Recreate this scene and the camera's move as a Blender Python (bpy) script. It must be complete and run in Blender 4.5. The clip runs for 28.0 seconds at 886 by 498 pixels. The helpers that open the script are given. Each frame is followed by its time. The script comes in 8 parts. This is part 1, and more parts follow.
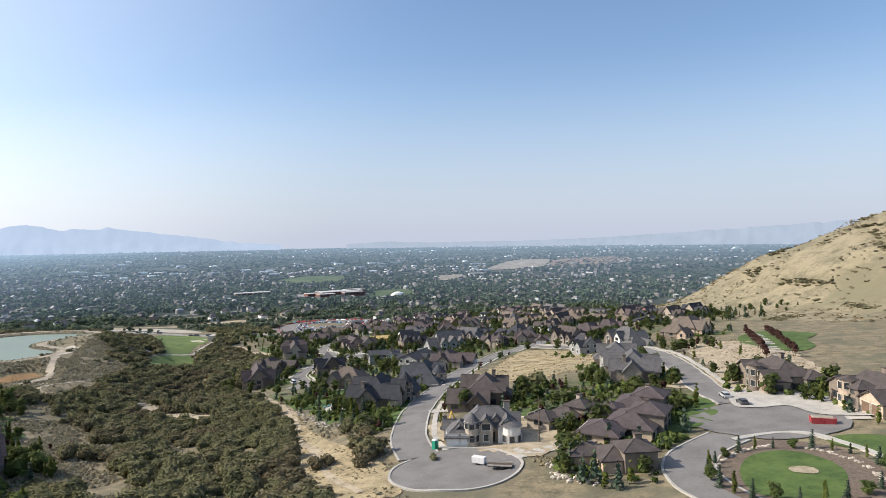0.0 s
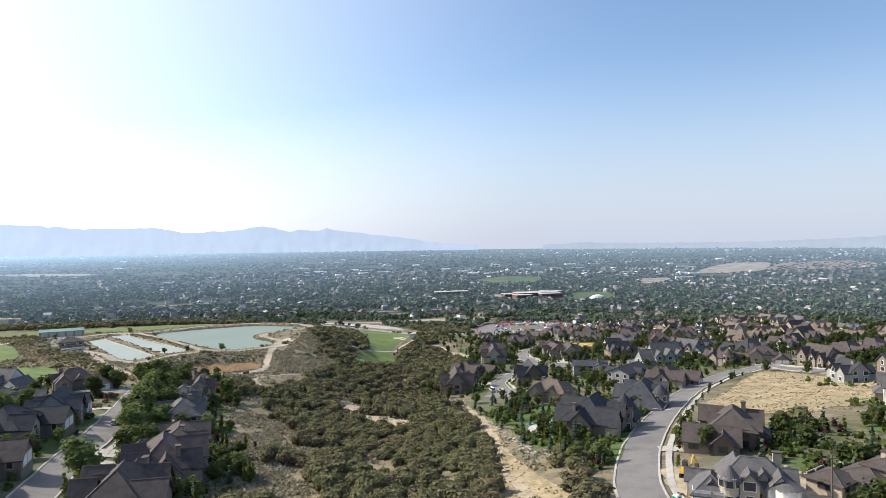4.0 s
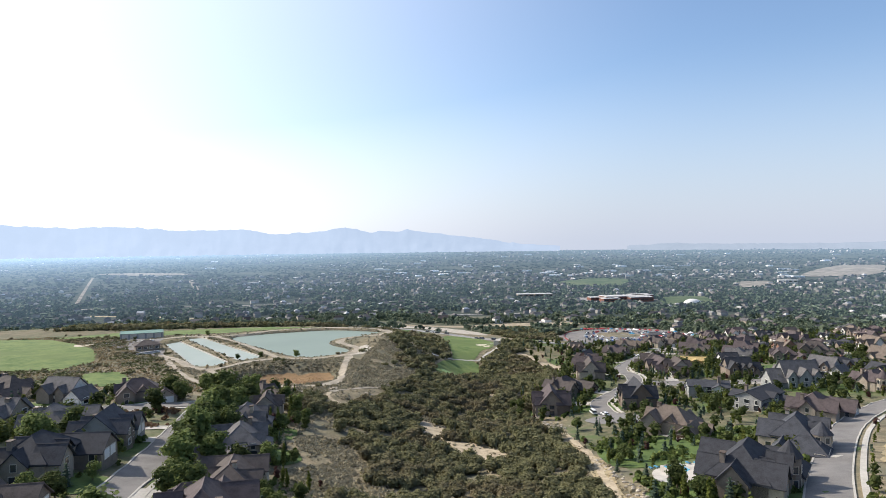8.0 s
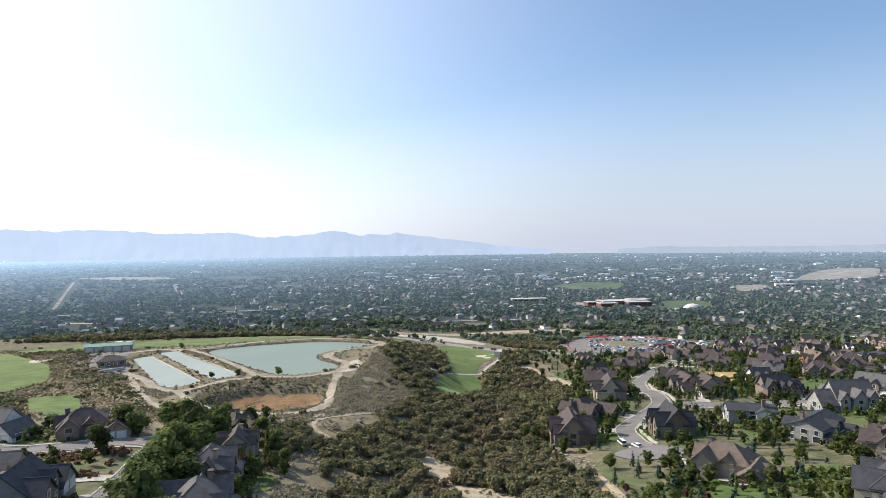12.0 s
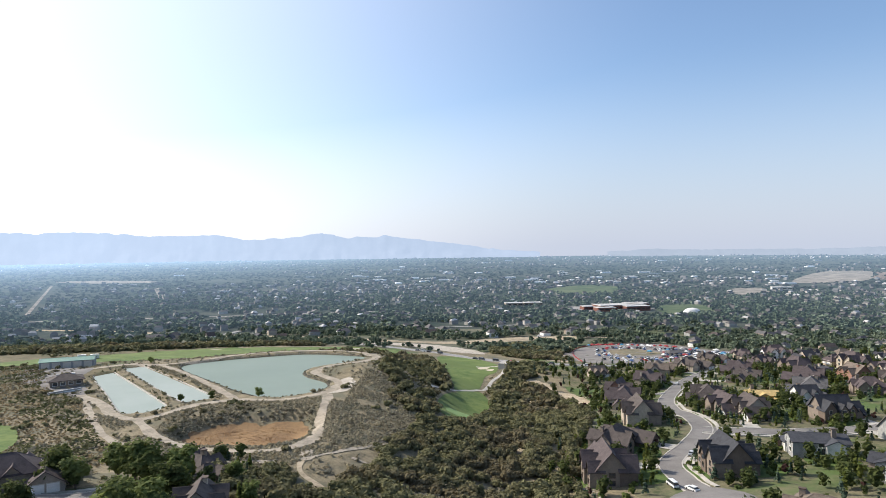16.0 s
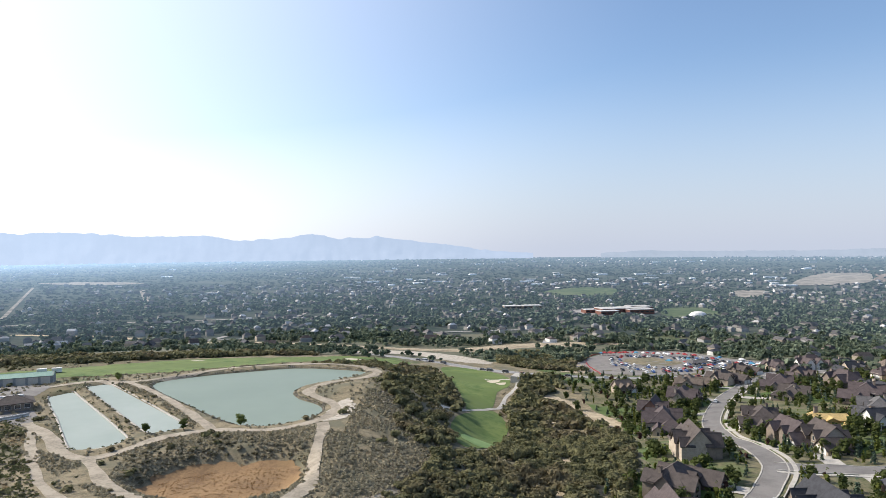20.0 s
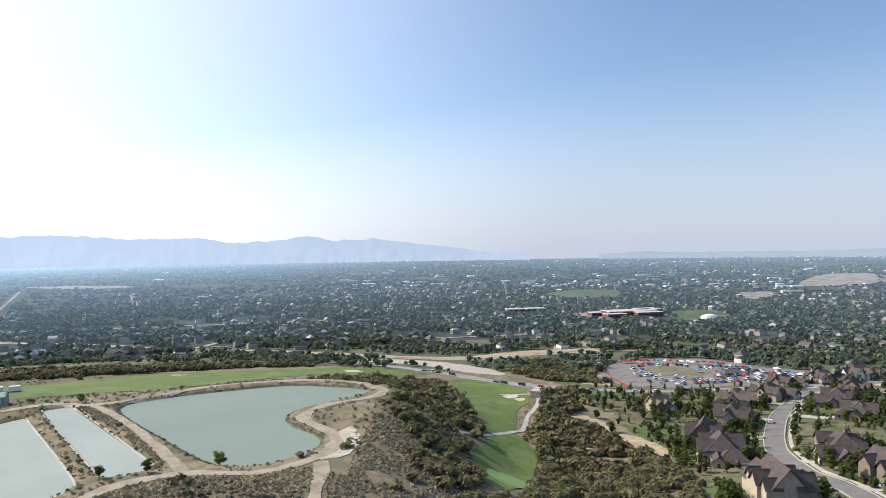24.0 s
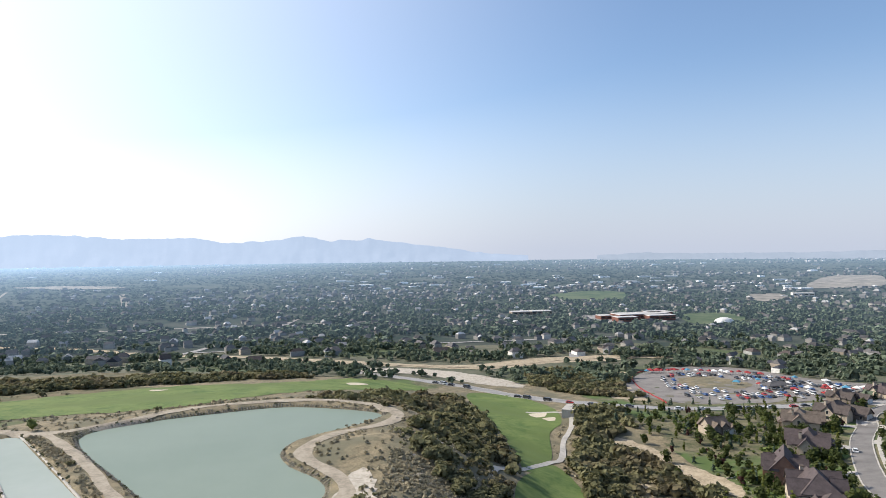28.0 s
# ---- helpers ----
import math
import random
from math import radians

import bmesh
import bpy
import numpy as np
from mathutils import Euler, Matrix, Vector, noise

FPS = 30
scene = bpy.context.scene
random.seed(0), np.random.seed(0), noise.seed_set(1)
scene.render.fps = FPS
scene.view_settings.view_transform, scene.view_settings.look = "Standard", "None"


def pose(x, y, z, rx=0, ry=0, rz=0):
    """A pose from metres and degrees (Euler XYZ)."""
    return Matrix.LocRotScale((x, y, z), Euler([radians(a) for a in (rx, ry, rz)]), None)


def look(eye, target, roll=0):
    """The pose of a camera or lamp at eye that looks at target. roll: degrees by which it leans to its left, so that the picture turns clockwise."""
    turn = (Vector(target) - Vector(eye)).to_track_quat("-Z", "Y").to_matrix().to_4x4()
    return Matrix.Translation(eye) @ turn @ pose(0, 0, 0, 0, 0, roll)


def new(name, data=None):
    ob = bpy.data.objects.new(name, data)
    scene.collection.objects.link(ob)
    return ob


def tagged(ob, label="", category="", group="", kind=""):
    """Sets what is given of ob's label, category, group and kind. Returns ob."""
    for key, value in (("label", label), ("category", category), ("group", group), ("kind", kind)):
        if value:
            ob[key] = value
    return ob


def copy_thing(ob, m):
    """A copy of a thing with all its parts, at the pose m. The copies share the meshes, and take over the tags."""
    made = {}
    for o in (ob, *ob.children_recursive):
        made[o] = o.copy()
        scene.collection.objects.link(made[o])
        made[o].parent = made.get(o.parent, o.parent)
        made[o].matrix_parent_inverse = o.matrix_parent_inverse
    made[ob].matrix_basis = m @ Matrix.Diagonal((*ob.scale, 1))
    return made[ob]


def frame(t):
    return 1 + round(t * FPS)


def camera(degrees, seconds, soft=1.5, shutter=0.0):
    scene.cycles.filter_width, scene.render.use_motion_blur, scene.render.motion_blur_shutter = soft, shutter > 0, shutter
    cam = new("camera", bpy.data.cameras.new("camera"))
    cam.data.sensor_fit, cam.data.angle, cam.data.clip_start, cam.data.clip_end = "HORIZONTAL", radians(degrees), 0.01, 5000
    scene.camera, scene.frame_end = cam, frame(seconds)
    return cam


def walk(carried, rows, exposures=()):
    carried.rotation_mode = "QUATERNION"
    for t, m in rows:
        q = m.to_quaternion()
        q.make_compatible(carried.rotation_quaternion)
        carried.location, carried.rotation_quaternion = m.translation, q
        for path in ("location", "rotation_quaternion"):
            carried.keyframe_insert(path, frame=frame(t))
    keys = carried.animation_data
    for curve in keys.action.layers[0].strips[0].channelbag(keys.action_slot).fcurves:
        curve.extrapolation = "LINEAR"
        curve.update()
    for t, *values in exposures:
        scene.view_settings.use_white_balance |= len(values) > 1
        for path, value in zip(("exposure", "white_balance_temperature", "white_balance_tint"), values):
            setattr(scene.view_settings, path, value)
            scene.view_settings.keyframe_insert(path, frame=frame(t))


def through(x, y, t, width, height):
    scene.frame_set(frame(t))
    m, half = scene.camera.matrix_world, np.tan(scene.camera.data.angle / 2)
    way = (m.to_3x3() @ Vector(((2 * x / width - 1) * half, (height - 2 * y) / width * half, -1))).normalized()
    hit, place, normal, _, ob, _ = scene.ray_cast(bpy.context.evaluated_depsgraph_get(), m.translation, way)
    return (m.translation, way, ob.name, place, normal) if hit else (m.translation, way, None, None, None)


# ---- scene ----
cam = camera(69.7, 28.0, soft=0.6)
PATH = [
    (0, (7.979, -47.470, 65.719), (16.628, -29.440, 65.369), -0.79),
    (0.5, (8.582, -44.944, 65.678), (16.081, -26.406, 65.365), -0.76),
    (1, (9.266, -42.099, 65.599), (13.167, -22.486, 65.305), -0.71),
    (1.5, (10.031, -38.823, 65.444), (12.130, -18.936, 65.163), -0.66),
    (2, (10.743, -35.268, 65.281), (12.583, -15.355, 65.004), -0.62),
    (2.5, (11.324, -31.565, 65.142), (13.314, -11.667, 64.868), -0.60),
    (3, (11.765, -27.776, 65.024), (14.325, -7.942, 64.755), -0.60),
    (3.5, (12.086, -23.928, 64.906), (14.855, -4.122, 64.645), -0.60),
    (5.5, (12.430, -7.699, 64.523), (15.510, 12.061, 64.294), -0.67),
    (6, (12.370, -3.229, 64.493), (15.541, 16.517, 64.269), -0.68),
    (6.5, (12.276, 1.395, 64.476), (14.836, 21.229, 64.256), -0.69),
    (7, (12.093, 6.099, 64.488), (13.873, 26.019, 64.272), -0.68),
    (7.5, (11.808, 10.858, 64.525), (12.618, 30.841, 64.315), -0.67),
    (8, (11.436, 15.651, 64.586), (11.796, 35.647, 64.384), -0.64),
    (9, (10.524, 25.389, 64.736), (10.924, 45.384, 64.550), -0.59),
    (10, (9.248, 35.098, 64.886), (9.759, 55.091, 64.730), -0.56),
    (11, (7.744, 44.671, 64.893), (8.345, 64.662, 64.758), -0.56),
    (12, (6.446, 54.654, 64.627), (7.140, 74.642, 64.524), -0.65),
    (12.5, (5.760, 59.683, 64.507), (6.507, 79.669, 64.419), -0.69),
    (14.5, (2.508, 80.404, 64.193), (3.451, 100.381, 64.157), -0.75),
    (15, (1.612, 85.638, 64.203), (2.609, 105.613, 64.170), -0.73),
    (16, (-0.269, 96.315, 64.260), (0.819, 116.286, 64.239), -0.66),
    (17, (-2.157, 107.184, 64.212), (-0.994, 127.150, 64.202), -0.60),
    (18, (-4.086, 118.316, 64.184), (-2.837, 138.277, 64.182), -0.57),
    (19, (-5.998, 129.538, 64.100), (-4.679, 149.494, 64.101), -0.56),
    (20, (-7.655, 140.909, 63.886), (-6.286, 160.862, 63.899), -0.56),
    (21, (-9.032, 152.655, 63.494), (-7.630, 172.605, 63.529), -0.56),
    (21.5, (-9.726, 158.300, 63.331), (-8.307, 178.250, 63.373), -0.58),
    (23.5, (-12.623, 179.369, 62.870), (-11.138, 199.313, 62.939), -0.75),
    (24, (-13.591, 184.988, 62.731), (-12.074, 204.930, 62.804), -0.77),
    (25, (-15.782, 196.718, 62.393), (-14.213, 216.656, 62.476), -0.79),
    (26, (-17.879, 208.595, 62.110), (-16.270, 228.530, 62.185), -0.77),
    (27, (-19.829, 220.570, 61.660), (-18.199, 240.504, 61.741), -0.71),
    (28, (-21.683, 232.003, 61.325), (-20.024, 251.934, 61.423), -0.63),
]
walk(cam, [(t, look(eye, aim, lean)) for t, eye, aim, lean in PATH], [(0, 0.20), (1, 0.48), (3, 0.38), (8, 0.30), (28, 0.23)])

# ---- light ----
SUN_AZ, SUN_EL = 62.0, 36.0          # degrees left of the +y axis, degrees up
world = bpy.data.worlds.new("sky")
scene.world = world
world.use_nodes = True
wn = world.node_tree
sky = wn.nodes.new("ShaderNodeTexSky")
sky.sky_type, sky.sun_disc = "NISHITA", False
sky.sun_elevation, sky.sun_rotation = radians(SUN_EL), radians(-SUN_AZ)
sky.air_density, sky.dust_density, sky.ozone_density, sky.altitude = 1.0, 1.2, 3.6, 0
# summer haze: the sky pales towards the horizon
coord = wn.nodes.new("ShaderNodeTexCoord")
split = wn.nodes.new("ShaderNodeSeparateXYZ")
wn.links.new(coord.outputs["Generated"], split.inputs[0])
haze = wn.nodes.new("ShaderNodeMapRange")
haze.interpolation_type = "SMOOTHSTEP"
haze.inputs["From Min"].default_value, haze.inputs["From Max"].default_value = -0.02, 0.29
haze.inputs["To Min"].default_value, haze.inputs["To Max"].default_value = 0.88, 0.02
wn.links.new(split.outputs["Z"], haze.inputs["Value"])
pale = wn.nodes.new("ShaderNodeMix")
pale.data_type = "RGBA"
toward = wn.nodes.new("ShaderNodeVectorMath")          # the haze glows round the sun
toward.operation = "DOT_PRODUCT"
toward.inputs[1].default_value = (-math.sin(radians(SUN_AZ)) * math.cos(radians(SUN_EL)), math.cos(radians(SUN_AZ)) * math.cos(radians(SUN_EL)), math.sin(radians(SUN_EL)))
wn.links.new(coord.outputs["Generated"], toward.inputs[0])
glare = wn.nodes.new("ShaderNodeMapRange")
glare.interpolation_type = "SMOOTHSTEP"
glare.inputs["From Min"].default_value, glare.inputs["From Max"].default_value = 0.15, 1.0
wn.links.new(toward.outputs["Value"], glare.inputs["Value"])
hazy = wn.nodes.new("ShaderNodeMix")
hazy.data_type = "RGBA"
hazy.inputs["A"].default_value, hazy.inputs["B"].default_value = (3.45, 3.8, 4.65, 1), (8.6, 8.8, 9.2, 1)
wn.links.new(glare.outputs[0], hazy.inputs["Factor"])
wn.links.new(hazy.outputs["Result"], pale.inputs["B"])
veil = wn.nodes.new("ShaderNodeMath")                    # towards the sun the haze reaches higher
veil.operation = "MULTIPLY"
veil.inputs[1].default_value = 0.45
wn.links.new(glare.outputs[0], veil.inputs[0])
thickest = wn.nodes.new("ShaderNodeMath")
thickest.operation = "MAXIMUM"
wn.links.new(haze.outputs[0], thickest.inputs[0])
wn.links.new(veil.outputs[0], thickest.inputs[1])
wn.links.new(thickest.outputs[0], pale.inputs["Factor"])
wn.links.new(sky.outputs[0], pale.inputs["A"])
wn.links.new(pale.outputs["Result"], wn.nodes["Background"].inputs["Color"])
wn.nodes["Background"].inputs["Strength"].default_value = 0.15
sun = new("sun", bpy.data.lights.new("sun", "SUN"))
sun.data.energy, sun.data.angle, sun.data.color = 4.7, radians(0.55), (1.0, 0.915, 0.79)
sun_from = Vector((-math.sin(radians(SUN_AZ)) * math.cos(radians(SUN_EL)), math.cos(radians(SUN_AZ)) * math.cos(radians(SUN_EL)), math.sin(radians(SUN_EL))))
sun.matrix_world = look(sun_from * 400, (0, 0, 0))

# ---- materials ----
def material(name, dark, light, rough=0.9, scale=1.0, fine=8.0, bump=0.0, mix=0.5, metal=0.0, vary=0.0, spec=0.3, island=0.0, third=None):
    """Two colours mixed by coarse and fine noise, at metres of real size; vary: spread from object to object; island: from clump to clump."""
    m = bpy.data.materials.new(name)
    m.use_nodes = True
    nt = m.node_tree
    b = nt.nodes["Principled BSDF"]
    b.inputs["Roughness"].default_value, b.inputs["Metallic"].default_value = rough, metal
    b.inputs["Specular IOR Level"].default_value = spec
    geo = nt.nodes.new("ShaderNodeNewGeometry")
    def tex(s, detail):
        n = nt.nodes.new("ShaderNodeTexNoise")
        n.inputs["Scale"].default_value, n.inputs["Detail"].default_value, n.inputs["Roughness"].default_value = s, detail, 0.6
        nt.links.new(geo.outputs["Position"], n.inputs["Vector"])
        return n
    n1, n2 = tex(1.0 / scale, 5), tex(fine, 3)
    add = nt.nodes.new("ShaderNodeMath"); add.operation = "MULTIPLY_ADD"
    nt.links.new(n2.outputs["Fac"], add.inputs[0]); add.inputs[1].default_value = 0.5 if fine < 0.3 else 0.6
    nt.links.new(n1.outputs["Fac"], add.inputs[2])
    ramp = nt.nodes.new("ShaderNodeMapRange")
    ramp.inputs["From Min"].default_value, ramp.inputs["From Max"].default_value = 0.34 + mix * 0.5, 0.66 + mix * 0.5
    nt.links.new(add.outputs[0], ramp.inputs["Value"])
    mixn = nt.nodes.new("ShaderNodeMix"); mixn.data_type = "RGBA"
    mixn.inputs["A"].default_value, mixn.inputs["B"].default_value = (*dark, 1), (*light, 1)
    nt.links.new(ramp.outputs[0], mixn.inputs["Factor"])
    out = mixn.outputs["Result"]
    if third:
        n3 = tex(0.23 / scale, 4)
        r3 = nt.nodes.new("ShaderNodeMapRange")
        r3.inputs["From Min"].default_value, r3.inputs["From Max"].default_value = 0.5, 0.62
        nt.links.new(n3.outputs["Fac"], r3.inputs["Value"])
        m3 = nt.nodes.new("ShaderNodeMix"); m3.data_type = "RGBA"
        nt.links.new(r3.outputs[0], m3.inputs["Factor"])
        nt.links.new(out, m3.inputs["A"]); m3.inputs["B"].default_value = (*third, 1)
        out = m3.outputs["Result"]
    if vary or island:
        if vary:
            src = nt.nodes.new("ShaderNodeObjectInfo").outputs["Random"]
        else:
            src = geo.outputs["Random Per Island"]
        r = nt.nodes.new("ShaderNodeMapRange")
        k = vary or island
        r.inputs["To Min"].default_value, r.inputs["To Max"].default_value = 1 - k, 1 + k
        nt.links.new(src, r.inputs["Value"])
        hsv = nt.nodes.new("ShaderNodeHueSaturation")
        nt.links.new(r.outputs[0], hsv.inputs["Value"])
        nt.links.new(out, hsv.inputs["Color"])
        out = hsv.outputs[0]
    nt.links.new(out, b.inputs["Base Color"])
    if bump:
        bn = nt.nodes.new("ShaderNodeBump")
        bn.inputs["Strength"].default_value, bn.inputs["Distance"].default_value = 0.6, bump
        nt.links.new(add.outputs[0], bn.inputs["Height"])
        nt.links.new(bn.outputs[0], b.inputs["Normal"])
    return m

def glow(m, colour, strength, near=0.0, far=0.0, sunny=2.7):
    """Haze painted as emission, for the far backdrop only; it pales from near to far, and towards the sunny west."""
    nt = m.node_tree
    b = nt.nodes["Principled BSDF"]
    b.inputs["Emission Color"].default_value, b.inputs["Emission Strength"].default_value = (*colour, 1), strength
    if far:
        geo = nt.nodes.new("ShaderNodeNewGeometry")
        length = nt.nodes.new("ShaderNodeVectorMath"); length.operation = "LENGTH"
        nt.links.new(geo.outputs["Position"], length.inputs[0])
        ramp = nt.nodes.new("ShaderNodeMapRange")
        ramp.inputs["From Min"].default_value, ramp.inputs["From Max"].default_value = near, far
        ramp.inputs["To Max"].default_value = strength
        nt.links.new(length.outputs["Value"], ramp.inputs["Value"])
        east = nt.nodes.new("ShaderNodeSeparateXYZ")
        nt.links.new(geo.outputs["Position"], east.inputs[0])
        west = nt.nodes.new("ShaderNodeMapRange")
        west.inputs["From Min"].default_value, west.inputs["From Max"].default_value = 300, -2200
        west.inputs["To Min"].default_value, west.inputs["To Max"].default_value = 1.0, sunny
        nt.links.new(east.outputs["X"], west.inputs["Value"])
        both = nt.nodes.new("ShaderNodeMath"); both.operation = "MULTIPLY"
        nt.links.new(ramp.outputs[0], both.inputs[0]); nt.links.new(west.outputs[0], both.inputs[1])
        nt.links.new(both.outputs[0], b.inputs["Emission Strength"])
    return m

def foliage(m, through=0.3):
    """Lets some light through the leaves."""
    nt = m.node_tree
    b = nt.nodes["Principled BSDF"]
    tr = nt.nodes.new("ShaderNodeBsdfTranslucent")
    mixs = nt.nodes.new("ShaderNodeMixShader")
    mixs.inputs[0].default_value = through
    nt.links.new(b.inputs["Base Color"].links[0].from_socket, tr.inputs["Color"])
    nt.links.new(b.outputs[0], mixs.inputs[1]); nt.links.new(tr.outputs[0], mixs.inputs[2])
    nt.links.new(mixs.outputs[0], nt.nodes["Material Output"].inputs["Surface"])
    return m


M = {}
HAZE_GLOW = ((0.33, 0.47, 0.65), 0.52, 700, 4600)          # emission painted on as the far valley's haze: colour and strength, from here to there in metres
M["dry"] = material("dry_grassland", (0.095, 0.085, 0.054), (0.25, 0.205, 0.128), 0.95, 4, 1.6, 0.25, third=(0.135, 0.126, 0.082))
M["hill"] = material("golden_hill_grass", (0.15, 0.13, 0.08), (0.30, 0.255, 0.165), 0.95, 16, 0.35, 0.6, third=(0.19, 0.17, 0.105))
M["suburb"] = material("suburban_ground", (0.05, 0.065, 0.035), (0.13, 0.125, 0.085), 0.95, 30, 0.35, third=(0.07, 0.095, 0.04))
M["garden"] = material("garden_soil_and_grass", (0.05, 0.065, 0.026), (0.17, 0.15, 0.09), 0.95, 7, 0.9, 0.05, third=(0.08, 0.12, 0.036))
M["asphalt"] = material("worn_asphalt", (0.14, 0.131, 0.124), (0.205, 0.193, 0.182), 0.9, 6, 3, 0.01)
M["darkasphalt"] = material("road_asphalt_old", (0.22, 0.215, 0.21), (0.31, 0.30, 0.29), 0.9, 9, 2)
M["lot"] = material("car_park_asphalt", (0.15, 0.14, 0.13), (0.23, 0.21, 0.195), 0.9, 9, 1)
M["concrete"] = material("pale_concrete", (0.33, 0.31, 0.275), (0.46, 0.43, 0.385), 0.85, 3, 2)
M["dirt"] = material("dirt_track", (0.22, 0.19, 0.145), (0.37, 0.32, 0.25), 0.95, 5, 1.1, 0.05)
M["sand"] = material("bare_sandy_soil", (0.24, 0.195, 0.13), (0.43, 0.355, 0.25), 0.95, 4, 1.2, 0.12)
M["golden"] = material("golden_dry_grass", (0.19, 0.15, 0.082), (0.42, 0.335, 0.20), 0.95, 3.5, 2.0, 0.25, third=(0.30, 0.25, 0.15))
M["rough"] = material("golf_rough_grass", (0.062, 0.066, 0.032), (0.155, 0.125, 0.070), 0.95, 9, 0.5, 0.2, third=(0.085, 0.10, 0.042))
M["chalk"] = material("pale_rubble", (0.28, 0.25, 0.20), (0.48, 0.43, 0.36), 0.95, 3, 1.0, 0.1)
M["pit"] = material("rust_dry_grass", (0.15, 0.09, 0.045), (0.27, 0.17, 0.085), 0.95, 6, 1.2, 0.12, third=(0.26, 0.165, 0.08))
M["lawn"] = material("mown_lawn", (0.046, 0.080, 0.020), (0.092, 0.136, 0.036), 0.95, 6, 0.9, 0.04)
M["fairway"] = material("golf_fairway", (0.058, 0.108, 0.024), (0.135, 0.180, 0.050), 0.95, 14, 0.35, third=(0.098, 0.138, 0.038))
# grass of the far fields, with haze painted over it as emission
M["far_grass"] = glow(material("haze_glow_field_grass", (0.065, 0.095, 0.050), (0.12, 0.14, 0.08), 0.95, 60, 0.05, spec=0), *HAZE_GLOW)
M["green"] = material("putting_green", (0.14, 0.23, 0.08), (0.18, 0.27, 0.10), 0.95, 5, 1)
M["bunker"] = material("bunker_sand", (0.42, 0.37, 0.28), (0.54, 0.48, 0.37), 0.95, 3, 2)
M["water"] = material("pond_water", (0.200, 0.247, 0.203), (0.226, 0.272, 0.225), 0.4, 60, 0.02, 0, spec=0.07)
M["poolwater"] = material("basin_water", (0.30, 0.345, 0.31), (0.345, 0.385, 0.35), 0.45, 30, 0.05, 0, spec=0.06)
M["bluewater"] = material("swimming_pool_water", (0.05, 0.30, 0.48), (0.10, 0.42, 0.60), 0.08, 4, 1, 0, spec=0.5)
M["rock"] = material("boulder_stone", (0.28, 0.24, 0.19), (0.50, 0.44, 0.36), 0.9, 1.0, 2.5, 0.05, island=0.2)
M["oak"] = material("scrub_oak_leaves", (0.090, 0.092, 0.044), (0.205, 0.196, 0.100), 0.85, 7, 1.2, island=0.14, spec=0.15, third=(0.172, 0.145, 0.084))
M["sage"] = material("sagebrush_leaves", (0.225, 0.203, 0.138), (0.375, 0.332, 0.23), 0.95, 6, 0.9, island=0.10, spec=0.1)
M["tree"] = material("broad_leaves", (0.056, 0.084, 0.028), (0.160, 0.190, 0.062), 0.85, 4, 3, vary=0.4, spec=0.15)
M["poplar"] = material("yellowish_leaves", (0.07, 0.09, 0.02), (0.15, 0.17, 0.04), 0.85, 3, 1, vary=0.25, spec=0.15)
M["conifer"] = material("needles", (0.030, 0.048, 0.032), (0.065, 0.090, 0.058), 0.85, 3, 1, vary=0.25, spec=0.15)
M["maple"] = material("red_leaves", (0.05, 0.026, 0.024), (0.10, 0.05, 0.04), 0.85, 3, 1, vary=0.2, spec=0.15)
M["midtree"] = material("town_tree_leaves", (0.070, 0.098, 0.066), (0.150, 0.180, 0.122), 0.9, 60, 0.5, island=0.45, spec=0.1)
M["bark"] = material("bark", (0.09, 0.07, 0.05), (0.17, 0.13, 0.10), 0.95, 0.6, 6, 0.03)
M["glass"] = material("window_glass", (0.02, 0.025, 0.03), (0.05, 0.055, 0.06), 0.08, 3, 1, spec=0.6)
M["white"] = material("white_paint", (0.68, 0.66, 0.62), (0.80, 0.78, 0.74), 0.6, 3, 3)
M["trim"] = material("cream_trim", (0.48, 0.43, 0.36), (0.58, 0.53, 0.45), 0.7, 3, 3)
M["dark_trim"] = material("brown_trim", (0.07, 0.05, 0.04), (0.11, 0.08, 0.06), 0.7, 3, 3)
M["shrub"] = material("garden_shrub_leaves", (0.045, 0.075, 0.02), (0.15, 0.18, 0.055), 0.85, 3, 3, island=0.45, spec=0.1)
for key in ("oak", "tree", "poplar", "maple", "midtree", "shrub", "sage"):
    foliage(M[key], 0.42 if key in ("tree", "poplar") else 0.3)
ROOFS = {}
for key, a in (("brown", (0.076, 0.063, 0.058)), ("charcoal", (0.040, 0.041, 0.047)), ("grey", (0.105, 0.100, 0.100)), ("plum", (0.078, 0.062, 0.062)),
               ("tan", (0.135, 0.108, 0.088)), ("osb", (0.44, 0.32, 0.14)), ("slate", (0.054, 0.056, 0.064))):
    ROOFS[key] = material("roof_shingles_" + key, tuple(c * 0.8 for c in a), tuple(c * 1.3 for c in a), 0.85, 1.6, 4, 0.03, spec=0.25)
WALLS = {}
for key, a in (("stucco", (0.42, 0.355, 0.28)), ("stone", (0.22, 0.18, 0.145)), ("white", (0.70, 0.68, 0.63)), ("taupe", (0.30, 0.255, 0.205)), ("grey", (0.30, 0.30, 0.29)),
               ("brick", (0.26, 0.15, 0.11)), ("peach", (0.52, 0.40, 0.30)), ("osb", (0.50, 0.36, 0.15)), ("umber", (0.15, 0.115, 0.09))):
    WALLS[key] = material("wall_" + key, tuple(c * 0.82 for c in a), tuple(min(1, c * 1.12) for c in a), 0.9, 1.6, 4, 0.02)

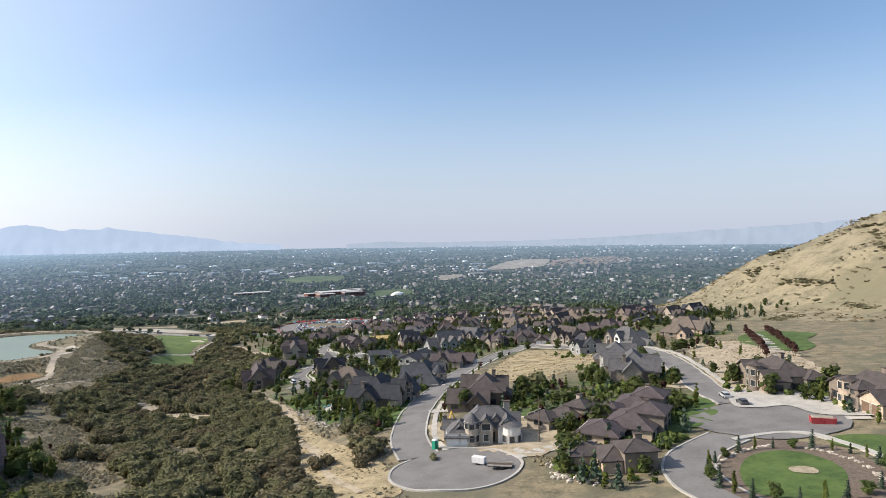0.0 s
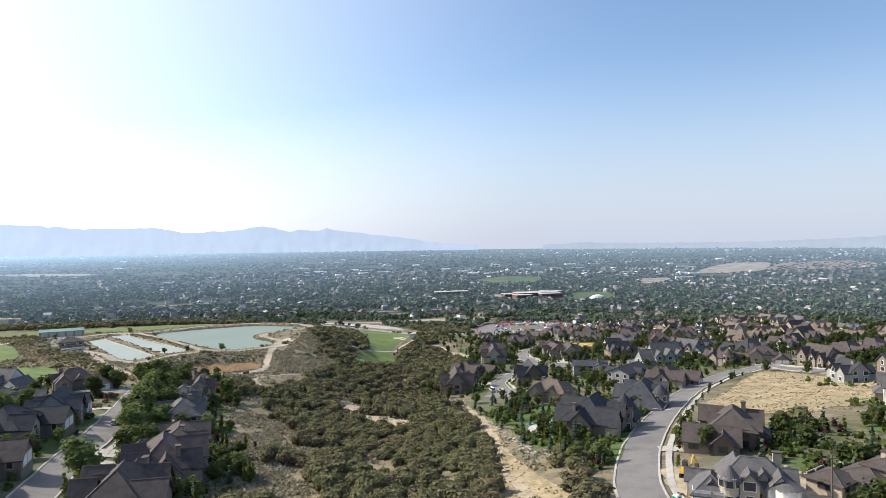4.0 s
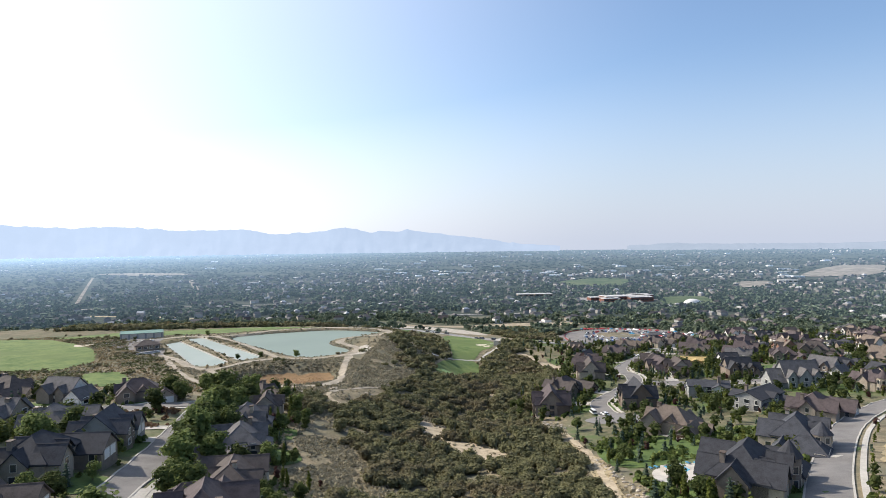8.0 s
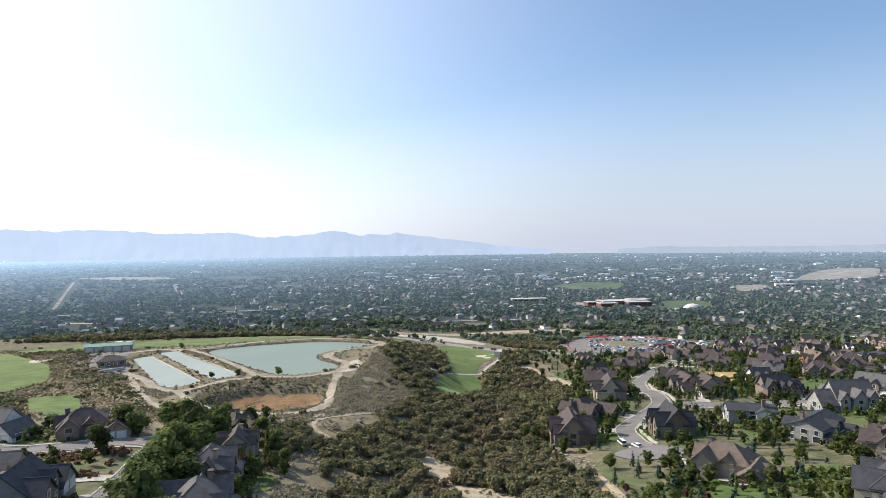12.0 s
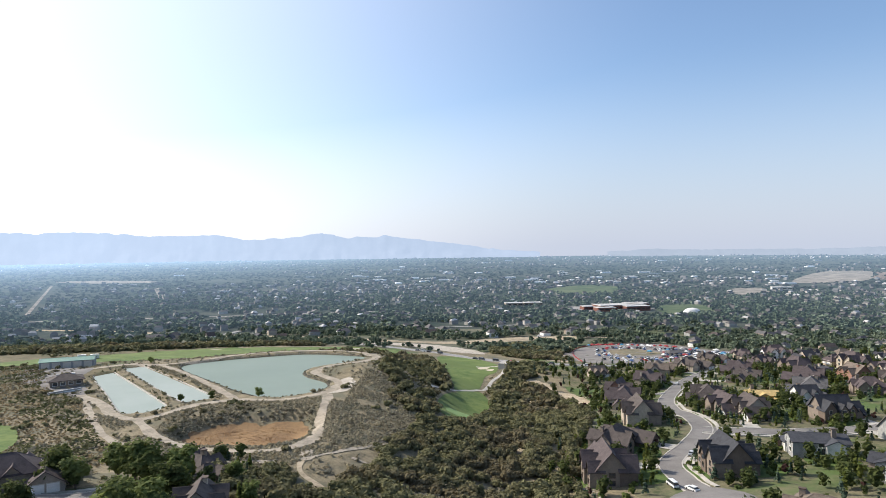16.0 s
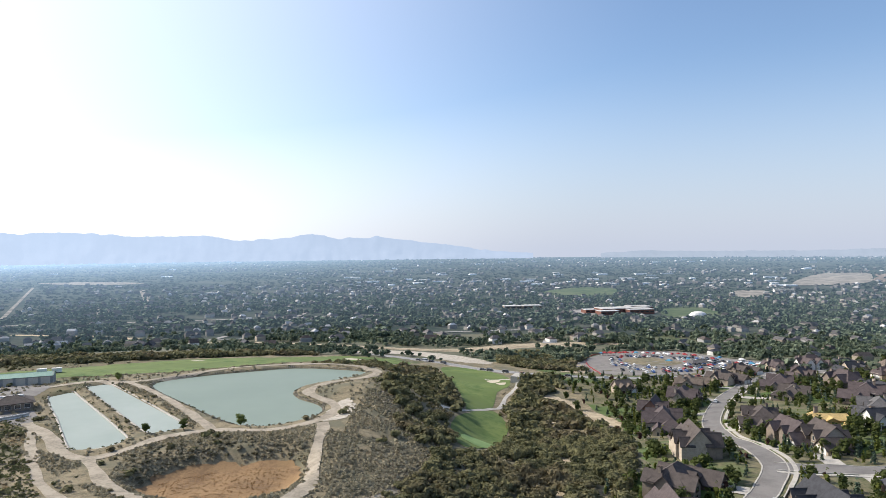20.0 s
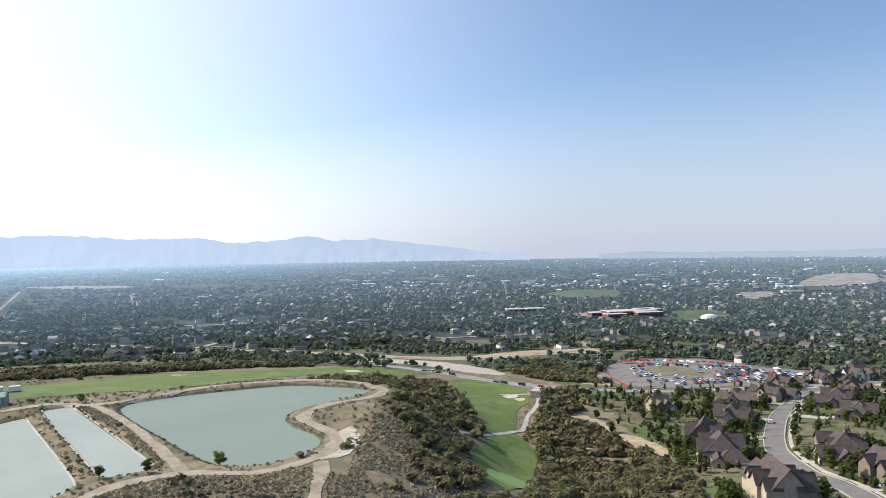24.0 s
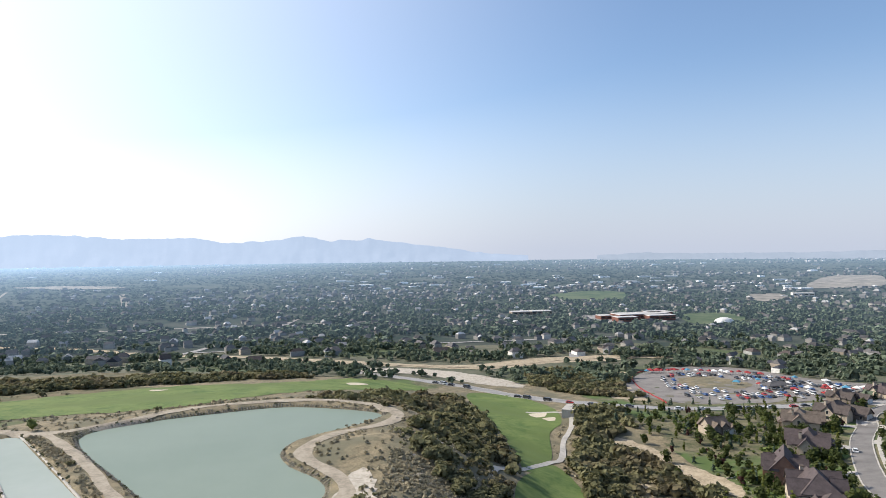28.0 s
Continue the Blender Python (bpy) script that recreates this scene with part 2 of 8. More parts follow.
# ---- the land ----
# control heights of the land: x, y, z
LAND_A = [(75,80,17),(70,120,14),(85,160,8.5),(75,255,-6),(110,250,-4),(145,290,-6),(155,375,-10),(95,365,-11),
          (123,510,-21),(137,590,-27),(72,544,-20),(53,550,-23),(42,482,-22),(26,418,-19),(28,300,-15),(15,200,-3)]
LAND_B = [(0,120,8),(-33,288,1.2),(-45,230,4),(-60,265,4),(-65,165,13),(-90,217,8),(-60,90,19),(-170,430,1.5),
          (-180,300,3.5),(-260,250,8),(-300,450,0),(-150,520,-4),(-40,530,-6),(-10,430,3),(-24,350,1.2),(-80,345,1.0),(-95,327,1.0),(-62,299,1.0),(-36,318,0.8),(-55,335,0.6),(-105,310,1.6),(-130,345,1.6)]
LAND_C = [(-100,650,-17),(-250,680,-15),(100,750,-34),(300,600,-24),(300,400,-6),(200,210,7),(150,100,19),
          (230,120,21),(200,30,27),(0,0,23),(-150,0,26),(100,-80,32),(-300,100,20),(-60,440,1.5),(-450,300,8),(450,100,24),(500,700,-30),(-450,700,-15)]
LAND = np.array(LAND_A + LAND_B + LAND_C, float)

def kern(r):
    return r ** 2 * np.log(r + 1e-6)

def solve_land():
    n = len(LAND)
    d = np.hypot(LAND[:, None, 0] - LAND[None, :, 0], LAND[:, None, 1] - LAND[None, :, 1]) / 100
    p = np.c_[np.ones(n), LAND[:, :2] / 100]
    a = np.zeros((n + 3, n + 3))
    a[:n, :n] = kern(d) + 0.02 * np.eye(n)
    a[:n, n:], a[n:, :n] = p, p.T
    return np.linalg.solve(a, np.r_[LAND[:, 2], 0, 0, 0])

LAND_W = solve_land()

def smooth(e0, e1, v):
    s = np.clip((v - e0) / (e1 - e0), 0, 1)
    return s * s * (3 - 2 * s)

def inside_distance(x, y, poly):
    """Signed distance to a closed outline, negative inside."""
    px, py = np.asarray(poly, float).T
    best, inside = np.full(x.shape, 1e9), np.zeros(x.shape, bool)
    for i in range(len(px)):
        ax, ay, bx, by = px[i - 1], py[i - 1], px[i], py[i]
        ex, ey = bx - ax, by - ay
        s = np.clip(((x - ax) * ex + (y - ay) * ey) / (ex * ex + ey * ey + 1e-9), 0, 1)
        best = np.minimum(best, np.hypot(x - ax - s * ex, y - ay - s * ey))
        if ey != 0:
            inside ^= ((ay > y) != (by > y)) & (x < ax + (y - ay) * ex / ey)
    return np.where(inside, -best, best)

def rounded(poly, n=4):
    """Closed outline through the points, rounded (Catmull-Rom)."""
    p = np.asarray(poly, float)
    out = []
    for i in range(len(p)):
        a, b, c, d = p[i - 1], p[i], p[(i + 1) % len(p)], p[(i + 2) % len(p)]
        for k in range(n):
            u = k / n
            out.append(0.5 * (2 * b + (c - a) * u + (2 * a - 5 * b + 4 * c - d) * u * u + (3 * b - a - 3 * c + d) * u ** 3))
    return np.array(out)

def land(x, y):
    x, y = np.asarray(x, float), np.asarray(y, float)
    cx, cy = np.clip(x, -500, 560), np.clip(y, -120, 780)
    z = LAND_W[-3] + LAND_W[-2] * cx / 100 + LAND_W[-1] * cy / 100
    for (ax, ay, _), w in zip(LAND, LAND_W):
        z = z + w * kern(np.hypot(cx - ax, cy - ay) / 100)
    r = np.hypot(x, y - 100)
    valley = np.interp(r, [0, 600, 1150, 1700, 2600, 3600, 5200], [-30, -38, -52, -47, -34, -19, 2])
    ahead = smooth(-300, 350, y)
    far = smooth(560, 900, r) * ahead
    z = z * (1 - far) + valley * far
    return z

# ---- the shapes of water and works ----
POND = rounded([(-126, 454), (-112.7, 473), (-86, 485), (-64.6, 491), (-43, 485.6), (-27, 477), (-27.4, 467.5), (-40, 454.7), (-53, 443), (-55.8, 431),
                (-51.4, 419), (-42.5, 408), (-38.9, 398), (-41.9, 386.4), (-49.5, 379), (-57.3, 376), (-69.8, 381), (-92.4, 408)])
BASIN_1 = np.array([(-163.5, 434), (-158, 444), (-150.5, 434.5), (-102, 367.5), (-101.5, 359), (-106, 354.5), (-111.5, 353.5), (-117, 358), (-139, 394)])
BASIN_2 = np.array([(-157, 455), (-149, 461), (-88, 383.5), (-86, 377), (-90, 372.5), (-95, 371), (-101, 376.8), (-129, 415)])
PIT = rounded([(-82, 325), (-74, 340), (-54, 344), (-40.5, 342), (-37.5, 330), (-42, 315.5), (-53.5, 311), (-68.5, 314)])


def ground_z(x, y):
    x, y = np.asarray(x, float), np.asarray(y, float)
    z = land(x, y)
    r = np.hypot(x - 750, (y - 180) * 0.9)
    hill = np.maximum(0, 150 - 0.40 * r)
    z = z + np.where(hill > 0, hill * smooth(0, 40, hill), 0)
    z = z + smooth(5, 60, hill) * (2.6 * np.sin(x * 0.055 + 1.7 * np.sin(y * 0.03)) + 1.4 * np.sin(y * 0.09 + x * 0.05) + 0.6 * np.sin(x * 0.21 - y * 0.13))
    z = z + 0.28 * np.sin(x * 0.31 + 1.3 * np.sin(y * 0.17)) * np.sin(y * 0.27 + 0.8) * (1 - smooth(500, 700, np.hypot(x, y - 100)))
    cut = np.full(x.shape, 1e9)
    for poly, rim in ((POND, 1.3), (BASIN_1, 1.0), (BASIN_2, 1.0)):
        near = (x > poly[:, 0].min() - 40) & (x < poly[:, 0].max() + 40) & (y > poly[:, 1].min() - 40) & (y < poly[:, 1].max() + 40)
        if near.any():
            sd = np.full(x.shape, 99.0)
            sd[near] = inside_distance(x[near], y[near], poly)
            w = 1 - smooth(7, 28, sd)
            z = z * (1 - w) + rim * w
            cut = np.minimum(cut, np.where(sd < 2.2, np.maximum(-3, 0.62 * sd), 1e9))
    z = np.minimum(z, cut)
    sd = np.full(x.shape, 99.0)
    near = (np.abs(x + 58) < 60) & (np.abs(y - 327) < 50)
    if near.any():
        sd[near] = inside_distance(x[near], y[near], PIT)
        z = z - 4.3 * (1 - smooth(-3, 7, sd))
    return z


def gz(x, y):
    return float(ground_z(np.array([float(x)]), np.array([float(y)]))[0])


def build_mesh(name, verts, faces, mats, index=None, soft=False):
    """A mesh from arrays: verts (n, 3), faces (m, 3 or 4)."""
    me = bpy.data.meshes.new(name)
    verts, faces = np.asarray(verts, np.float32), np.asarray(faces, np.int32)
    k = faces.shape[1]
    me.vertices.add(len(verts)); me.vertices.foreach_set("co", verts.ravel())
    me.loops.add(faces.size); me.loops.foreach_set("vertex_index", faces.ravel())
    me.polygons.add(len(faces)); me.polygons.foreach_set("loop_start", np.arange(0, faces.size, k, dtype=np.int32))
    for m in mats:
        me.materials.append(m)
    if index is not None:
        me.polygons.foreach_set("material_index", np.asarray(index, np.int32))
    me.polygons.foreach_set("use_smooth", np.full(len(faces), soft))
    me.update(calc_edges=True)
    return me


def stretched(lo, hi, step, end_lo, end_hi, grow=1.13):
    mid = list(np.arange(lo, hi + step, step))
    out, s = [], step
    v = mid[-1]
    while v < end_hi:
        s *= grow; v += min(s, 240); out.append(v)
    left, s, v = [], step, mid[0]
    while v > end_lo:
        s *= grow; v -= min(s, 240); left.append(v)
    return np.array(left[::-1] + mid + out)


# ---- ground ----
# the far ground emits blue, painted in for haze
M["haze_ground"] = glow(material("hazy_far_ground", (0.035, 0.05, 0.04), (0.085, 0.09, 0.075), 1.0, 90, 0.05, spec=0), *HAZE_GLOW)
EDGE = 4850.0
gx, gy = stretched(-215, 270, 2.5, -5100, 5100), stretched(20, 640, 2.5, -2500, 5000)
X, Y = np.meshgrid(gx, gy)
R = np.hypot(X, Y - 100)
over = R > EDGE
k = np.where(over, EDGE / R, 1)
X, Y = X * k, 100 + (Y - 100) * k
Z = ground_z(X.ravel(), Y.ravel()).reshape(X.shape)
nx = len(gx)
I = np.arange(X.size).reshape(X.shape)
quads = np.stack([I[:-1, :-1], I[:-1, 1:], I[1:, 1:], I[1:, :-1]], -1).reshape(-1, 4)
keep = ~(over.ravel()[quads].all(1))
quads = quads[keep]
cx, cy = X.ravel()[quads].mean(1), Y.ravel()[quads].mean(1)
wob = 18 * np.sin(cx * 0.05 + 1.3 * np.sin(cy * 0.037)) + 10 * np.sin(cy * 0.09)
zone = ((cy > 640 + 0.1 * cx + wob) | ((cx > np.interp(cy, [235, 300, 340, 420, 460, 560], [62, 64, 78, 90, 98, 98]) + wob * 0.2) & (cy > 235) & (cx < 420)) | ((cx < -40 + wob * 0.2) & (cy < 262) & (cy > 10 + wob) & (cx > -230 + wob))) & (cy > -50)
gardens = [np.array(p, float) for p in ([(63, 112), (70, 114), (84, 136), (110, 180), (146, 228), (148, 240), (62, 240), (64, 200), (62, 160)], [(98, 60), (104, 50), (130, 60), (150, 85), (160, 100), (176, 130), (150, 140), (118, 140), (104, 128), (100, 100)])]
for p in gardens:
    zone |= inside_distance(cx, cy, p) < wob * 0.06
links_land = (cx < -148 + wob) & (cy > 272 + wob * 0.4) & (cy < 660 + wob) & (cx > -520)
hilly = np.hypot(cx - 750, (cy - 180) * 0.9) < 400
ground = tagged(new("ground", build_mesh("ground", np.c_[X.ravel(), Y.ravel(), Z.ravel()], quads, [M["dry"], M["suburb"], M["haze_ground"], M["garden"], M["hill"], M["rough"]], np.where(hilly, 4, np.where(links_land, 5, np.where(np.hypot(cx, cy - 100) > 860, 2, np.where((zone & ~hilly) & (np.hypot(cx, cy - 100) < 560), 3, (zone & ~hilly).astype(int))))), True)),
                "rolling dry grassy foothill falling to a green suburban valley", "ground", kind="structure")


GRID_X, GRID_Y = gx, gy


def surf_z(x, y):
    """The height of the ground's own mesh, or of the land where that is higher."""
    x, y = np.asarray(x, float), np.asarray(y, float)
    i, j = np.clip(np.searchsorted(GRID_X, x) - 1, 0, len(GRID_X) - 2), np.clip(np.searchsorted(GRID_Y, y) - 1, 0, len(GRID_Y) - 2)
    u, v = (x - GRID_X[i]) / (GRID_X[i + 1] - GRID_X[i]), (y - GRID_Y[j]) / (GRID_Y[j + 1] - GRID_Y[j])
    mesh = Z[j, i] * (1 - u) * (1 - v) + Z[j, i + 1] * u * (1 - v) + Z[j + 1, i] * (1 - u) * v + Z[j + 1, i + 1] * u * v
    return np.maximum(mesh, ground_z(x, y))


def flat(name, outline, mat, z, label, category, kind="structure", parent=None):
    bm = bmesh.new()
    f = bm.faces.new([bm.verts.new((x, y, z)) for x, y in outline])
    bm.normal_update()
    if f.normal.z < 0:
        f.normal_flip()
    bmesh.ops.triangulate(bm, faces=[f])
    me = bpy.data.meshes.new(name); bm.to_mesh(me); bm.free()
    me.materials.append(mat)
    ob = new(name, me)
    return tagged(ob, label, category, kind=kind)


flat("water", POND, M["water"], 0.0, "milky green still water of a curved reservoir pond", "water")
flat("water", BASIN_1, M["poolwater"], 0.02, "pale still water in a long settling basin", "water")
flat("water", BASIN_2, M["poolwater"], 0.02, "pale still water in a long settling basin", "water")


def spline(pts, step=3.0, closed=False):
    p = [np.array(q, float) for q in pts]
    if not closed:
        p = [2 * p[0] - p[1]] + p + [2 * p[-1] - p[-2]]
        segs = range(1, len(p) - 2)
    else:
        segs = range(len(p))
    out = []
    n = len(p)
    for i in segs:
        a, b, c, d = p[i - 1], p[i], p[(i + 1) % n], p[(i + 2) % n]
        m = max(1, int(np.hypot(*(c - b)) / step))
        for k in range(m):
            u = k / m
            out.append(0.5 * (2 * b + (c - a) * u + (2 * a - 5 * b + 4 * c - d) * u * u + (3 * b - a - 3 * c + d) * u ** 3))
    out.append(p[0] if closed else p[-2])
    return np.array(out)


def strip(line, lo, hi, lift, mat, name, across=3, wobble=0.0, top=0.0):
    """A band draped on the ground between two offsets from a line; top: it stands that high, with sides (a kerb)."""
    t = np.gradient(line, axis=0)
    t /= np.hypot(t[:, 0], t[:, 1])[:, None] + 1e-9
    nrm = np.c_[t[:, 1], -t[:, 0]]
    offs = np.linspace(lo, hi, across + 1)
    V = []
    for j, o in enumerate(offs):
        w = wobble * (np.sin(np.arange(len(line)) * 0.9 + 2 * j) + np.sin(np.arange(len(line)) * 0.37 + j)) if j in (0, across) else 0
        q = line + nrm * (o + w)[:, None] if wobble and j in (0, across) else line + nrm * o
        V.append(np.c_[q, surf_z(q[:, 0], q[:, 1]) + lift])
    if top:
        lowest = V[0].copy(); lowest[:, 2] -= top + 0.3
        last = V[-1].copy(); last[:, 2] -= top + 0.3
        V = [lowest] + V + [last]
    n, c = len(line), len(V)
    V = np.stack(V, 1).reshape(-1, 3)
    I = np.arange(n * c).reshape(n, c)
    F = np.stack([I[:-1, :-1], I[:-1, 1:], I[1:, 1:], I[1:, :-1]], -1).reshape(-1, 4)
    return build_mesh(name, V, F, [mat], soft=not top)


def road(pts, width, mat, label, kerb=True, lift=0.16, wobble=0.0, name="road", walk_side=0):
    line = spline(pts)
    ob = tagged(new(name, strip(line, -width / 2, width / 2, lift, mat, name, 4, wobble)), label, name, kind="structure")
    if kerb:
        for s in (-1, 1):
            lo, hi = sorted((s * width / 2, s * (width / 2 + 0.45)))
            k = tagged(new("kerb", strip(line, lo, hi, lift + 0.13, M["concrete"], "kerb", 1, 0, 0.15)), "pale concrete kerb along a street", "kerb", kind="structure")
        if walk_side:
            for s in ((-1, 1) if walk_side == 2 else (walk_side,)):
                lo, hi = sorted((s * (width / 2 + 1.6), s * (width / 2 + 3.0)))
                tagged(new("pavement", strip(line, lo, hi, lift + 0.1, M["concrete"], "pavement", 1, 0, 0.1)), "pale concrete footway beside a street", "pavement", kind="structure")
    return ob


def drape(name, outline, mat, lift, label, category, step=4.0, kind="structure", ragged=0.0):
    """A patch of ground cover inside an outline, laid on the ground; ragged: how far its edge strays."""
    from mathutils.geometry import delaunay_2d_cdt
    if name == "bare_ground" and category == "bare ground":
        ragged, step = 1.6, min(step, 2.5)
    o = spline(list(outline), step * 0.7, True)[:-1]
    if ragged:
        mid = o.mean(0)
        for i in range(len(o)):
            q = Vector((o[i][0] * 0.22, o[i][1] * 0.22, lift))
            v = (o[i] - mid) / (np.hypot(*(o[i] - mid)) + 1e-6)
            o[i] = o[i] + v * ragged * (noise.noise(q) * 1.5 + noise.noise(q * 3.1))
    x0, y0, x1, y1 = o[:, 0].min(), o[:, 1].min(), o[:, 0].max(), o[:, 1].max()
    px, py = np.meshgrid(np.arange(x0, x1, step), np.arange(y0, y1, step))
    px, py = px.ravel(), py.ravel()
    inn = inside_distance(px, py, o) < -step * 0.4
    pts = [Vector(q) for q in o] + [Vector((a, b)) for a, b in zip(px[inn], py[inn])]
    n = len(o)
    v, _, f, *_ = delaunay_2d_cdt(pts, [], [list(range(n))], 1, 1e-4)
    v = np.array([tuple(q) for q in v])
    V = np.c_[v, surf_z(v[:, 0], v[:, 1]) + lift]
    me = build_mesh(name, V, np.array([q for q in f if len(q) == 3]), [mat], soft=True)
    bm = bmesh.new(); bm.from_mesh(me)
    bmesh.ops.recalc_face_normals(bm, faces=bm.faces)
    if sum(q.normal.z for q in bm.faces) < 0:
        bmesh.ops.reverse_faces(bm, faces=bm.faces)
    bm.to_mesh(me); bm.free()
    return tagged(new(name, me), label, category, kind=kind)


def disc(x, y, r, n=20, squash=1.0):
    return [(x + r * math.cos(a * math.tau / n), y + r * squash * math.sin(a * math.tau / n)) for a in range(n)]


# streets
CUL = (67.0, 71.0)
ROAD_1 = [(64.5, 84.5), (66.5, 94), (71, 106), (84.4, 131), (112, 174), (150, 225), (186, 258), (215, 269)]
ROAD_2 = [(86, 283.5), (86.5, 294), (89.4, 312), (103, 327), (116, 344), (121, 364), (123, 391), (136, 427), (166, 473), (190, 500)]
ROAD_3 = [(116, 344), (131, 337), (160, 330), (200, 330)]
ROAD_4 = [(-47, 70), (-48.5, 95), (-50, 112), (-54.7, 141), (-58, 168), (-65, 203), (-71, 235), (-74, 254)]
ROAD_5 = [(-74, 254), (-90, 252), (-105, 245), (-128, 243), (-160, 250), (-200, 262)]
ROAD_6 = [(92, 20), (97, 35), (104, 43), (114, 47.6), (122, 49)]
ROAD_7 = [(147.5, 68.5), (151, 76), (158, 88), (186, 127), (208, 161), (222, 200), (215, 269)]
PARKWAY = [(-60, 700), (-10, 660), (26, 634), (55, 604), (92, 575), (122, 563), (165, 560), (216, 558), (260, 552), (340, 548)]
AV = "pale worn asphalt street winding between houses"
road(ROAD_1, 8.6, M["asphalt"], AV, walk_side=1)
drape("road", disc(*CUL, 13.6), M["asphalt"], 0.2, "worn asphalt turning circle of a dead-end street", "road")
tagged(new("kerb", strip(np.array([(CUL[0] + 13.6 * math.cos(a), CUL[1] + 13.6 * math.sin(a)) for a in np.linspace(radians(-250), radians(72), 60)]), 0, 0.6, 0.32, M["concrete"], "kerb", 1, 0, 0.15)),
       "pale concrete kerb round a turning circle", "kerb", kind="structure")
road(ROAD_2, 7.4, M["asphalt"], AV, walk_side=1)
drape("road", disc(85, 272, 12.0), M["asphalt"], 0.2, "worn asphalt turning circle of a dead-end street", "road")
road(ROAD_3, 8.0, M["asphalt"], AV, walk_side=1, lift=0.2)
road(ROAD_4, 7.6, M["asphalt"], AV, walk_side=1)
road(ROAD_5, 8.4, M["asphalt"], AV, walk_side=2, lift=0.2)
road(ROAD_6, 9.0, M["asphalt"], AV)
drape("road", disc(139, 53, 17.0), M["asphalt"], 0.22, "worn asphalt turning circle of a dead-end street", "road")
road(ROAD_7, 8.4, M["asphalt"], AV, walk_side=1, lift=0.19)
road(PARKWAY, 11.0, M["darkasphalt"], "grey asphalt parkway past a car park", kerb=True)
# dirt tracks round the water
DT = "pale dirt service track through dry scrub"
RING = [(-146, 386), (-129, 369), (-114, 348.5), (-103, 342), (-95, 350.5), (-88, 362.6), (-74, 369), (-53, 367), (-40, 376), (-33.5, 388), (-35, 403), (-45, 418),
        (-48.5, 430), (-40, 446), (-24, 457), (-20, 472), (-34, 489), (-57, 497), (-97, 490), (-123, 467), (-141, 459), (-158, 463), (-172, 452)]
road(RING, 4.6, M["dirt"], DT, False, 0.15, 0.35, "track")
road([(-139, 459), (-117.4, 434), (-93, 400), (-74.5, 371)], 3.6, M["dirt"], DT, False, 0.18, 0.3, "track")
road([(-103, 342), (-93.7, 327.3), (-84.1, 316.1), (-73.2, 306.3), (-62.4, 301.2), (-50.1, 297.8), (-42.6, 299.4), (-36.6, 304.8), (-33.7, 313.5), (-33.3, 328), (-34.5, 342.3), (-34.5, 358), (-36, 374)], 4.2, M["dirt"], DT, False, 0.2, 0.4, "track")
road([(-141, 380), (-124, 350), (-108, 324), (-90, 304), (-76, 293), (-65, 289), (-54, 286), (-40, 287)], 3.2, M["dirt"], DT, False, 0.16, 0.3, "track")
road([(-33, 291), (-21.5, 306), (-9, 322), (0, 337)], 2.2, M["dirt"], DT, False, 0.16, 0.3, "track")
road([(-33, 291), (-32, 280), (-26, 272), (-16, 263)], 2.4, M["sand"], DT, False, 0.16, 0.3, "track")
road([(-33, 291), (-33, 302)], 5, M["dirt"], DT, False, 0.17, 0.4, "track")
road([(15, 88), (16, 102), (18, 130), (20, 162), (19, 186)], 1.1, M["dry"], "narrow dirt trail between scrub oaks", False, 0.16, 0.2, "track")
drape("bare_ground", [(-37, 376), (-30, 378), (-25, 390), (-26, 400), (-30, 408), (-35, 402), (-35, 390)], M["chalk"], 0.13, "pale trampled rubble beside the reservoir track", "bare ground")
drape("bare_ground", PIT[::4], M["pit"], 0.14, "rust-brown dry grass in a shallow dry basin", "bare ground")
drape("bare_ground", [(-168, 398), (-150, 384), (-143, 383), (-150, 400), (-166, 424), (-170, 444), (-176, 458), (-205, 462), (-206, 440), (-182, 410)], M["asphalt"], 0.12, "grey gravel yard beside the basins", "bare ground")
# golf course
FW = "mown green golf fairway"
drape("fairway", [(22, 602), (42, 612), (58, 592), (64, 566), (60, 534), (49.5, 515), (41, 480), (26, 454), (26, 480), (25, 530)], M["fairway"], 0.15, FW, "fairway")
drape("fairway", [(16, 426), (24, 448), (40, 473), (44, 449), (40.5, 430), (31, 402), (20, 380), (13.5, 382), (13, 405)], M["fairway"], 0.16, FW, "fairway")
drape("putting_green", disc(23, 398, 6.5, 14, 1.7), M["green"], 0.3, "smooth pale green putting surface", "putting green")
drape("fairway", [(-230, 520), (-197, 540), (-175, 560), (-140, 582), (-88, 602), (-48, 645), (-20, 640), (0, 612), (-35, 583), (-77, 537), (-114, 506), (-154, 498), (-200, 485), (-260, 470)], M["fairway"], 0.15, FW, "fairway")
drape("fairway", [(-292, 467), (-257, 464), (-200, 411), (-174, 366), (-180, 339), (-205, 337), (-260, 360), (-330, 420)], M["fairway"], 0.15, FW, "fairway")
drape("fairway", [(-158, 327), (-145, 334), (-130, 313.5), (-128.6, 296), (-143.5, 304)], M["fairway"], 0.17, FW, "fairway")
road([(48, 560), (66, 552), (64, 530), (53, 505), (46, 483), (38, 474), (22, 452), (12, 440), (10, 425)], 2.4, M["concrete"], "pale concrete cart path", False, 0.22, 0.1, "cart_path")
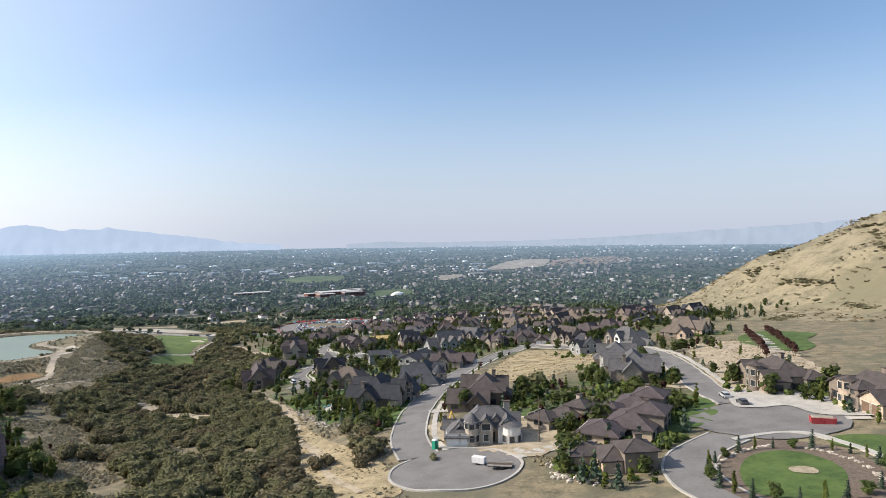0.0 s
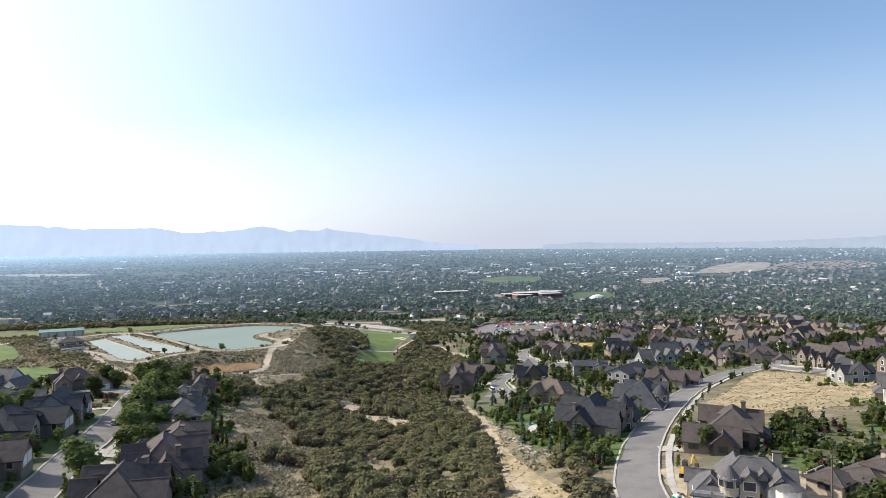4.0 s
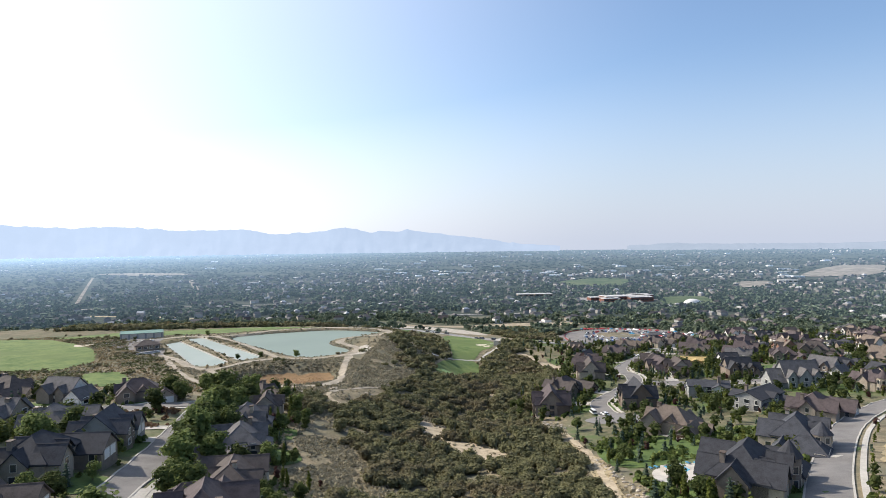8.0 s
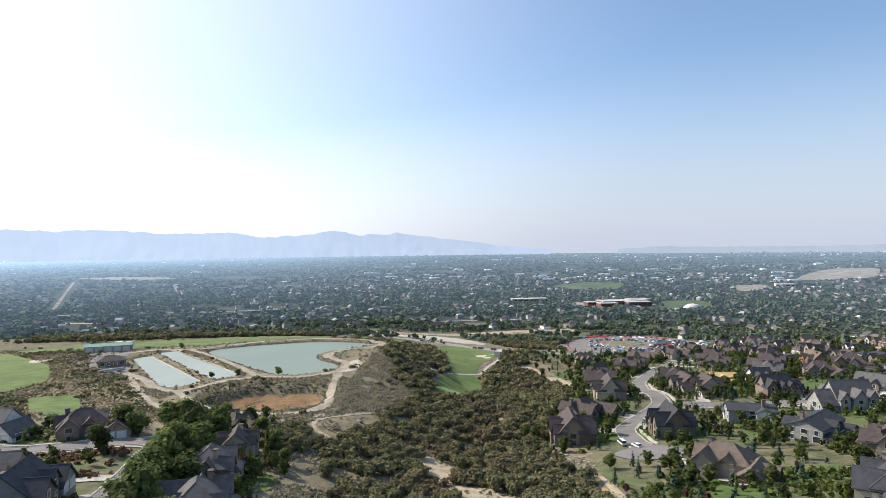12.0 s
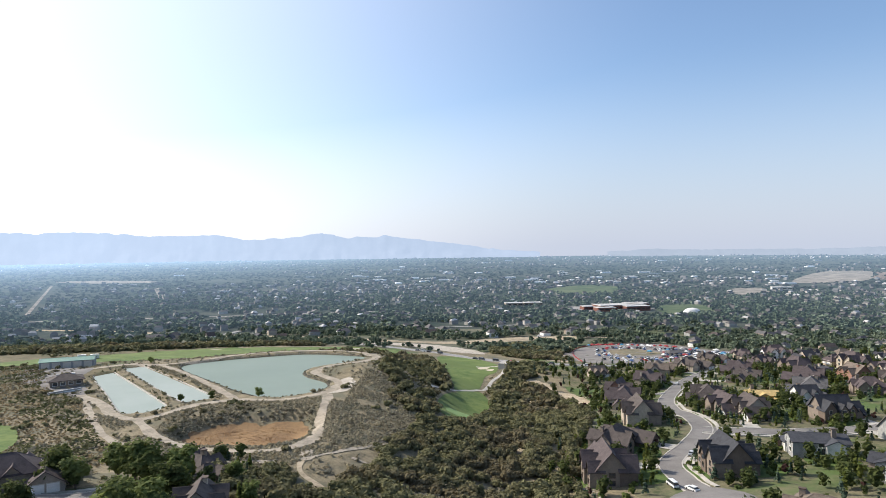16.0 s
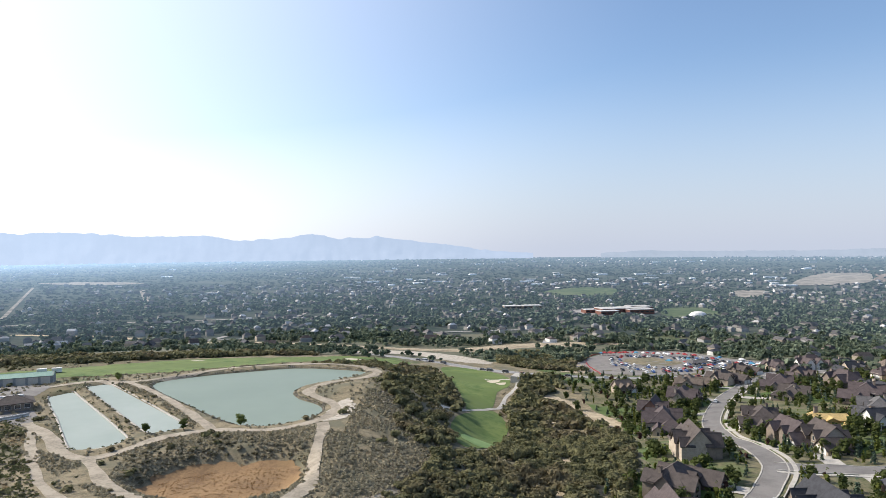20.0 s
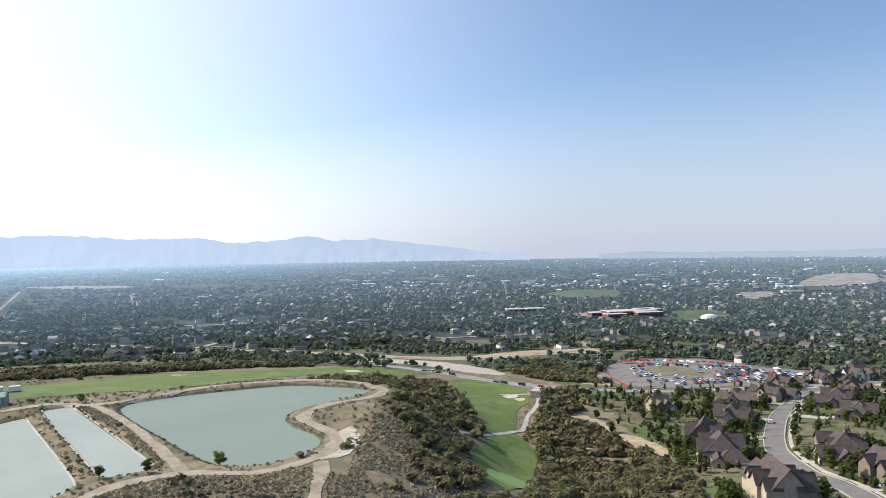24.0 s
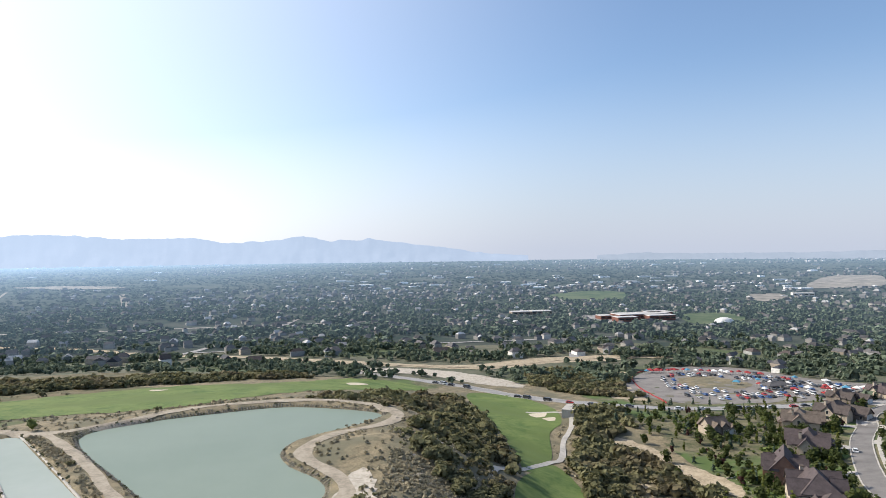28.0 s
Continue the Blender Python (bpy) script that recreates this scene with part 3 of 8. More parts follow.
for bx, by, br in ((53, 552, 4.2), (56, 541, 3.0), (-212, 425, 5.0), (-140, 566, 4.0), (-42, 612, 6.0)):
    drape("bunker", [(bx + br * (1 + 0.25 * math.sin(3 * a)) * math.cos(a), by + 1.4 * br * (1 + 0.2 * math.cos(2 * a)) * math.sin(a)) for a in np.linspace(0, math.tau, 13)[:-1]],
          M["bunker"], 0.25, "pale sand bunker set in the golf turf", "bunker", 2.0)
road([(60, 255), (60, 215), (56, 178), (51.5, 150), (47, 128), (47, 108), (44, 92), (46, 70)], 2.2, M["sand"], "narrow bare trail down a grassy slope", False, 0.24, 0.3, "track")
# bare slopes
BS = "bare sandy slope between scrub oaks"
drape("bare_ground", [(56, 240), (62, 207), (56, 165), (53, 140), (53, 116), (55, 100), (56, 84), (52, 66), (41, 72), (40, 100), (44, 118), (49, 150), (56, 200)], M["golden"], 0.14, "golden dry grass slope below the houses", "bare ground")
drape("bare_ground", [(14, 240), (24, 240), (33, 230), (36, 216), (29, 212), (23, 219), (15, 230)], M["sand"], 0.14, BS, "bare ground")
drape("bare_ground", [(5, 271), (10, 272), (16, 264), (20, 262), (16, 255), (14, 244), (9, 246), (6, 258)], M["sand"], 0.142, BS, "bare ground")
road([(-19, 300), (-7, 296), (5, 298), (20, 293)], 1.8, M["dirt"], DT, False, 0.16, 0.3, "track")
drape("bare_ground", [(-34, 244), (-26, 238), (-14, 212), (-4, 197), (-10, 189), (-22, 196), (-31, 218)], M["dry"], 0.12, "dry open slope of grey sagebrush", "bare ground")
drape("bare_ground", [(70, 506), (80, 506), (90, 486), (86, 478), (74, 495)], M["sand"], 0.14, BS, "bare ground")
drape("bare_ground", [(87, 472), (95, 468), (99, 445), (94, 436), (88, 452)], M["sand"], 0.145, BS, "bare ground")
for bx, by, br in ((60, 420, 4), (53, 376, 4.5), (68, 452, 3.5), (62, 392, 3), (40, 340, 4), (30, 262, 4)):
    drape("bare_ground", disc(bx, by, br, 9, 1.3), M["sand"], 0.15, BS, "bare ground", 2)
drape("bare_ground", [(74, 93), (80, 72), (92, 66), (101, 76), (98, 95), (86, 104), (77, 106)], M["sand"], 0.2, "bare dug soil round a house under construction", "bare ground")
drape("bare_ground", [(130, 640), (175, 715), (218, 748), (262, 730), (270, 650), (290, 590), (255, 566), (200, 572), (160, 576), (140, 590)], M["lot"], 0.12, "asphalt car park beside the parkway", "car park", 8)
drape("bare_ground", [(176, 652), (188, 680), (212, 684), (220, 645), (204, 625), (184, 630)], M["dry"], 0.2, "bare earth island inside the car park", "bare ground", 8)
drape("bare_ground", [(-45, 700), (0, 690), (30, 655), (62, 640), (60, 670), (20, 720), (-30, 735)], M["chalk"], 0.14, "pale bare rubble lot beside the parkway", "bare ground", 6)
drape("bare_ground", [(122, 168), (138, 152), (165, 156), (196, 172), (208, 200), (207, 246), (198, 252), (160, 214)], M["golden"], 0.13, "open golden grass field between two streets", "bare ground", 4)
drape("bare_ground", [(150, 108), (172, 98), (200, 130), (230, 165), (250, 150), (225, 110), (190, 70), (165, 66)], M["sand"], 0.14, "bare sandy building lot", "bare ground", 5)
for pts, w in (([(-560, 1080), (-384, 1003), (-267, 921), (-107, 814), (-43, 780), (43, 752), (118, 800), (188, 815), (300, 800)], 14),):
    road(pts, w, M["sand"], "bare tan canal road crossing the suburb", False, 0.4, 1.5, "track")

for pts in ([(-120, 828), (-60, 800), (30, 766), (110, 815), (190, 832), (190, 800), (118, 782), (43, 735), (-60, 770), (-120, 800)], [(110, 600), (128, 596), (136, 640), (150, 690), (165, 715), (150, 720), (132, 680), (120, 640)]):
    drape("bare_ground", pts, M["sand"], 0.13, "dry tan verge beside the suburb's canal", "bare ground", 6)

# stone lining of the pond's bank
def stones(name, outline, n, off, spread, lo, hi, label, seed):
    r = np.random.default_rng(seed)
    line = spline(list(outline), 1.0, True)
    bm = bmesh.new(); bmesh.ops.create_icosphere(bm, subdivisions=1, radius=0.5)
    bv = np.array([tuple(v.co) for v in bm.verts]); bf = np.array([[v.index for v in f.verts] for f in bm.faces]); bm.free()
    t = np.gradient(line, axis=0); t /= np.hypot(t[:, 0], t[:, 1])[:, None] + 1e-9
    nrm = np.c_[t[:, 1], -t[:, 0]]
    probe = inside_distance(line[:, 0] + nrm[:, 0], line[:, 1] + nrm[:, 1], np.asarray(outline))
    nrm[probe < 0] *= -1
    k = r.integers(0, len(line), n)
    q = line[k] + nrm[k] * (off + r.normal(0, spread, n))[:, None]
    z = ground_z(q[:, 0], q[:, 1])
    V = np.concatenate([bv * r.uniform(lo, hi) * r.uniform(0.7, 1.2, 3) + (a[0], a[1], b) for a, b in zip(q, z)])
    F = np.concatenate([bf + i * len(bv) for i in range(n)])
    tagged(new(name, build_mesh(name, V, F, [M["riprap"]])), label, "stones", kind="stuff")


M["riprap"] = material("grey_riprap", (0.17, 0.15, 0.115), (0.32, 0.28, 0.22), 0.9, 1, 2, island=0.2)
stones("pond_riprap", POND, 2600, 0.7, 0.5, 0.3, 0.65, "grey riprap stones lining the pond's bank", 51)

# ---- mountains ----
def range_of_hills(name, profile, radius, mat, label, seed):
    """A far ridge on an arc: profile of (degrees right of +y, height)."""
    az = np.arange(profile[0][0], profile[-1][0], 0.12)
    h = np.interp(az, [p[0] for p in profile], [p[1] for p in profile])
    for i, a in enumerate(az):
        h[i] += 11 * noise.fractal(Vector((a * 0.8, seed, 0)), 0.9, 2.1, 6) * min(1, h[i] / 60)
    V, F = [], []
    rows = 13
    for i, a in enumerate(az):
        for j in range(rows):
            u = j / (rows - 1)
            rr = radius - 330 * (1 - u) + 60 * noise.fractal(Vector((a * 0.7, u * 1.6, seed)), 1.0, 2.0, 3) * (1 - u)
            zz = -20 + (h[i] + 20) * u ** 1.2
            V.append((rr * math.sin(radians(a)), 100 + rr * math.cos(radians(a)), zz))
    n = len(az)
    I = np.arange(n * rows).reshape(n, rows)
    F = np.stack([I[:-1, :-1], I[1:, :-1], I[1:, 1:], I[:-1, 1:]], -1).reshape(-1, 4)
    return tagged(new(name, build_mesh(name, V, F, [mat], soft=True)), label, "mountains", kind="structure")


def azim(px):
    return math.degrees(math.atan((px - 784) / 1126.0)) + 1.0


HZ = 65.0
# the range's haze is painted as emission, brighter on the sunny side
M["ridge"] = glow(material("haze_glow_mountain", (0.04, 0.045, 0.06), (0.07, 0.075, 0.09), 1.0, 300, 0.004, spec=0.0), (0.53, 0.65, 0.84), 0.74, 1, 2, 1.22)
west = [(-80, 60), (-62, 130), (-50, 195)] + [(azim(px), HZ + up * 4.26) for px, up in ((0, 33), (100, 29), (165, 31), (235, 30), (300, 25), (433, 26), (490, 18), (545, 20), (612, 29), (660, 20), (722, 23), (780, 17), (860, 6), (930, -4), (1000, -8))]
range_of_hills("backdrop", west, 4870, M["ridge"], "mountain range on the skyline, pale blue from painted haze", 3)
east = [(azim(1120), HZ - 40), (azim(1190), HZ - 22), (azim(1300), HZ - 30), (34, HZ - 30), (40, HZ - 15), (46, HZ + 12), (55, HZ + 55), (64, HZ + 110), (75, HZ + 150), (95, 240)]
# even blue emission paints the haze over these hills
M["faint"] = glow(material("haze_glow_far_hills", (0.05, 0.06, 0.08), (0.07, 0.08, 0.1), 1.0, 300, 0.004, spec=0.0), (0.52, 0.61, 0.74), 0.62)
range_of_hills("backdrop", east, 4890, M["faint"], "far hills on the skyline, faint blue from painted haze", 9)

# ---- building blocks for things ----
def part(name, me, parent, label="", at=None):
    ob = new(name, me)
    ob.parent = parent
    if at is not None:
        ob.matrix_basis = at
    if label:
        ob["label"] = label
    return ob


def mesh_of(name, bm, *mats):
    me = bpy.data.meshes.new(name)
    bmesh.ops.recalc_face_normals(bm, faces=bm.faces)
    bm.to_mesh(me); bm.free()
    for m in mats:
        me.materials.append(m)
    return me


def add_box(bm, x0, y0, z0, x1, y1, z1, mat=0, taper=0.0):
    v = [bm.verts.new(p) for p in ((x0, y0, z0), (x1, y0, z0), (x1, y1, z0), (x0, y1, z0),
                                   (x0 + taper, y0 + taper, z1), (x1 - taper, y0 + taper, z1), (x1 - taper, y1 - taper, z1), (x0 + taper, y1 - taper, z1))]
    for f in ((0, 3, 2, 1), (4, 5, 6, 7), (0, 1, 5, 4), (1, 2, 6, 5), (2, 3, 7, 6), (3, 0, 4, 7)):
        bm.faces.new([v[i] for i in f]).material_index = mat
    return v


def box_mesh(name, size, mat, taper=0.0):
    bm = bmesh.new()
    w, d, h = size
    add_box(bm, -w / 2, -d / 2, 0, w / 2, d / 2, h, 0, taper)
    return mesh_of(name, bm, mat)


def wall_mesh(w, d, h, roof, rise, mat):
    """Four walls with a sunken footing; gable ends rise under the roof."""
    bm = bmesh.new()
    add_box(bm, -w / 2, -d / 2, -4.0, w / 2, d / 2, h)
    if roof == "gx":
        for s in (-1, 1):
            x = s * (w / 2 - 0.02)
            vs = [(x, -d / 2, h), (x, d / 2, h), (x, 0, h + rise)], [(x - s * 0.3, -d / 2, h), (x - s * 0.3, d / 2, h), (x - s * 0.3, 0, h + rise)]
            a, b = [[bm.verts.new(p) for p in q] for q in vs]
            bm.faces.new(a); bm.faces.new(b[::-1])
            for i in range(3):
                bm.faces.new((a[i], a[(i + 1) % 3], b[(i + 1) % 3], b[i]))
    if roof == "gy":
        for s in (-1, 1):
            y = s * (d / 2 - 0.02)
            vs = [(-w / 2, y, h), (w / 2, y, h), (0, y, h + rise)], [(-w / 2, y - s * 0.3, h), (w / 2, y - s * 0.3, h), (0, y - s * 0.3, h + rise)]
            a, b = [[bm.verts.new(p) for p in q] for q in vs]
            bm.faces.new(a); bm.faces.new(b[::-1])
            for i in range(3):
                bm.faces.new((a[i], a[(i + 1) % 3], b[(i + 1) % 3], b[i]))
    return mesh_of("wall", bm, mat)


def roof_mesh(w, d, roof, pitch, mat, over=0.55, thick=0.24):
    """A hip or gable roof with eaves, fascia and a capped ridge, its walls' top at z = 0."""
    W, D = w / 2 + over, d / 2 + over
    drop = over * pitch
    bm = bmesh.new()
    if roof == "hip":
        rise = (min(w, d) / 2) * pitch
        L = max(0.3, (max(w, d) - min(w, d)) / 2)
        top = [(-L, 0, rise), (L, 0, rise)] if w >= d else [(0, -L, rise), (0, L, rise)]
        e = [(-W, -D, -drop), (W, -D, -drop), (W, D, -drop), (-W, D, -drop)]
        lo = [bm.verts.new((x, y, z - thick)) for x, y, z in e]
        hi = [bm.verts.new(p) for p in e]
        t = [bm.verts.new(p) for p in top]
        if w >= d:
            faces = ((hi[0], hi[1], t[1], t[0]), (hi[1], hi[2], t[1]), (hi[2], hi[3], t[0], t[1]), (hi[3], hi[0], t[0]))
        else:
            faces = ((hi[0], hi[1], t[0]), (hi[1], hi[2], t[1], t[0]), (hi[2], hi[3], t[1]), (hi[3], hi[0], t[0], t[1]))
        for f in faces:
            bm.faces.new(f)
        for i in range(4):
            bm.faces.new((hi[i], lo[i], lo[(i + 1) % 4], hi[(i + 1) % 4]))
        bm.faces.new(lo[::-1])
        a, b = Vector(top[0]), Vector(top[1])
        lines = [(a, b)] + [(Vector(e[i]), a if (i in (0, 3) if w >= d else i in (0, 1)) else b) for i in range(4)]
    else:
        half, run = (D, W) if roof == "gx" else (W, D)
        rise = ((d if roof == "gx" else w) / 2) * pitch
        prof = [(-half, -drop), (0, rise), (half, -drop), (half, -drop - thick), (0, rise - thick), (-half, -drop - thick)]
        def p3(u, v, z):
            return (v, u, z) if roof == "gx" else (u, v, z)
        A = [bm.verts.new(p3(u, -run, z)) for u, z in prof]
        B = [bm.verts.new(p3(u, run, z)) for u, z in prof]
        bm.faces.new(A[0:2] + A[4:6]); bm.faces.new(A[1:5])
        bm.faces.new((B[0:2] + B[4:6])[::-1]); bm.faces.new(B[1:5][::-1])
        for i in range(6):
            j = (i + 1) % 6
            bm.faces.new((A[i], A[j], B[j], B[i]))
        lines = [(Vector(p3(0, -run, rise)), Vector(p3(0, run, rise)))]
    for a, b in lines:
        v = (b - a)
        if v.length < 0.5:
            continue
        side = Vector((-v.y, v.x, 0)).normalized() * 0.16
        up = Vector((0, 0, 0.10))
        q = [bm.verts.new(p) for p in (a - side - up * 0.4, a + up, a + side - up * 0.4, b - side - up * 0.4, b + up, b + side - up * 0.4)]
        bm.faces.new((q[0], q[1], q[4], q[3])); bm.faces.new((q[1], q[2], q[5], q[4]))
    return mesh_of("roof", bm, mat), rise


def window_meshes(w, h, trim):
    bm = bmesh.new()
    t = 0.11
    outer = [(-w / 2 - t, -t), (w / 2 + t, -t), (w / 2 + t, h + t), (-w / 2 - t, h + t)]
    inner = [(-w / 2, 0), (w / 2, 0), (w / 2, h), (-w / 2, h)]
    rings = [[bm.verts.new((x, y, z)) for x, z in q] for q, y in ((outer, 0.03), (outer, -0.10), (inner, -0.10), (inner, 0.0))]
    for p, q in zip(rings, rings[1:]):
        for i in range(4):
            bm.faces.new((p[i], p[(i + 1) % 4], q[(i + 1) % 4], q[i]))
    fr = mesh_of("window", bm, trim)
    bm = bmesh.new()
    add_box(bm, -w / 2, -0.025, 0, w / 2, 0.01, h)
    return fr, mesh_of("pane", bm, M["glass"])


WIN = {}
for tkey in ("white", "trim", "dark_trim"):
    WIN[tkey] = [window_meshes(1.15, 1.55, M[tkey]), window_meshes(1.9, 1.5, M[tkey]), window_meshes(2.3, 2.1, M[tkey])]


def garage_meshes(w, mat):
    bm = bmesh.new()
    prof = [(0.02, 0.0), (-0.05, 0.0)]
    for i in range(4):
        z = 0.06 + i * 0.57
        prof += [(-0.05, z), (-0.085, z + 0.02), (-0.085, z + 0.46), (-0.05, z + 0.48)]
    prof += [(-0.05, 2.3), (0.02, 2.3)]
    A = [bm.verts.new((-w / 2, y, z)) for y, z in prof]
    B = [bm.verts.new((w / 2, y, z)) for y, z in prof]
    for i in range(len(prof)):
        j = (i + 1) % len(prof)
        bm.faces.new((A[i], A[j], B[j], B[i]))
    bm.faces.new(A[::-1]); bm.faces.new(B)
    d = mesh_of("garage_door", bm, mat)
    bm = bmesh.new()
    path = [(-w / 2 - 0.15, 0), (-w / 2 - 0.15, 2.5), (w / 2 + 0.15, 2.5), (w / 2 + 0.15, 0), (w / 2, 0), (w / 2, 2.3), (-w / 2, 2.3), (-w / 2, 0)]
    A = [bm.verts.new((x, -0.10, z)) for x, z in path]
    B = [bm.verts.new((x, 0.03, z)) for x, z in path]
    for i in range(8):
        bm.faces.new((A[i], A[(i + 1) % 8], B[(i + 1) % 8], B[i]))
    for q in (A, B):
        bm.faces.new((q[0], q[1], q[6], q[7])); bm.faces.new((q[1], q[2], q[5], q[6])); bm.faces.new((q[2], q[3], q[4], q[5]))
    return d, mesh_of("door_frame", bm, M["trim"])


GAR = {"white": garage_meshes(2.7, M["white"]), "brown": garage_meshes(2.7, material("garage_door_brown", (0.14, 0.09, 0.06), (0.2, 0.13, 0.09), 0.6, 1, 5)), "cream": garage_meshes(2.7, M["trim"])}
bm = bmesh.new(); add_box(bm, -0.5, -0.06, 0, 0.5, 0.02, 2.1);
bmesh.ops.inset_region(bm, faces=[f for f in bm.faces if f.calc_center_median().y < -0.055], thickness=0.14, depth=-0.02)
DOOR = mesh_of("door", bm, M["dark_trim"])
bm = bmesh.new(); add_box(bm, 0.36, -0.12, 1.0, 0.42, -0.06, 1.12)
KNOB = mesh_of("door_handle", bm, M["glass"])
bm = bmesh.new(); add_box(bm, -0.7, -0.5, -1.5, 0.7, 0.5, 2.2)
CHIM = {k: mesh_of("chimney", bm.copy(), WALLS[k]) for k in ("stone", "stucco", "brick")}
bm.free()
bm = bmesh.new(); add_box(bm, -0.85, -0.65, 2.2, 0.85, 0.65, 2.38)
CAP = mesh_of("chimney_cap", bm, M["dark_trim"])

# plans: blocks of (x, y, width, depth, wall height, roof form, pitch); garage front (x, y, doors); chimney (x, y)
PLANS = {
    "manor": ([(0, 0, 17, 11, 6.0, "hip", 0.85), (-5.5, -5.5, 6, 5, 5.8, "gy", 1.1), (1.6, -6, 4.6, 4, 6.4, "gy", 1.2), (10.5, -3.5, 9, 12, 3.3, "hip", 0.8), (4, 6, 8, 6, 5.2, "gy", 0.9), (-1.8, -3.6, 2.2, 3.0, 7.6, "gy", 1.1), (10.5, -5.0, 2.6, 4.0, 4.8, "gy", 1.0), (-5.2, 5.0, 5.4, 5, 5.5, "gy", 1.15), (-7.6, 0.6, 4.6, 5.6, 5.4, "gx", 1.1), (10.8, 2.2, 11, 4.4, 3.5, "gx", 0.95)], (10.5, -9.5, 2), (-6, 3)),
    "ell": ([(0, 0, 14, 10, 5.6, "hip", 0.75), (8.5, -4.5, 8, 12, 3.2, "gy", 0.75), (-4, -5, 5.5, 5, 5.4, "gy", 1.0), (0, 5.5, 7, 5, 3.4, "hip", 0.7), (1.6, -3.2, 3.0, 4.0, 6.0, "gy", 1.0), (-4.6, 4.4, 4.8, 4.6, 5.3, "gy", 1.05), (8.6, -2.0, 9.6, 4.4, 3.6, "gx", 0.95), (4.2, 4.0, 3.2, 4, 5.9, "gy", 1.0), (-5.6, 0.4, 4.0, 4.6, 5.4, "gx", 1.0)], (8.5, -10.5, 2), (-4.5, 2.5)),
    "tudor": ([(0, 0, 14, 9, 6.2, "gx", 1.15), (-4.6, -4.6, 5.2, 5, 6.4, "gy", 1.35), (1.4, -5.0, 4.0, 4, 5.6, "gy", 1.35), (5.6, -4.4, 3.6, 4, 6.0, "gy", 1.35), (9.5, 1, 7, 9, 3.2, "gx", 1.0), (-1.5, -2.6, 2.0, 2.6, 7.8, "gy", 1.2), (0, 5.0, 5, 4, 6.0, "gy", 1.2), (5.0, 4.4, 3.6, 4, 5.8, "gy", 1.3), (-5.2, 4.2, 3.4, 4, 6.2, "gy", 1.3), (9.4, -2.2, 3.4, 5, 3.6, "gy", 1.25)], (9.5, -3.5, 2), (3, 1)),
    "prairie": ([(0, 0, 14, 11, 3.6, "hip", 0.42), (-3, 3, 9, 8, 6.2, "hip", 0.42), (9, -5, 10, 9, 3.2, "hip", 0.42)], (9, -9.5, 2), (-4, 2)),
    "villa": ([(0, 0, 18, 11, 5.4, "hip", 0.55), (-6.5, -5, 6, 6, 5.0, "gy", 0.6), (7, -5.5, 8, 6, 4.2, "gy", 0.55), (0.5, -6, 4.4, 5, 6.0, "hip", 0.6), (-9, 4, 7, 8, 4.6, "gx", 0.55), (8, 5, 7, 6, 5.0, "hip", 0.55)], (7, -8.5, 2), (-3, 2)),
    "ranch": ([(0, 0, 17, 10, 3.3, "hip", 0.62), (-6, -4, 6, 6, 3.2, "gy", 0.75), (0.5, -4.4, 3.4, 4, 3.8, "gy", 0.9), (9, -3, 8, 10, 3.0, "hip", 0.62), (-4.4, 4.4, 5.4, 5, 3.4, "gy", 0.85), (3.6, 4.2, 4.4, 4.4, 3.5, "gy", 0.85), (9.2, -0.6, 10, 4.2, 3.2, "gx", 0.75)], (9, -8, 2), (3, 1)),
    "gable": ([(0, 0, 12, 9, 5.6, "gx", 0.9), (-3, -4.6, 5, 4, 5.4, "gy", 1.0), (8, -1.5, 7, 9, 3.1, "gy", 0.9), (2.6, -3.8, 3.4, 3.6, 5.8, "gy", 1.1), (-3, 4.6, 5, 4, 5.3, "gy", 1.0), (2.6, 4.2, 3.2, 3.4, 5.8, "gy", 1.1)], (8, -6, 2), (-3, 1)),
    "modern": ([(0, 0, 19, 10, 6.0, "gx", 0.42), (6, -6, 8, 6, 3.2, "gy", 0.42), (-6, -5.5, 6, 4, 3.2, "hip", 0.4), (-4.5, 4.8, 6.4, 4, 5.6, "gy", 0.5), (0, -4.4, 5, 3.4, 6.0, "gy", 0.5)], (6, -9, 2), (-5, 2)),
}
STREETS = [spline(r) for r in (ROAD_1, ROAD_2, ROAD_3, ROAD_4, ROAD_5, ROAD_6, ROAD_7)]
STREET_PTS = np.concatenate(STREETS + [np.array(disc(*CUL, 9)), np.array(disc(85, 272, 8)), np.array(disc(139, 53, 12))])
HOUSES = []


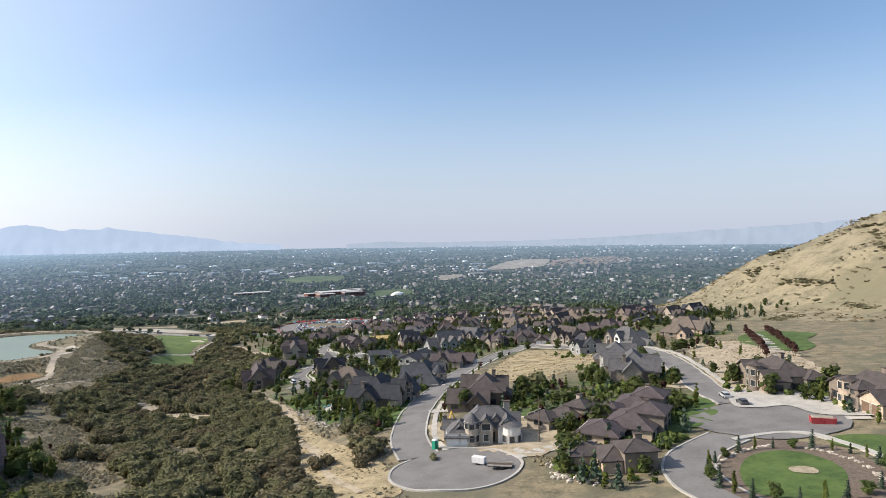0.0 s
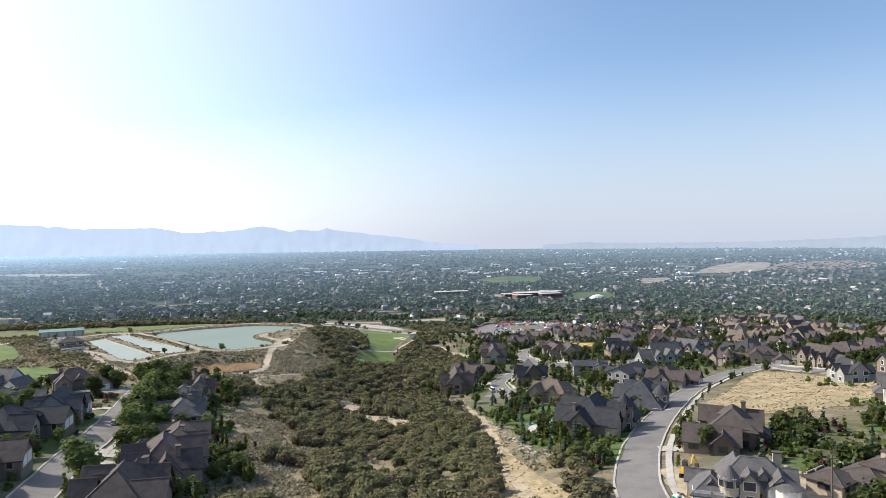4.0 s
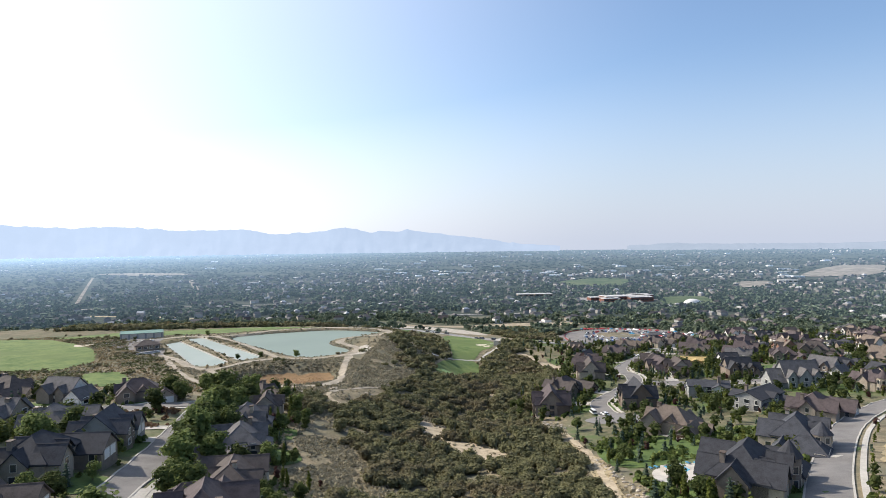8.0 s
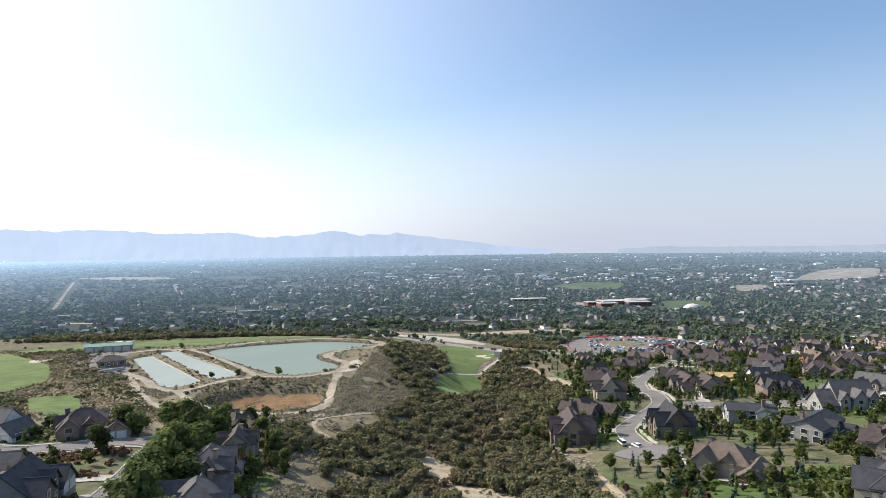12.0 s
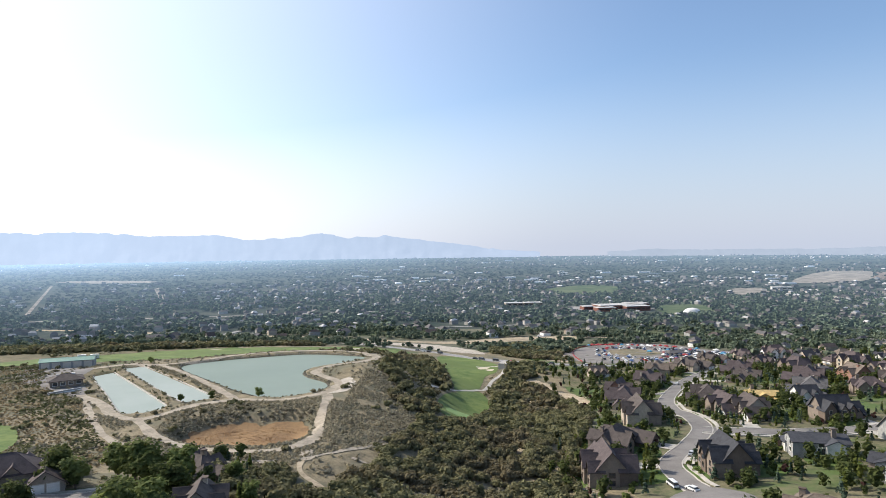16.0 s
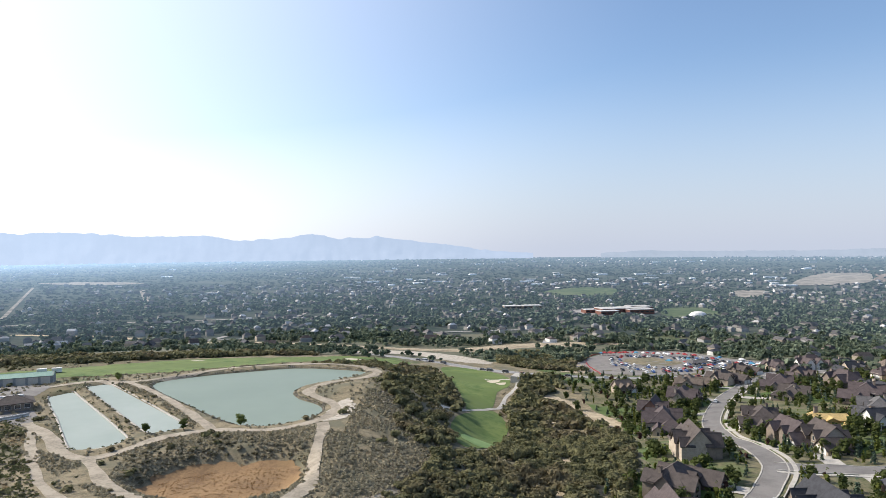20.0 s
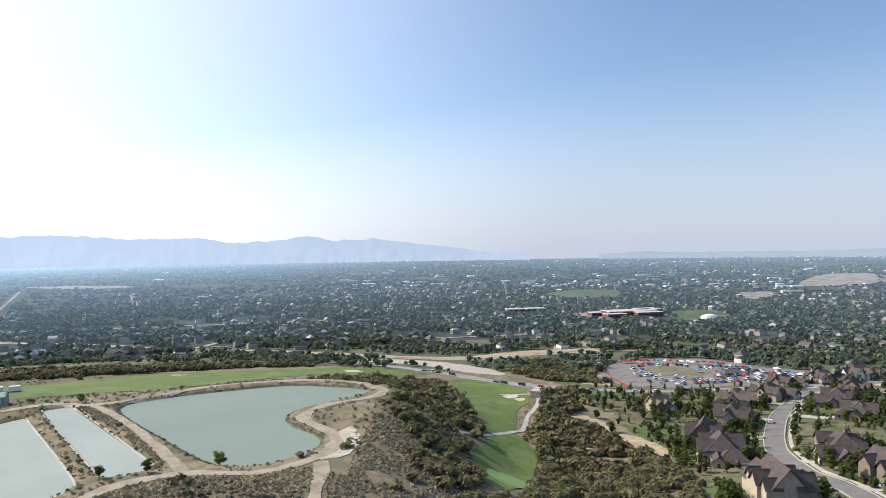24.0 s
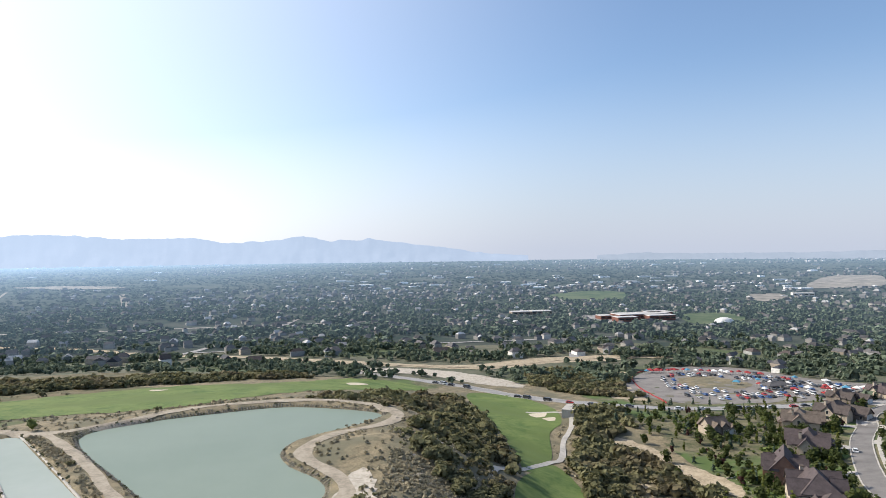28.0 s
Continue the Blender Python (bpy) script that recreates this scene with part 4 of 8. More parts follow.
def house_at(x, y, plan, roof, wall, second=None, rot=None, size=1.0, trim="white", garage="white", label="", drive=True, plain=False, group="houses of the hillside estate", flip=False):
    """One house with walls, roofs, windows, doors and chimney, turned to the nearest street."""
    blocks, gar, chim = PLANS[plan]
    size = size * 1.15
    if rot is None:
        i = np.argmin(np.hypot(STREET_PTS[:, 0] - x, STREET_PTS[:, 1] - y))
        dx, dy = STREET_PTS[i] - (x, y)
        rot = math.degrees(math.atan2(dy, dx)) + 90
    z = max(gz(x, y), gz(x + 5, y), gz(x - 5, y), gz(x, y + 5), gz(x, y - 5)) - 0.3
    top = new("house", None)
    top.empty_display_size = 1
    top.matrix_basis = pose(x, y, z, 0, 0, rot)
    tagged(top, label, "house", group)
    f = -1 if flip else 1
    rects = [(f * bx, by, bw, bd) for bx, by, bw, bd, *_ in blocks]
    for n, (bx, by, bw, bd, bh, form, pitch) in enumerate(blocks):
        bx, by, bw, bd, bh = f * bx * size, by * size, bw * size, bd * size, bh * (0.5 + size / 2) * 0.86
        rm, rise = roof_mesh(bw, bd, form, pitch, ROOFS[roof])
        wm = WALLS[second if second and n in (1, 3) else wall]
        part("wall", wall_mesh(bw, bd, bh, form, rise, wm), top, at=pose(bx, by, 0))
        part("roof", rm, top, "steep shingle roof" if pitch > 0.9 else "", pose(bx, by, bh + 0.02))
        for side in range(4):
            length = bw if side in (0, 2) else bd
            reach = bd / 2 if side in (0, 2) else bw / 2
            count = max(1, int(length / 3.3))
            if math.sin(radians(rot + side * 90 - 90)) > 0.5:          # the sides turned to the valley have none in sight
                continue
            for storey in range(1 if bh < 4.6 else 2):
                for i in range(count):
                    u = (i + 0.5) / count * length - length / 2
                    ang = side * 90
                    ca, sa = math.cos(radians(ang)), math.sin(radians(ang))
                    lx, ly = bx + u * ca + (reach + 0.02) * sa, by + u * sa - (reach + 0.02) * ca
                    if any(k != n and abs(lx - q[0] * size) < q[2] * size / 2 + 0.4 and abs(ly - q[1] * size) < q[3] * size / 2 + 0.4 for k, q in enumerate(rects)):
                        continue
                    if side == 0 and storey == 0 and abs(bx - f * gar[0] * size) < 0.1:
                        continue
                    if (i * 7 + side * 3 + n * 5 + int(abs(x) * 3)) % 5 == 0 or (plain and ((i + side) % 2 or side == 2)):
                        continue
                    fr, pn = WIN[trim][(i + side + storey + n) % 2 if length < 9 or storey else (i + n) % 3]
                    w = part("window", fr, top, at=pose(lx, ly, 0.8 + storey * 2.5, 0, 0, ang))
                    part("pane", pn, w)
    gx, gy_, nd = gar
    for i in range(nd):
        g = part("garage_door", GAR[garage][0], top, at=pose(f * gx * size + (i - (nd - 1) / 2) * 3.3, gy_ * size - 0.02, 0.35))
        part("door_frame", GAR[garage][1], g)
    d = part("door", DOOR, top, at=pose(f * blocks[1][0] * size + f * (blocks[1][2] * size / 2 + 1.2), blocks[0][1] * size - blocks[0][3] * size / 2 - 0.03, 0.3))
    part("door_handle", KNOB, d)
    ck = wall if wall in CHIM else (second if second in CHIM else "stone")
    cz = blocks[0][4] * (0.5 + size / 2) * 0.86 + 1.6
    c = part("chimney", CHIM[ck], top, at=pose(f * chim[0] * size, chim[1] * size, cz))
    part("chimney_cap", CAP, c)
    HOUSES.append((x, y, 11.5 * size, rot))
    if drive:
        a = top.matrix_basis @ Vector((f * gx * size, gy_ * size - 0.5, 0))
        i = np.argmin(np.hypot(STREET_PTS[:, 0] - a.x, STREET_PTS[:, 1] - a.y))
        b = STREET_PTS[i]
        if np.hypot(b[0] - a.x, b[1] - a.y) < 45:
            v = Vector((b[0] - a.x, b[1] - a.y)).normalized()
            b = b - np.array(v) * 4.2
            if np.hypot(b[0] - a.x, b[1] - a.y) > 3:
                line = spline([(a.x, a.y), ((a.x + b[0]) / 2, (a.y + b[1]) / 2), tuple(b)], 2.0)
                tagged(new("driveway", strip(line, -3.2, 3.2, 0.2, M["concrete"], "driveway", 2)), "pale concrete driveway to a garage", "driveway", kind="structure")
    return top


# near the first turning circle
house_at(84, 86, "manor", "grey", "stucco", "white", -28, 0.60, label="grey stone house under construction with a corner turret", drive=False, flip=True)
house_at(103, 122, "ell", "brown", "umber", "stone", None, 0.85, "dark_trim", "brown", label="dark brown timbered house with steep brown roofs")
house_at(80, 154, "manor", "charcoal", "stone", "stucco", None, 0.95, "trim", "brown", label="large stone house with a steep charcoal roof and turret")
house_at(116, 197, "manor", "slate", "stucco", "stone", None, 0.84, "trim", "cream", label="large cream house with steep dark slate roofs", flip=True)
house_at(150, 244, "ell", "plum", "taupe", "stone", None, 0.95, "trim", "white", label="taupe house with a brown roof and stone gables")
house_at(95, 238, "ell", "tan", "taupe", "stone", -40, 0.95, "trim", "brown", label="tan-roofed stucco house with a two-door garage")
house_at(65, 305, "tudor", "plum", "stone", "umber", None, 1.0, "dark_trim", "brown", label="stone house with steep plum-brown gables")
house_at(103, 298, "tudor", "charcoal", "umber", "stone", None, 0.95, "dark_trim", "brown", label="dark timbered house with steep black gables", flip=True)
house_at(138, 306, "modern", "slate", "grey", "white", None, 0.8, "white", label="low white house with a dark grey roof")
house_at(146, 276, "modern", "charcoal", "grey", "stone", None, 1.0, "white", "cream", label="modern grey house with a wide charcoal roof")
house_at(184, 314, "tudor", "grey", "grey", "white", None, 1.0, "white", label="grey gabled house with white trim and a three-car drive")
house_at(172, 348, "tudor", "charcoal", "stone", "umber", None, 0.8, "trim", "brown", label="dark stone house with steep gables")
house_at(146, 362, "gable", "brown", "stucco", "stone", None, 0.9, "trim", label="stucco house with a brown gabled roof")
house_at(77, 333, "ell", "brown", "stone", "umber", None, 0.95, "dark_trim", "brown", label="stone house with dark brown roofs")
house_at(98, 364, "tudor", "brown", "stucco", "stone", None, 0.9, "trim", "brown", label="cream and stone house with brown gables")
house_at(111, 422, "manor", "plum", "stucco", "stone", None, 0.85, "trim", label="long stucco house with plum-brown gables", flip=True)
house_at(147, 404, "ell", "brown", "stone", "stucco", None, 0.85, "trim", label="brown-roofed house behind young trees")
house_at(140, 373, "gable", "plum", "stone", None, None, 0.85, "trim", label="gabled stone house with a plum roof")
house_at(167, 391, "modern", "osb", "osb", None, -10, 0.66, "trim", drive=False, label="unfinished house clad in bare yellow sheathing boards")
house_at(200, 404, "ell", "grey", "stucco", "stone", None, 0.9, "trim", label="stucco house with a grey roof")
house_at(200, 465, "ranch", "brown", "stucco", "stone", None, 0.9, "trim", label="stucco house with a broad brown roof")
house_at(222, 440, "ell", "plum", "taupe", "stone", None, 0.9, "trim", label="taupe house with plum roofs")
house_at(122, 506, "gable", "tan", "stucco", "stone", 10, 0.7, "trim", label="small stone and stucco house with a tan roof", drive=False)
house_at(163, 508, "ell", "tan", "stucco", "stone", 60, 0.9, "trim", label="stucco house with tan roofs above a garden")
house_at(190, 520, "ell", "brown", "stucco", "stone", 30, 0.9, "trim", label="stucco house with a hipped brown roof")
house_at(143, 472, "manor", "plum", "stucco", "stone", None, 0.78, "trim", "brown", label="stucco house with clustered plum-brown gables")
house_at(116, 446, "tudor", "plum", "brick", "stucco", None, 0.85, "trim", "brown", label="house with reddish-brown steep roofs")
house_at(212, 338, "gable", "grey", "grey", "stone", None, 0.9, "white", label="grey gabled house with white trim")
house_at(222, 393, "ell", "plum", "stone", "stucco", None, 0.85, "trim", label="stone house with plum roofs")
house_at(250, 408, "manor", "brown", "stucco", "stone", None, 0.8, "trim", label="stucco house with brown gables")
house_at(184, 384, "gable", "charcoal", "white", None, None, 0.75, "white", label="white gabled house with a dark roof")
# second street and its circle
house_at(106, 84, "prairie", "brown", "stucco", "stone", 205, 0.6, "dark_trim", "brown", label="small low house with wide brown hipped eaves", drive=False)
house_at(111, 66, "prairie", "plum", "peach", "stone", 215, 0.85, "dark_trim", "brown", label="low prairie house with wide brown hipped roofs")
house_at(123, 78, "prairie", "plum", "stucco", "stone", 215, 0.8, "dark_trim", "brown", label="low prairie house with wide plum-brown hipped roofs", drive=False)
house_at(93, 50, "prairie", "brown", "peach", "stone", 160, 0.62, "dark_trim", "brown", label="low stucco garage house with wide hipped eaves", drive=False)
house_at(155, 115, "manor", "grey", "taupe", "stone", None, 0.85, "trim", "brown", label="taupe house with grey-brown roofs")
house_at(178, 150, "ell", "grey", "white", "stone", None, 0.9, "white", label="tall white house with grey gabled roofs", flip=True)
house_at(204, 202, "gable", "charcoal", "grey", None, None, 0.8, "white", label="dark grey-roofed house with a porch")
house_at(228, 200, "manor", "grey", "white", "stone", None, 0.8, "white", label="white house with grey gables")
house_at(172, 74, "villa", "brown", "taupe", "stone", None, 0.85, "dark_trim", "brown", label="tall taupe house with broad brown gables")
house_at(166, 42, "villa", "brown", "peach", "stone", None, 0.85, "dark_trim", "brown", label="large peach stucco house with plum roofs and arched porch")
house_at(272, 200, "manor", "tan", "peach", "stone", 200, 0.9, "trim", label="large peach house at the foot of the hill", drive=False)
house_at(206, 292, "ell", "plum", "taupe", "stone", None, 0.85, "trim", label="taupe house with plum roofs beside a dry field")
house_at(224, 284, "ell", "plum", "taupe", "stone", None, 0.8, "trim", label="taupe house with plum hipped roofs")
# west street
house_at(-31, 106, "manor", "brown", "stone", "stucco", None, 0.85, "trim", "cream", label="stone house with steep brown gables")
house_at(-31, 133, "manor", "plum", "taupe", "stone", None, 0.9, "trim", label="long taupe house with plum-brown roofs", flip=True)
house_at(-35, 162, "ranch", "brown", "stucco", "stone", None, 0.95, "trim", label="broad stucco house with a large brown roof")
house_at(-42, 192, "ell", "grey", "taupe", "stone", None, 0.9, "trim", label="taupe house with a grey roof and chimney")
house_at(-49, 222, "ell", "grey", "taupe", "stucco", None, 0.85, "trim", label="taupe house with grey gables", flip=True)
house_at(-48, 243, "gable", "brown", "stucco", None, None, 0.75, "trim", label="stucco house with a brown roof among shrubs")
house_at(-60, 276, "ranch", "brown", "taupe", None, None, 0.75, "trim", label="taupe house with a hipped brown roof")
house_at(-77, 188, "gable", "slate", "grey", "stone", None, 0.95, "white", label="house with a large dark blue-grey roof")
house_at(-100, 203, "ell", "grey", "taupe", None, None, 0.85, "white", label="taupe house with grey gables")
house_at(-76, 157, "ell", "charcoal", "taupe", "stone", None, 0.95, "trim", label="taupe house with charcoal roofs and a pergola")
house_at(-67, 118, "ell", "brown", "taupe", "stone", None, 0.9, "trim", label="taupe house with brown gables")
house_at(-103, 264, "ell", "plum", "stone", "taupe", None, 0.9, "trim", label="stone house with plum hipped roofs")
house_at(-130, 262, "gable", "grey", "white", "stone", None, 0.95, "white", label="pale gabled house with a grey roof")
house_at(-157, 270, "ell", "brown", "taupe", "stone", None, 0.9, "trim", label="taupe house with brown gables")
house_at(-176, 284, "ell", "charcoal", "taupe", None, None, 0.9, "trim", label="taupe house with charcoal roofs")
house_at(-122, 214, "gable", "grey", "taupe", None, None, 0.85, "white", label="taupe gabled house with grey shingles")


def turret_on(house, x, y, r, h, roof, wall, cone=1.5):
    """A round corner tower with its own cone roof and tall windows."""
    bm = bmesh.new()
    bmesh.ops.create_cone(bm, cap_ends=True, segments=14, radius1=r, radius2=r, depth=h + 4, matrix=Matrix.Translation((0, 0, h / 2 - 2)))
    part("turret", mesh_of("turret", bm, WALLS[wall]), house, "round corner tower", pose(x, y, 0))
    bm = bmesh.new()
    bmesh.ops.create_cone(bm, cap_ends=True, segments=14, radius1=r + 0.45, radius2=0.02, depth=r * cone, matrix=Matrix.Translation((0, 0, h + r * cone / 2)))
    part("turret_roof", mesh_of("turret_roof", bm, ROOFS[roof]), house, "pointed cone roof", pose(x, y, 0))
    for k in range(7):
        a = math.tau * k / 7
        for z in (0.9, 3.9) if h > 5 else (0.9,):
            fr, pn = WIN["trim"][0]
            w = part("window", fr, house, at=pose(x + math.sin(a) * r, y - math.cos(a) * r, z, 0, 0, math.degrees(a)))
            part("pane", pn, w)


by_spot = {(round(o.matrix_basis.translation.x), round(o.matrix_basis.translation.y)): o for o in bpy.data.objects if o.name.startswith("house")}
turret_on(by_spot[(84, 86)], -4.4, -5.4, 1.6, 5.2, "grey", "stucco")
turret_on(by_spot[(84, 86)], 4.8, -5.2, 2.2, 4.6, "grey", "white", 0.6)
turret_on(by_spot[(80, 154)], 5.5, -7.8, 2.4, 7.2, "charcoal", "stone")
turret_on(by_spot[(116, 197)], -4.6, -6.8, 2.6, 6.0, "slate", "stucco", 1.3)
turret_on(by_spot[(172, 74)], 3.6, -8.6, 2.0, 6.6, "brown", "stone", 0.5)
turret_on(by_spot[(166, 42)], -2.5, -7.4, 2.0, 6.0, "brown", "peach", 0.5)
turret_on(by_spot[(206, 292)], -5.0, -7.0, 2.3, 6.5, "plum", "taupe")

# the rest of the estate, filled in between its streets
fill = random.Random(77)
EXTRA = [(190, 500), (214, 528), (250, 545), (310, 548)], [(200, 330), (240, 336), (275, 352), (330, 372), (400, 380)], [(215, 269), (262, 286), (310, 300), (380, 310)], [(250, 545), (262, 500), (268, 450), (270, 400), (275, 352)], [(340, 545), (346, 490), (340, 430), (330, 372)]
for pts in EXTRA:
    road(pts, 7.6, M["asphalt"], AV, lift=0.21)
    line = spline(pts)
    STREETS.append(line)
    STREET_PTS = np.concatenate([STREET_PTS, line])
    for i in range(3, len(line) - 2, 8):
        t = line[i + 1] - line[i - 1]
        t = t / np.hypot(*t)
        for s in (-1, 1):
            x, y = line[i] + np.array((t[1], -t[0])) * s * fill.uniform(19, 22)
            if all(math.hypot(x - q[0], y - q[1]) > 23 for q in HOUSES) and np.hypot(STREET_PTS[:, 0] - x, STREET_PTS[:, 1] - y).min() > 14:
                roof = fill.choice(("brown", "plum", "grey", "tan", "charcoal", "plum"))
                wall = fill.choice(("stucco", "taupe", "stone", "stucco", "brick", "white"))
                house_at(float(x), float(y), fill.choice(("ell", "manor", "gable", "ranch", "tudor")), roof, wall, fill.choice(("stone", None)), None, fill.uniform(0.75, 0.9), "trim", fill.choice(("white", "cream", "brown")),
                         label="%s house with %s shingle roofs on an estate street" % ({"stucco": "cream stucco", "brick": "red brick"}.get(wall, wall), {"plum": "plum-brown"}.get(roof, roof)), plain=True, flip=fill.random() < 0.5)
# lawns round the houses
for i, (x, y, r, rot) in enumerate(HOUSES):
    if (x > 90 and y < 100) or y > 480 or i % 5 == 4:
        continue
    a0 = radians(rot + 90) + fill.uniform(-0.5, 0.5)
    cx_, cy_ = x + math.cos(a0) * r * 0.75, y + math.sin(a0) * r * 0.75
    drape("lawn", [(cx_ + r * 0.8 * fill.uniform(0.75, 1.15) * math.cos(a), cy_ + r * 0.8 * fill.uniform(0.75, 1.15) * math.sin(a)) for a in np.linspace(0, math.tau, 9)[:-1]], M["lawn"], 0.08 + 0.0006 * i,
          "watered green garden lawn beside a house", "lawn", 4.0)
    cx_, cy_ = x - math.cos(a0) * r * 0.85, y - math.sin(a0) * r * 0.85
    drape("lawn", [(cx_ + r * 0.62 * fill.uniform(0.75, 1.15) * math.cos(a), cy_ + r * 0.62 * fill.uniform(0.75, 1.15) * math.sin(a)) for a in np.linspace(0, math.tau, 9)[:-1]], M["lawn"], 0.082 + 0.0006 * i,
          "mown green front lawn between a house and its street", "lawn", 4.0)

# ---- plants ----
def leaf_cloud(rng, lobes, count, size, flatten=0.0):
    """Small leaf clumps (two-triangle quads) on and inside a set of lobes (x, y, z, rx, rz)."""
    V = []
    w = np.array([l[3] ** 2 * l[4] ** 0.5 for l in lobes]); w = w / w.sum()
    pick = rng.choice(len(lobes), count, p=w)
    for i in pick:
        x, y, z, rx, rz = lobes[i]
        d = rng.normal(size=3); d /= np.linalg.norm(d)
        if d[2] < -0.35:
            d[2] *= -0.6
        s = rng.uniform(0.72, 1.06)
        c = np.array((x + d[0] * rx * s, y + d[1] * rx * s, z + d[2] * rz * s))
        n = d + np.array((0, 0, 0.45)) + rng.normal(size=3) * 0.4
        n /= np.linalg.norm(n)
        a = np.cross(n, rng.normal(size=3)); a /= np.linalg.norm(a)
        b = np.cross(n, a)
        k = size * rng.uniform(0.6, 1.3)
        V += [c - a * k - b * k * 0.7, c + a * k - b * k * 0.8 + n * k * 0.25, c + a * k * 0.9 + b * k, c - a * k * 0.8 + b * k * 0.8 - n * k * 0.25]
    V = np.array(V)
    return V, np.arange(len(V)).reshape(-1, 4)


def core(lobes, shrink=0.8):
    """A rough dark body inside the leaves, so that little light shows through."""
    V, F = [], []
    for x, y, z, rx, rz in lobes:
        b = len(V)
        for j, (cz, cr) in enumerate(((-0.85, 0.45), (0.0, 1.0), (0.7, 0.68))):
            for i in range(5):
                a = i * math.tau / 5 + j * 0.6
                V.append((x + math.cos(a) * rx * shrink * cr, y + math.sin(a) * rx * shrink * cr, z + cz * rz * shrink))
        for j in range(2):
            for i in range(5):
                F.append((b + j * 5 + i, b + j * 5 + (i + 1) % 5, b + j * 5 + 5 + (i + 1) % 5, b + j * 5 + 5 + i))
        F.append((b + 10, b + 11, b + 12, b + 13))
    return np.array(V), np.array(F)


def joined(a, b):
    return np.concatenate([a[0], b[0]]), np.concatenate([a[1], b[1] + len(a[0])])


def scattered(name, templates, spots, mat, label, category, seed):
    """One mesh of many plants: templates set at spots (x, y, z, scale, height factor)."""
    rng = np.random.default_rng(seed)
    Vs, Fs, base = [], [], 0
    which = rng.integers(len(templates), size=len(spots))
    turn = rng.uniform(0, math.tau, len(spots))
    for k, (V, F) in enumerate(templates):
        sel = which == k
        if not sel.any():
            continue
        s, t = spots[sel], turn[sel]
        c, n = np.cos(t)[:, None], np.sin(t)[:, None]
        x = (V[None, :, 0] * c - V[None, :, 1] * n) * s[:, 3:4] + s[:, 0:1]
        y = (V[None, :, 0] * n + V[None, :, 1] * c) * s[:, 3:4] + s[:, 1:2]
        z = V[None, :, 2] * s[:, 3:4] * s[:, 4:5] + s[:, 2:3]
        Vs.append(np.stack([x, y, z], -1).reshape(-1, 3))
        off = (np.arange(len(s)) * len(V))[:, None, None] + base
        Fs.append((F[None] + off).reshape(-1, 4))
        base += len(s) * len(V)
    me = build_mesh(name, np.concatenate(Vs), np.concatenate(Fs), [mat])
    return tagged(new(name, me), label, category, kind="stuff")


NOVEG = []          # outlines with nothing growing


def keep_clear(xs, ys, roads=6.0, houses=0.72, bare=True):
    ok = np.ones(len(xs), bool)
    for line, w in CLEAR_LINES:
        for q in line[:: 1]:
            ok &= np.hypot(xs - q[0], ys - q[1]) > w + roads - 6.0
    for hx, hy, hr, _ in HOUSES:
        ok &= np.hypot(xs - hx, ys - hy) > hr * houses
    for n, (poly, m) in enumerate(CLEAR_POLYS):
        if not bare and 12 <= n <= 21:
            continue
        near = (xs > poly[:, 0].min() - 5) & (xs < poly[:, 0].max() + 5) & (ys > poly[:, 1].min() - 5) & (ys < poly[:, 1].max() + 5)
        if near.any():
            sd = np.full(len(xs), 99.0)
            sd[near] = inside_distance(xs[near], ys[near], poly)
            ok &= sd > m
    return ok


CLEAR_LINES = [(s, 6.2) for s in STREETS] + [(spline(RING), 2.5), (spline([(-139, 459), (-117, 434), (-93, 400), (-74, 371)]), 2.6), (spline(PARKWAY), 7.0),
               (spline([(-103, 342), (-93.7, 327.3), (-84.1, 316.1), (-73.2, 306.3), (-62.4, 301.2), (-50.1, 297.8), (-42.6, 299.4), (-36.6, 304.8), (-33.7, 313.5), (-33.3, 328), (-34.5, 342.3), (-34.5, 358), (-36, 374)]), 2.2),
               (spline([(-141, 380), (-124, 350), (-108, 324), (-90, 304), (-76, 293), (-65, 289), (-54, 286), (-40, 287)]), 1.2),
               (spline([(-33, 291), (-21.5, 306), (-9, 322), (0, 337)]), 1.0), (spline([(-33, 291), (-32, 280), (-26, 272), (-16, 263)]), 1.3), (spline([(15, 88), (16, 102), (18, 130), (20, 162), (19, 186)]), 1.5), (spline([(-19, 300), (-7, 296), (5, 298), (20, 293)]), 1.0),
               (spline([(66, 552), (64, 530), (53, 505), (46, 483), (38, 474), (22, 452), (12, 440)]), 2.4)]
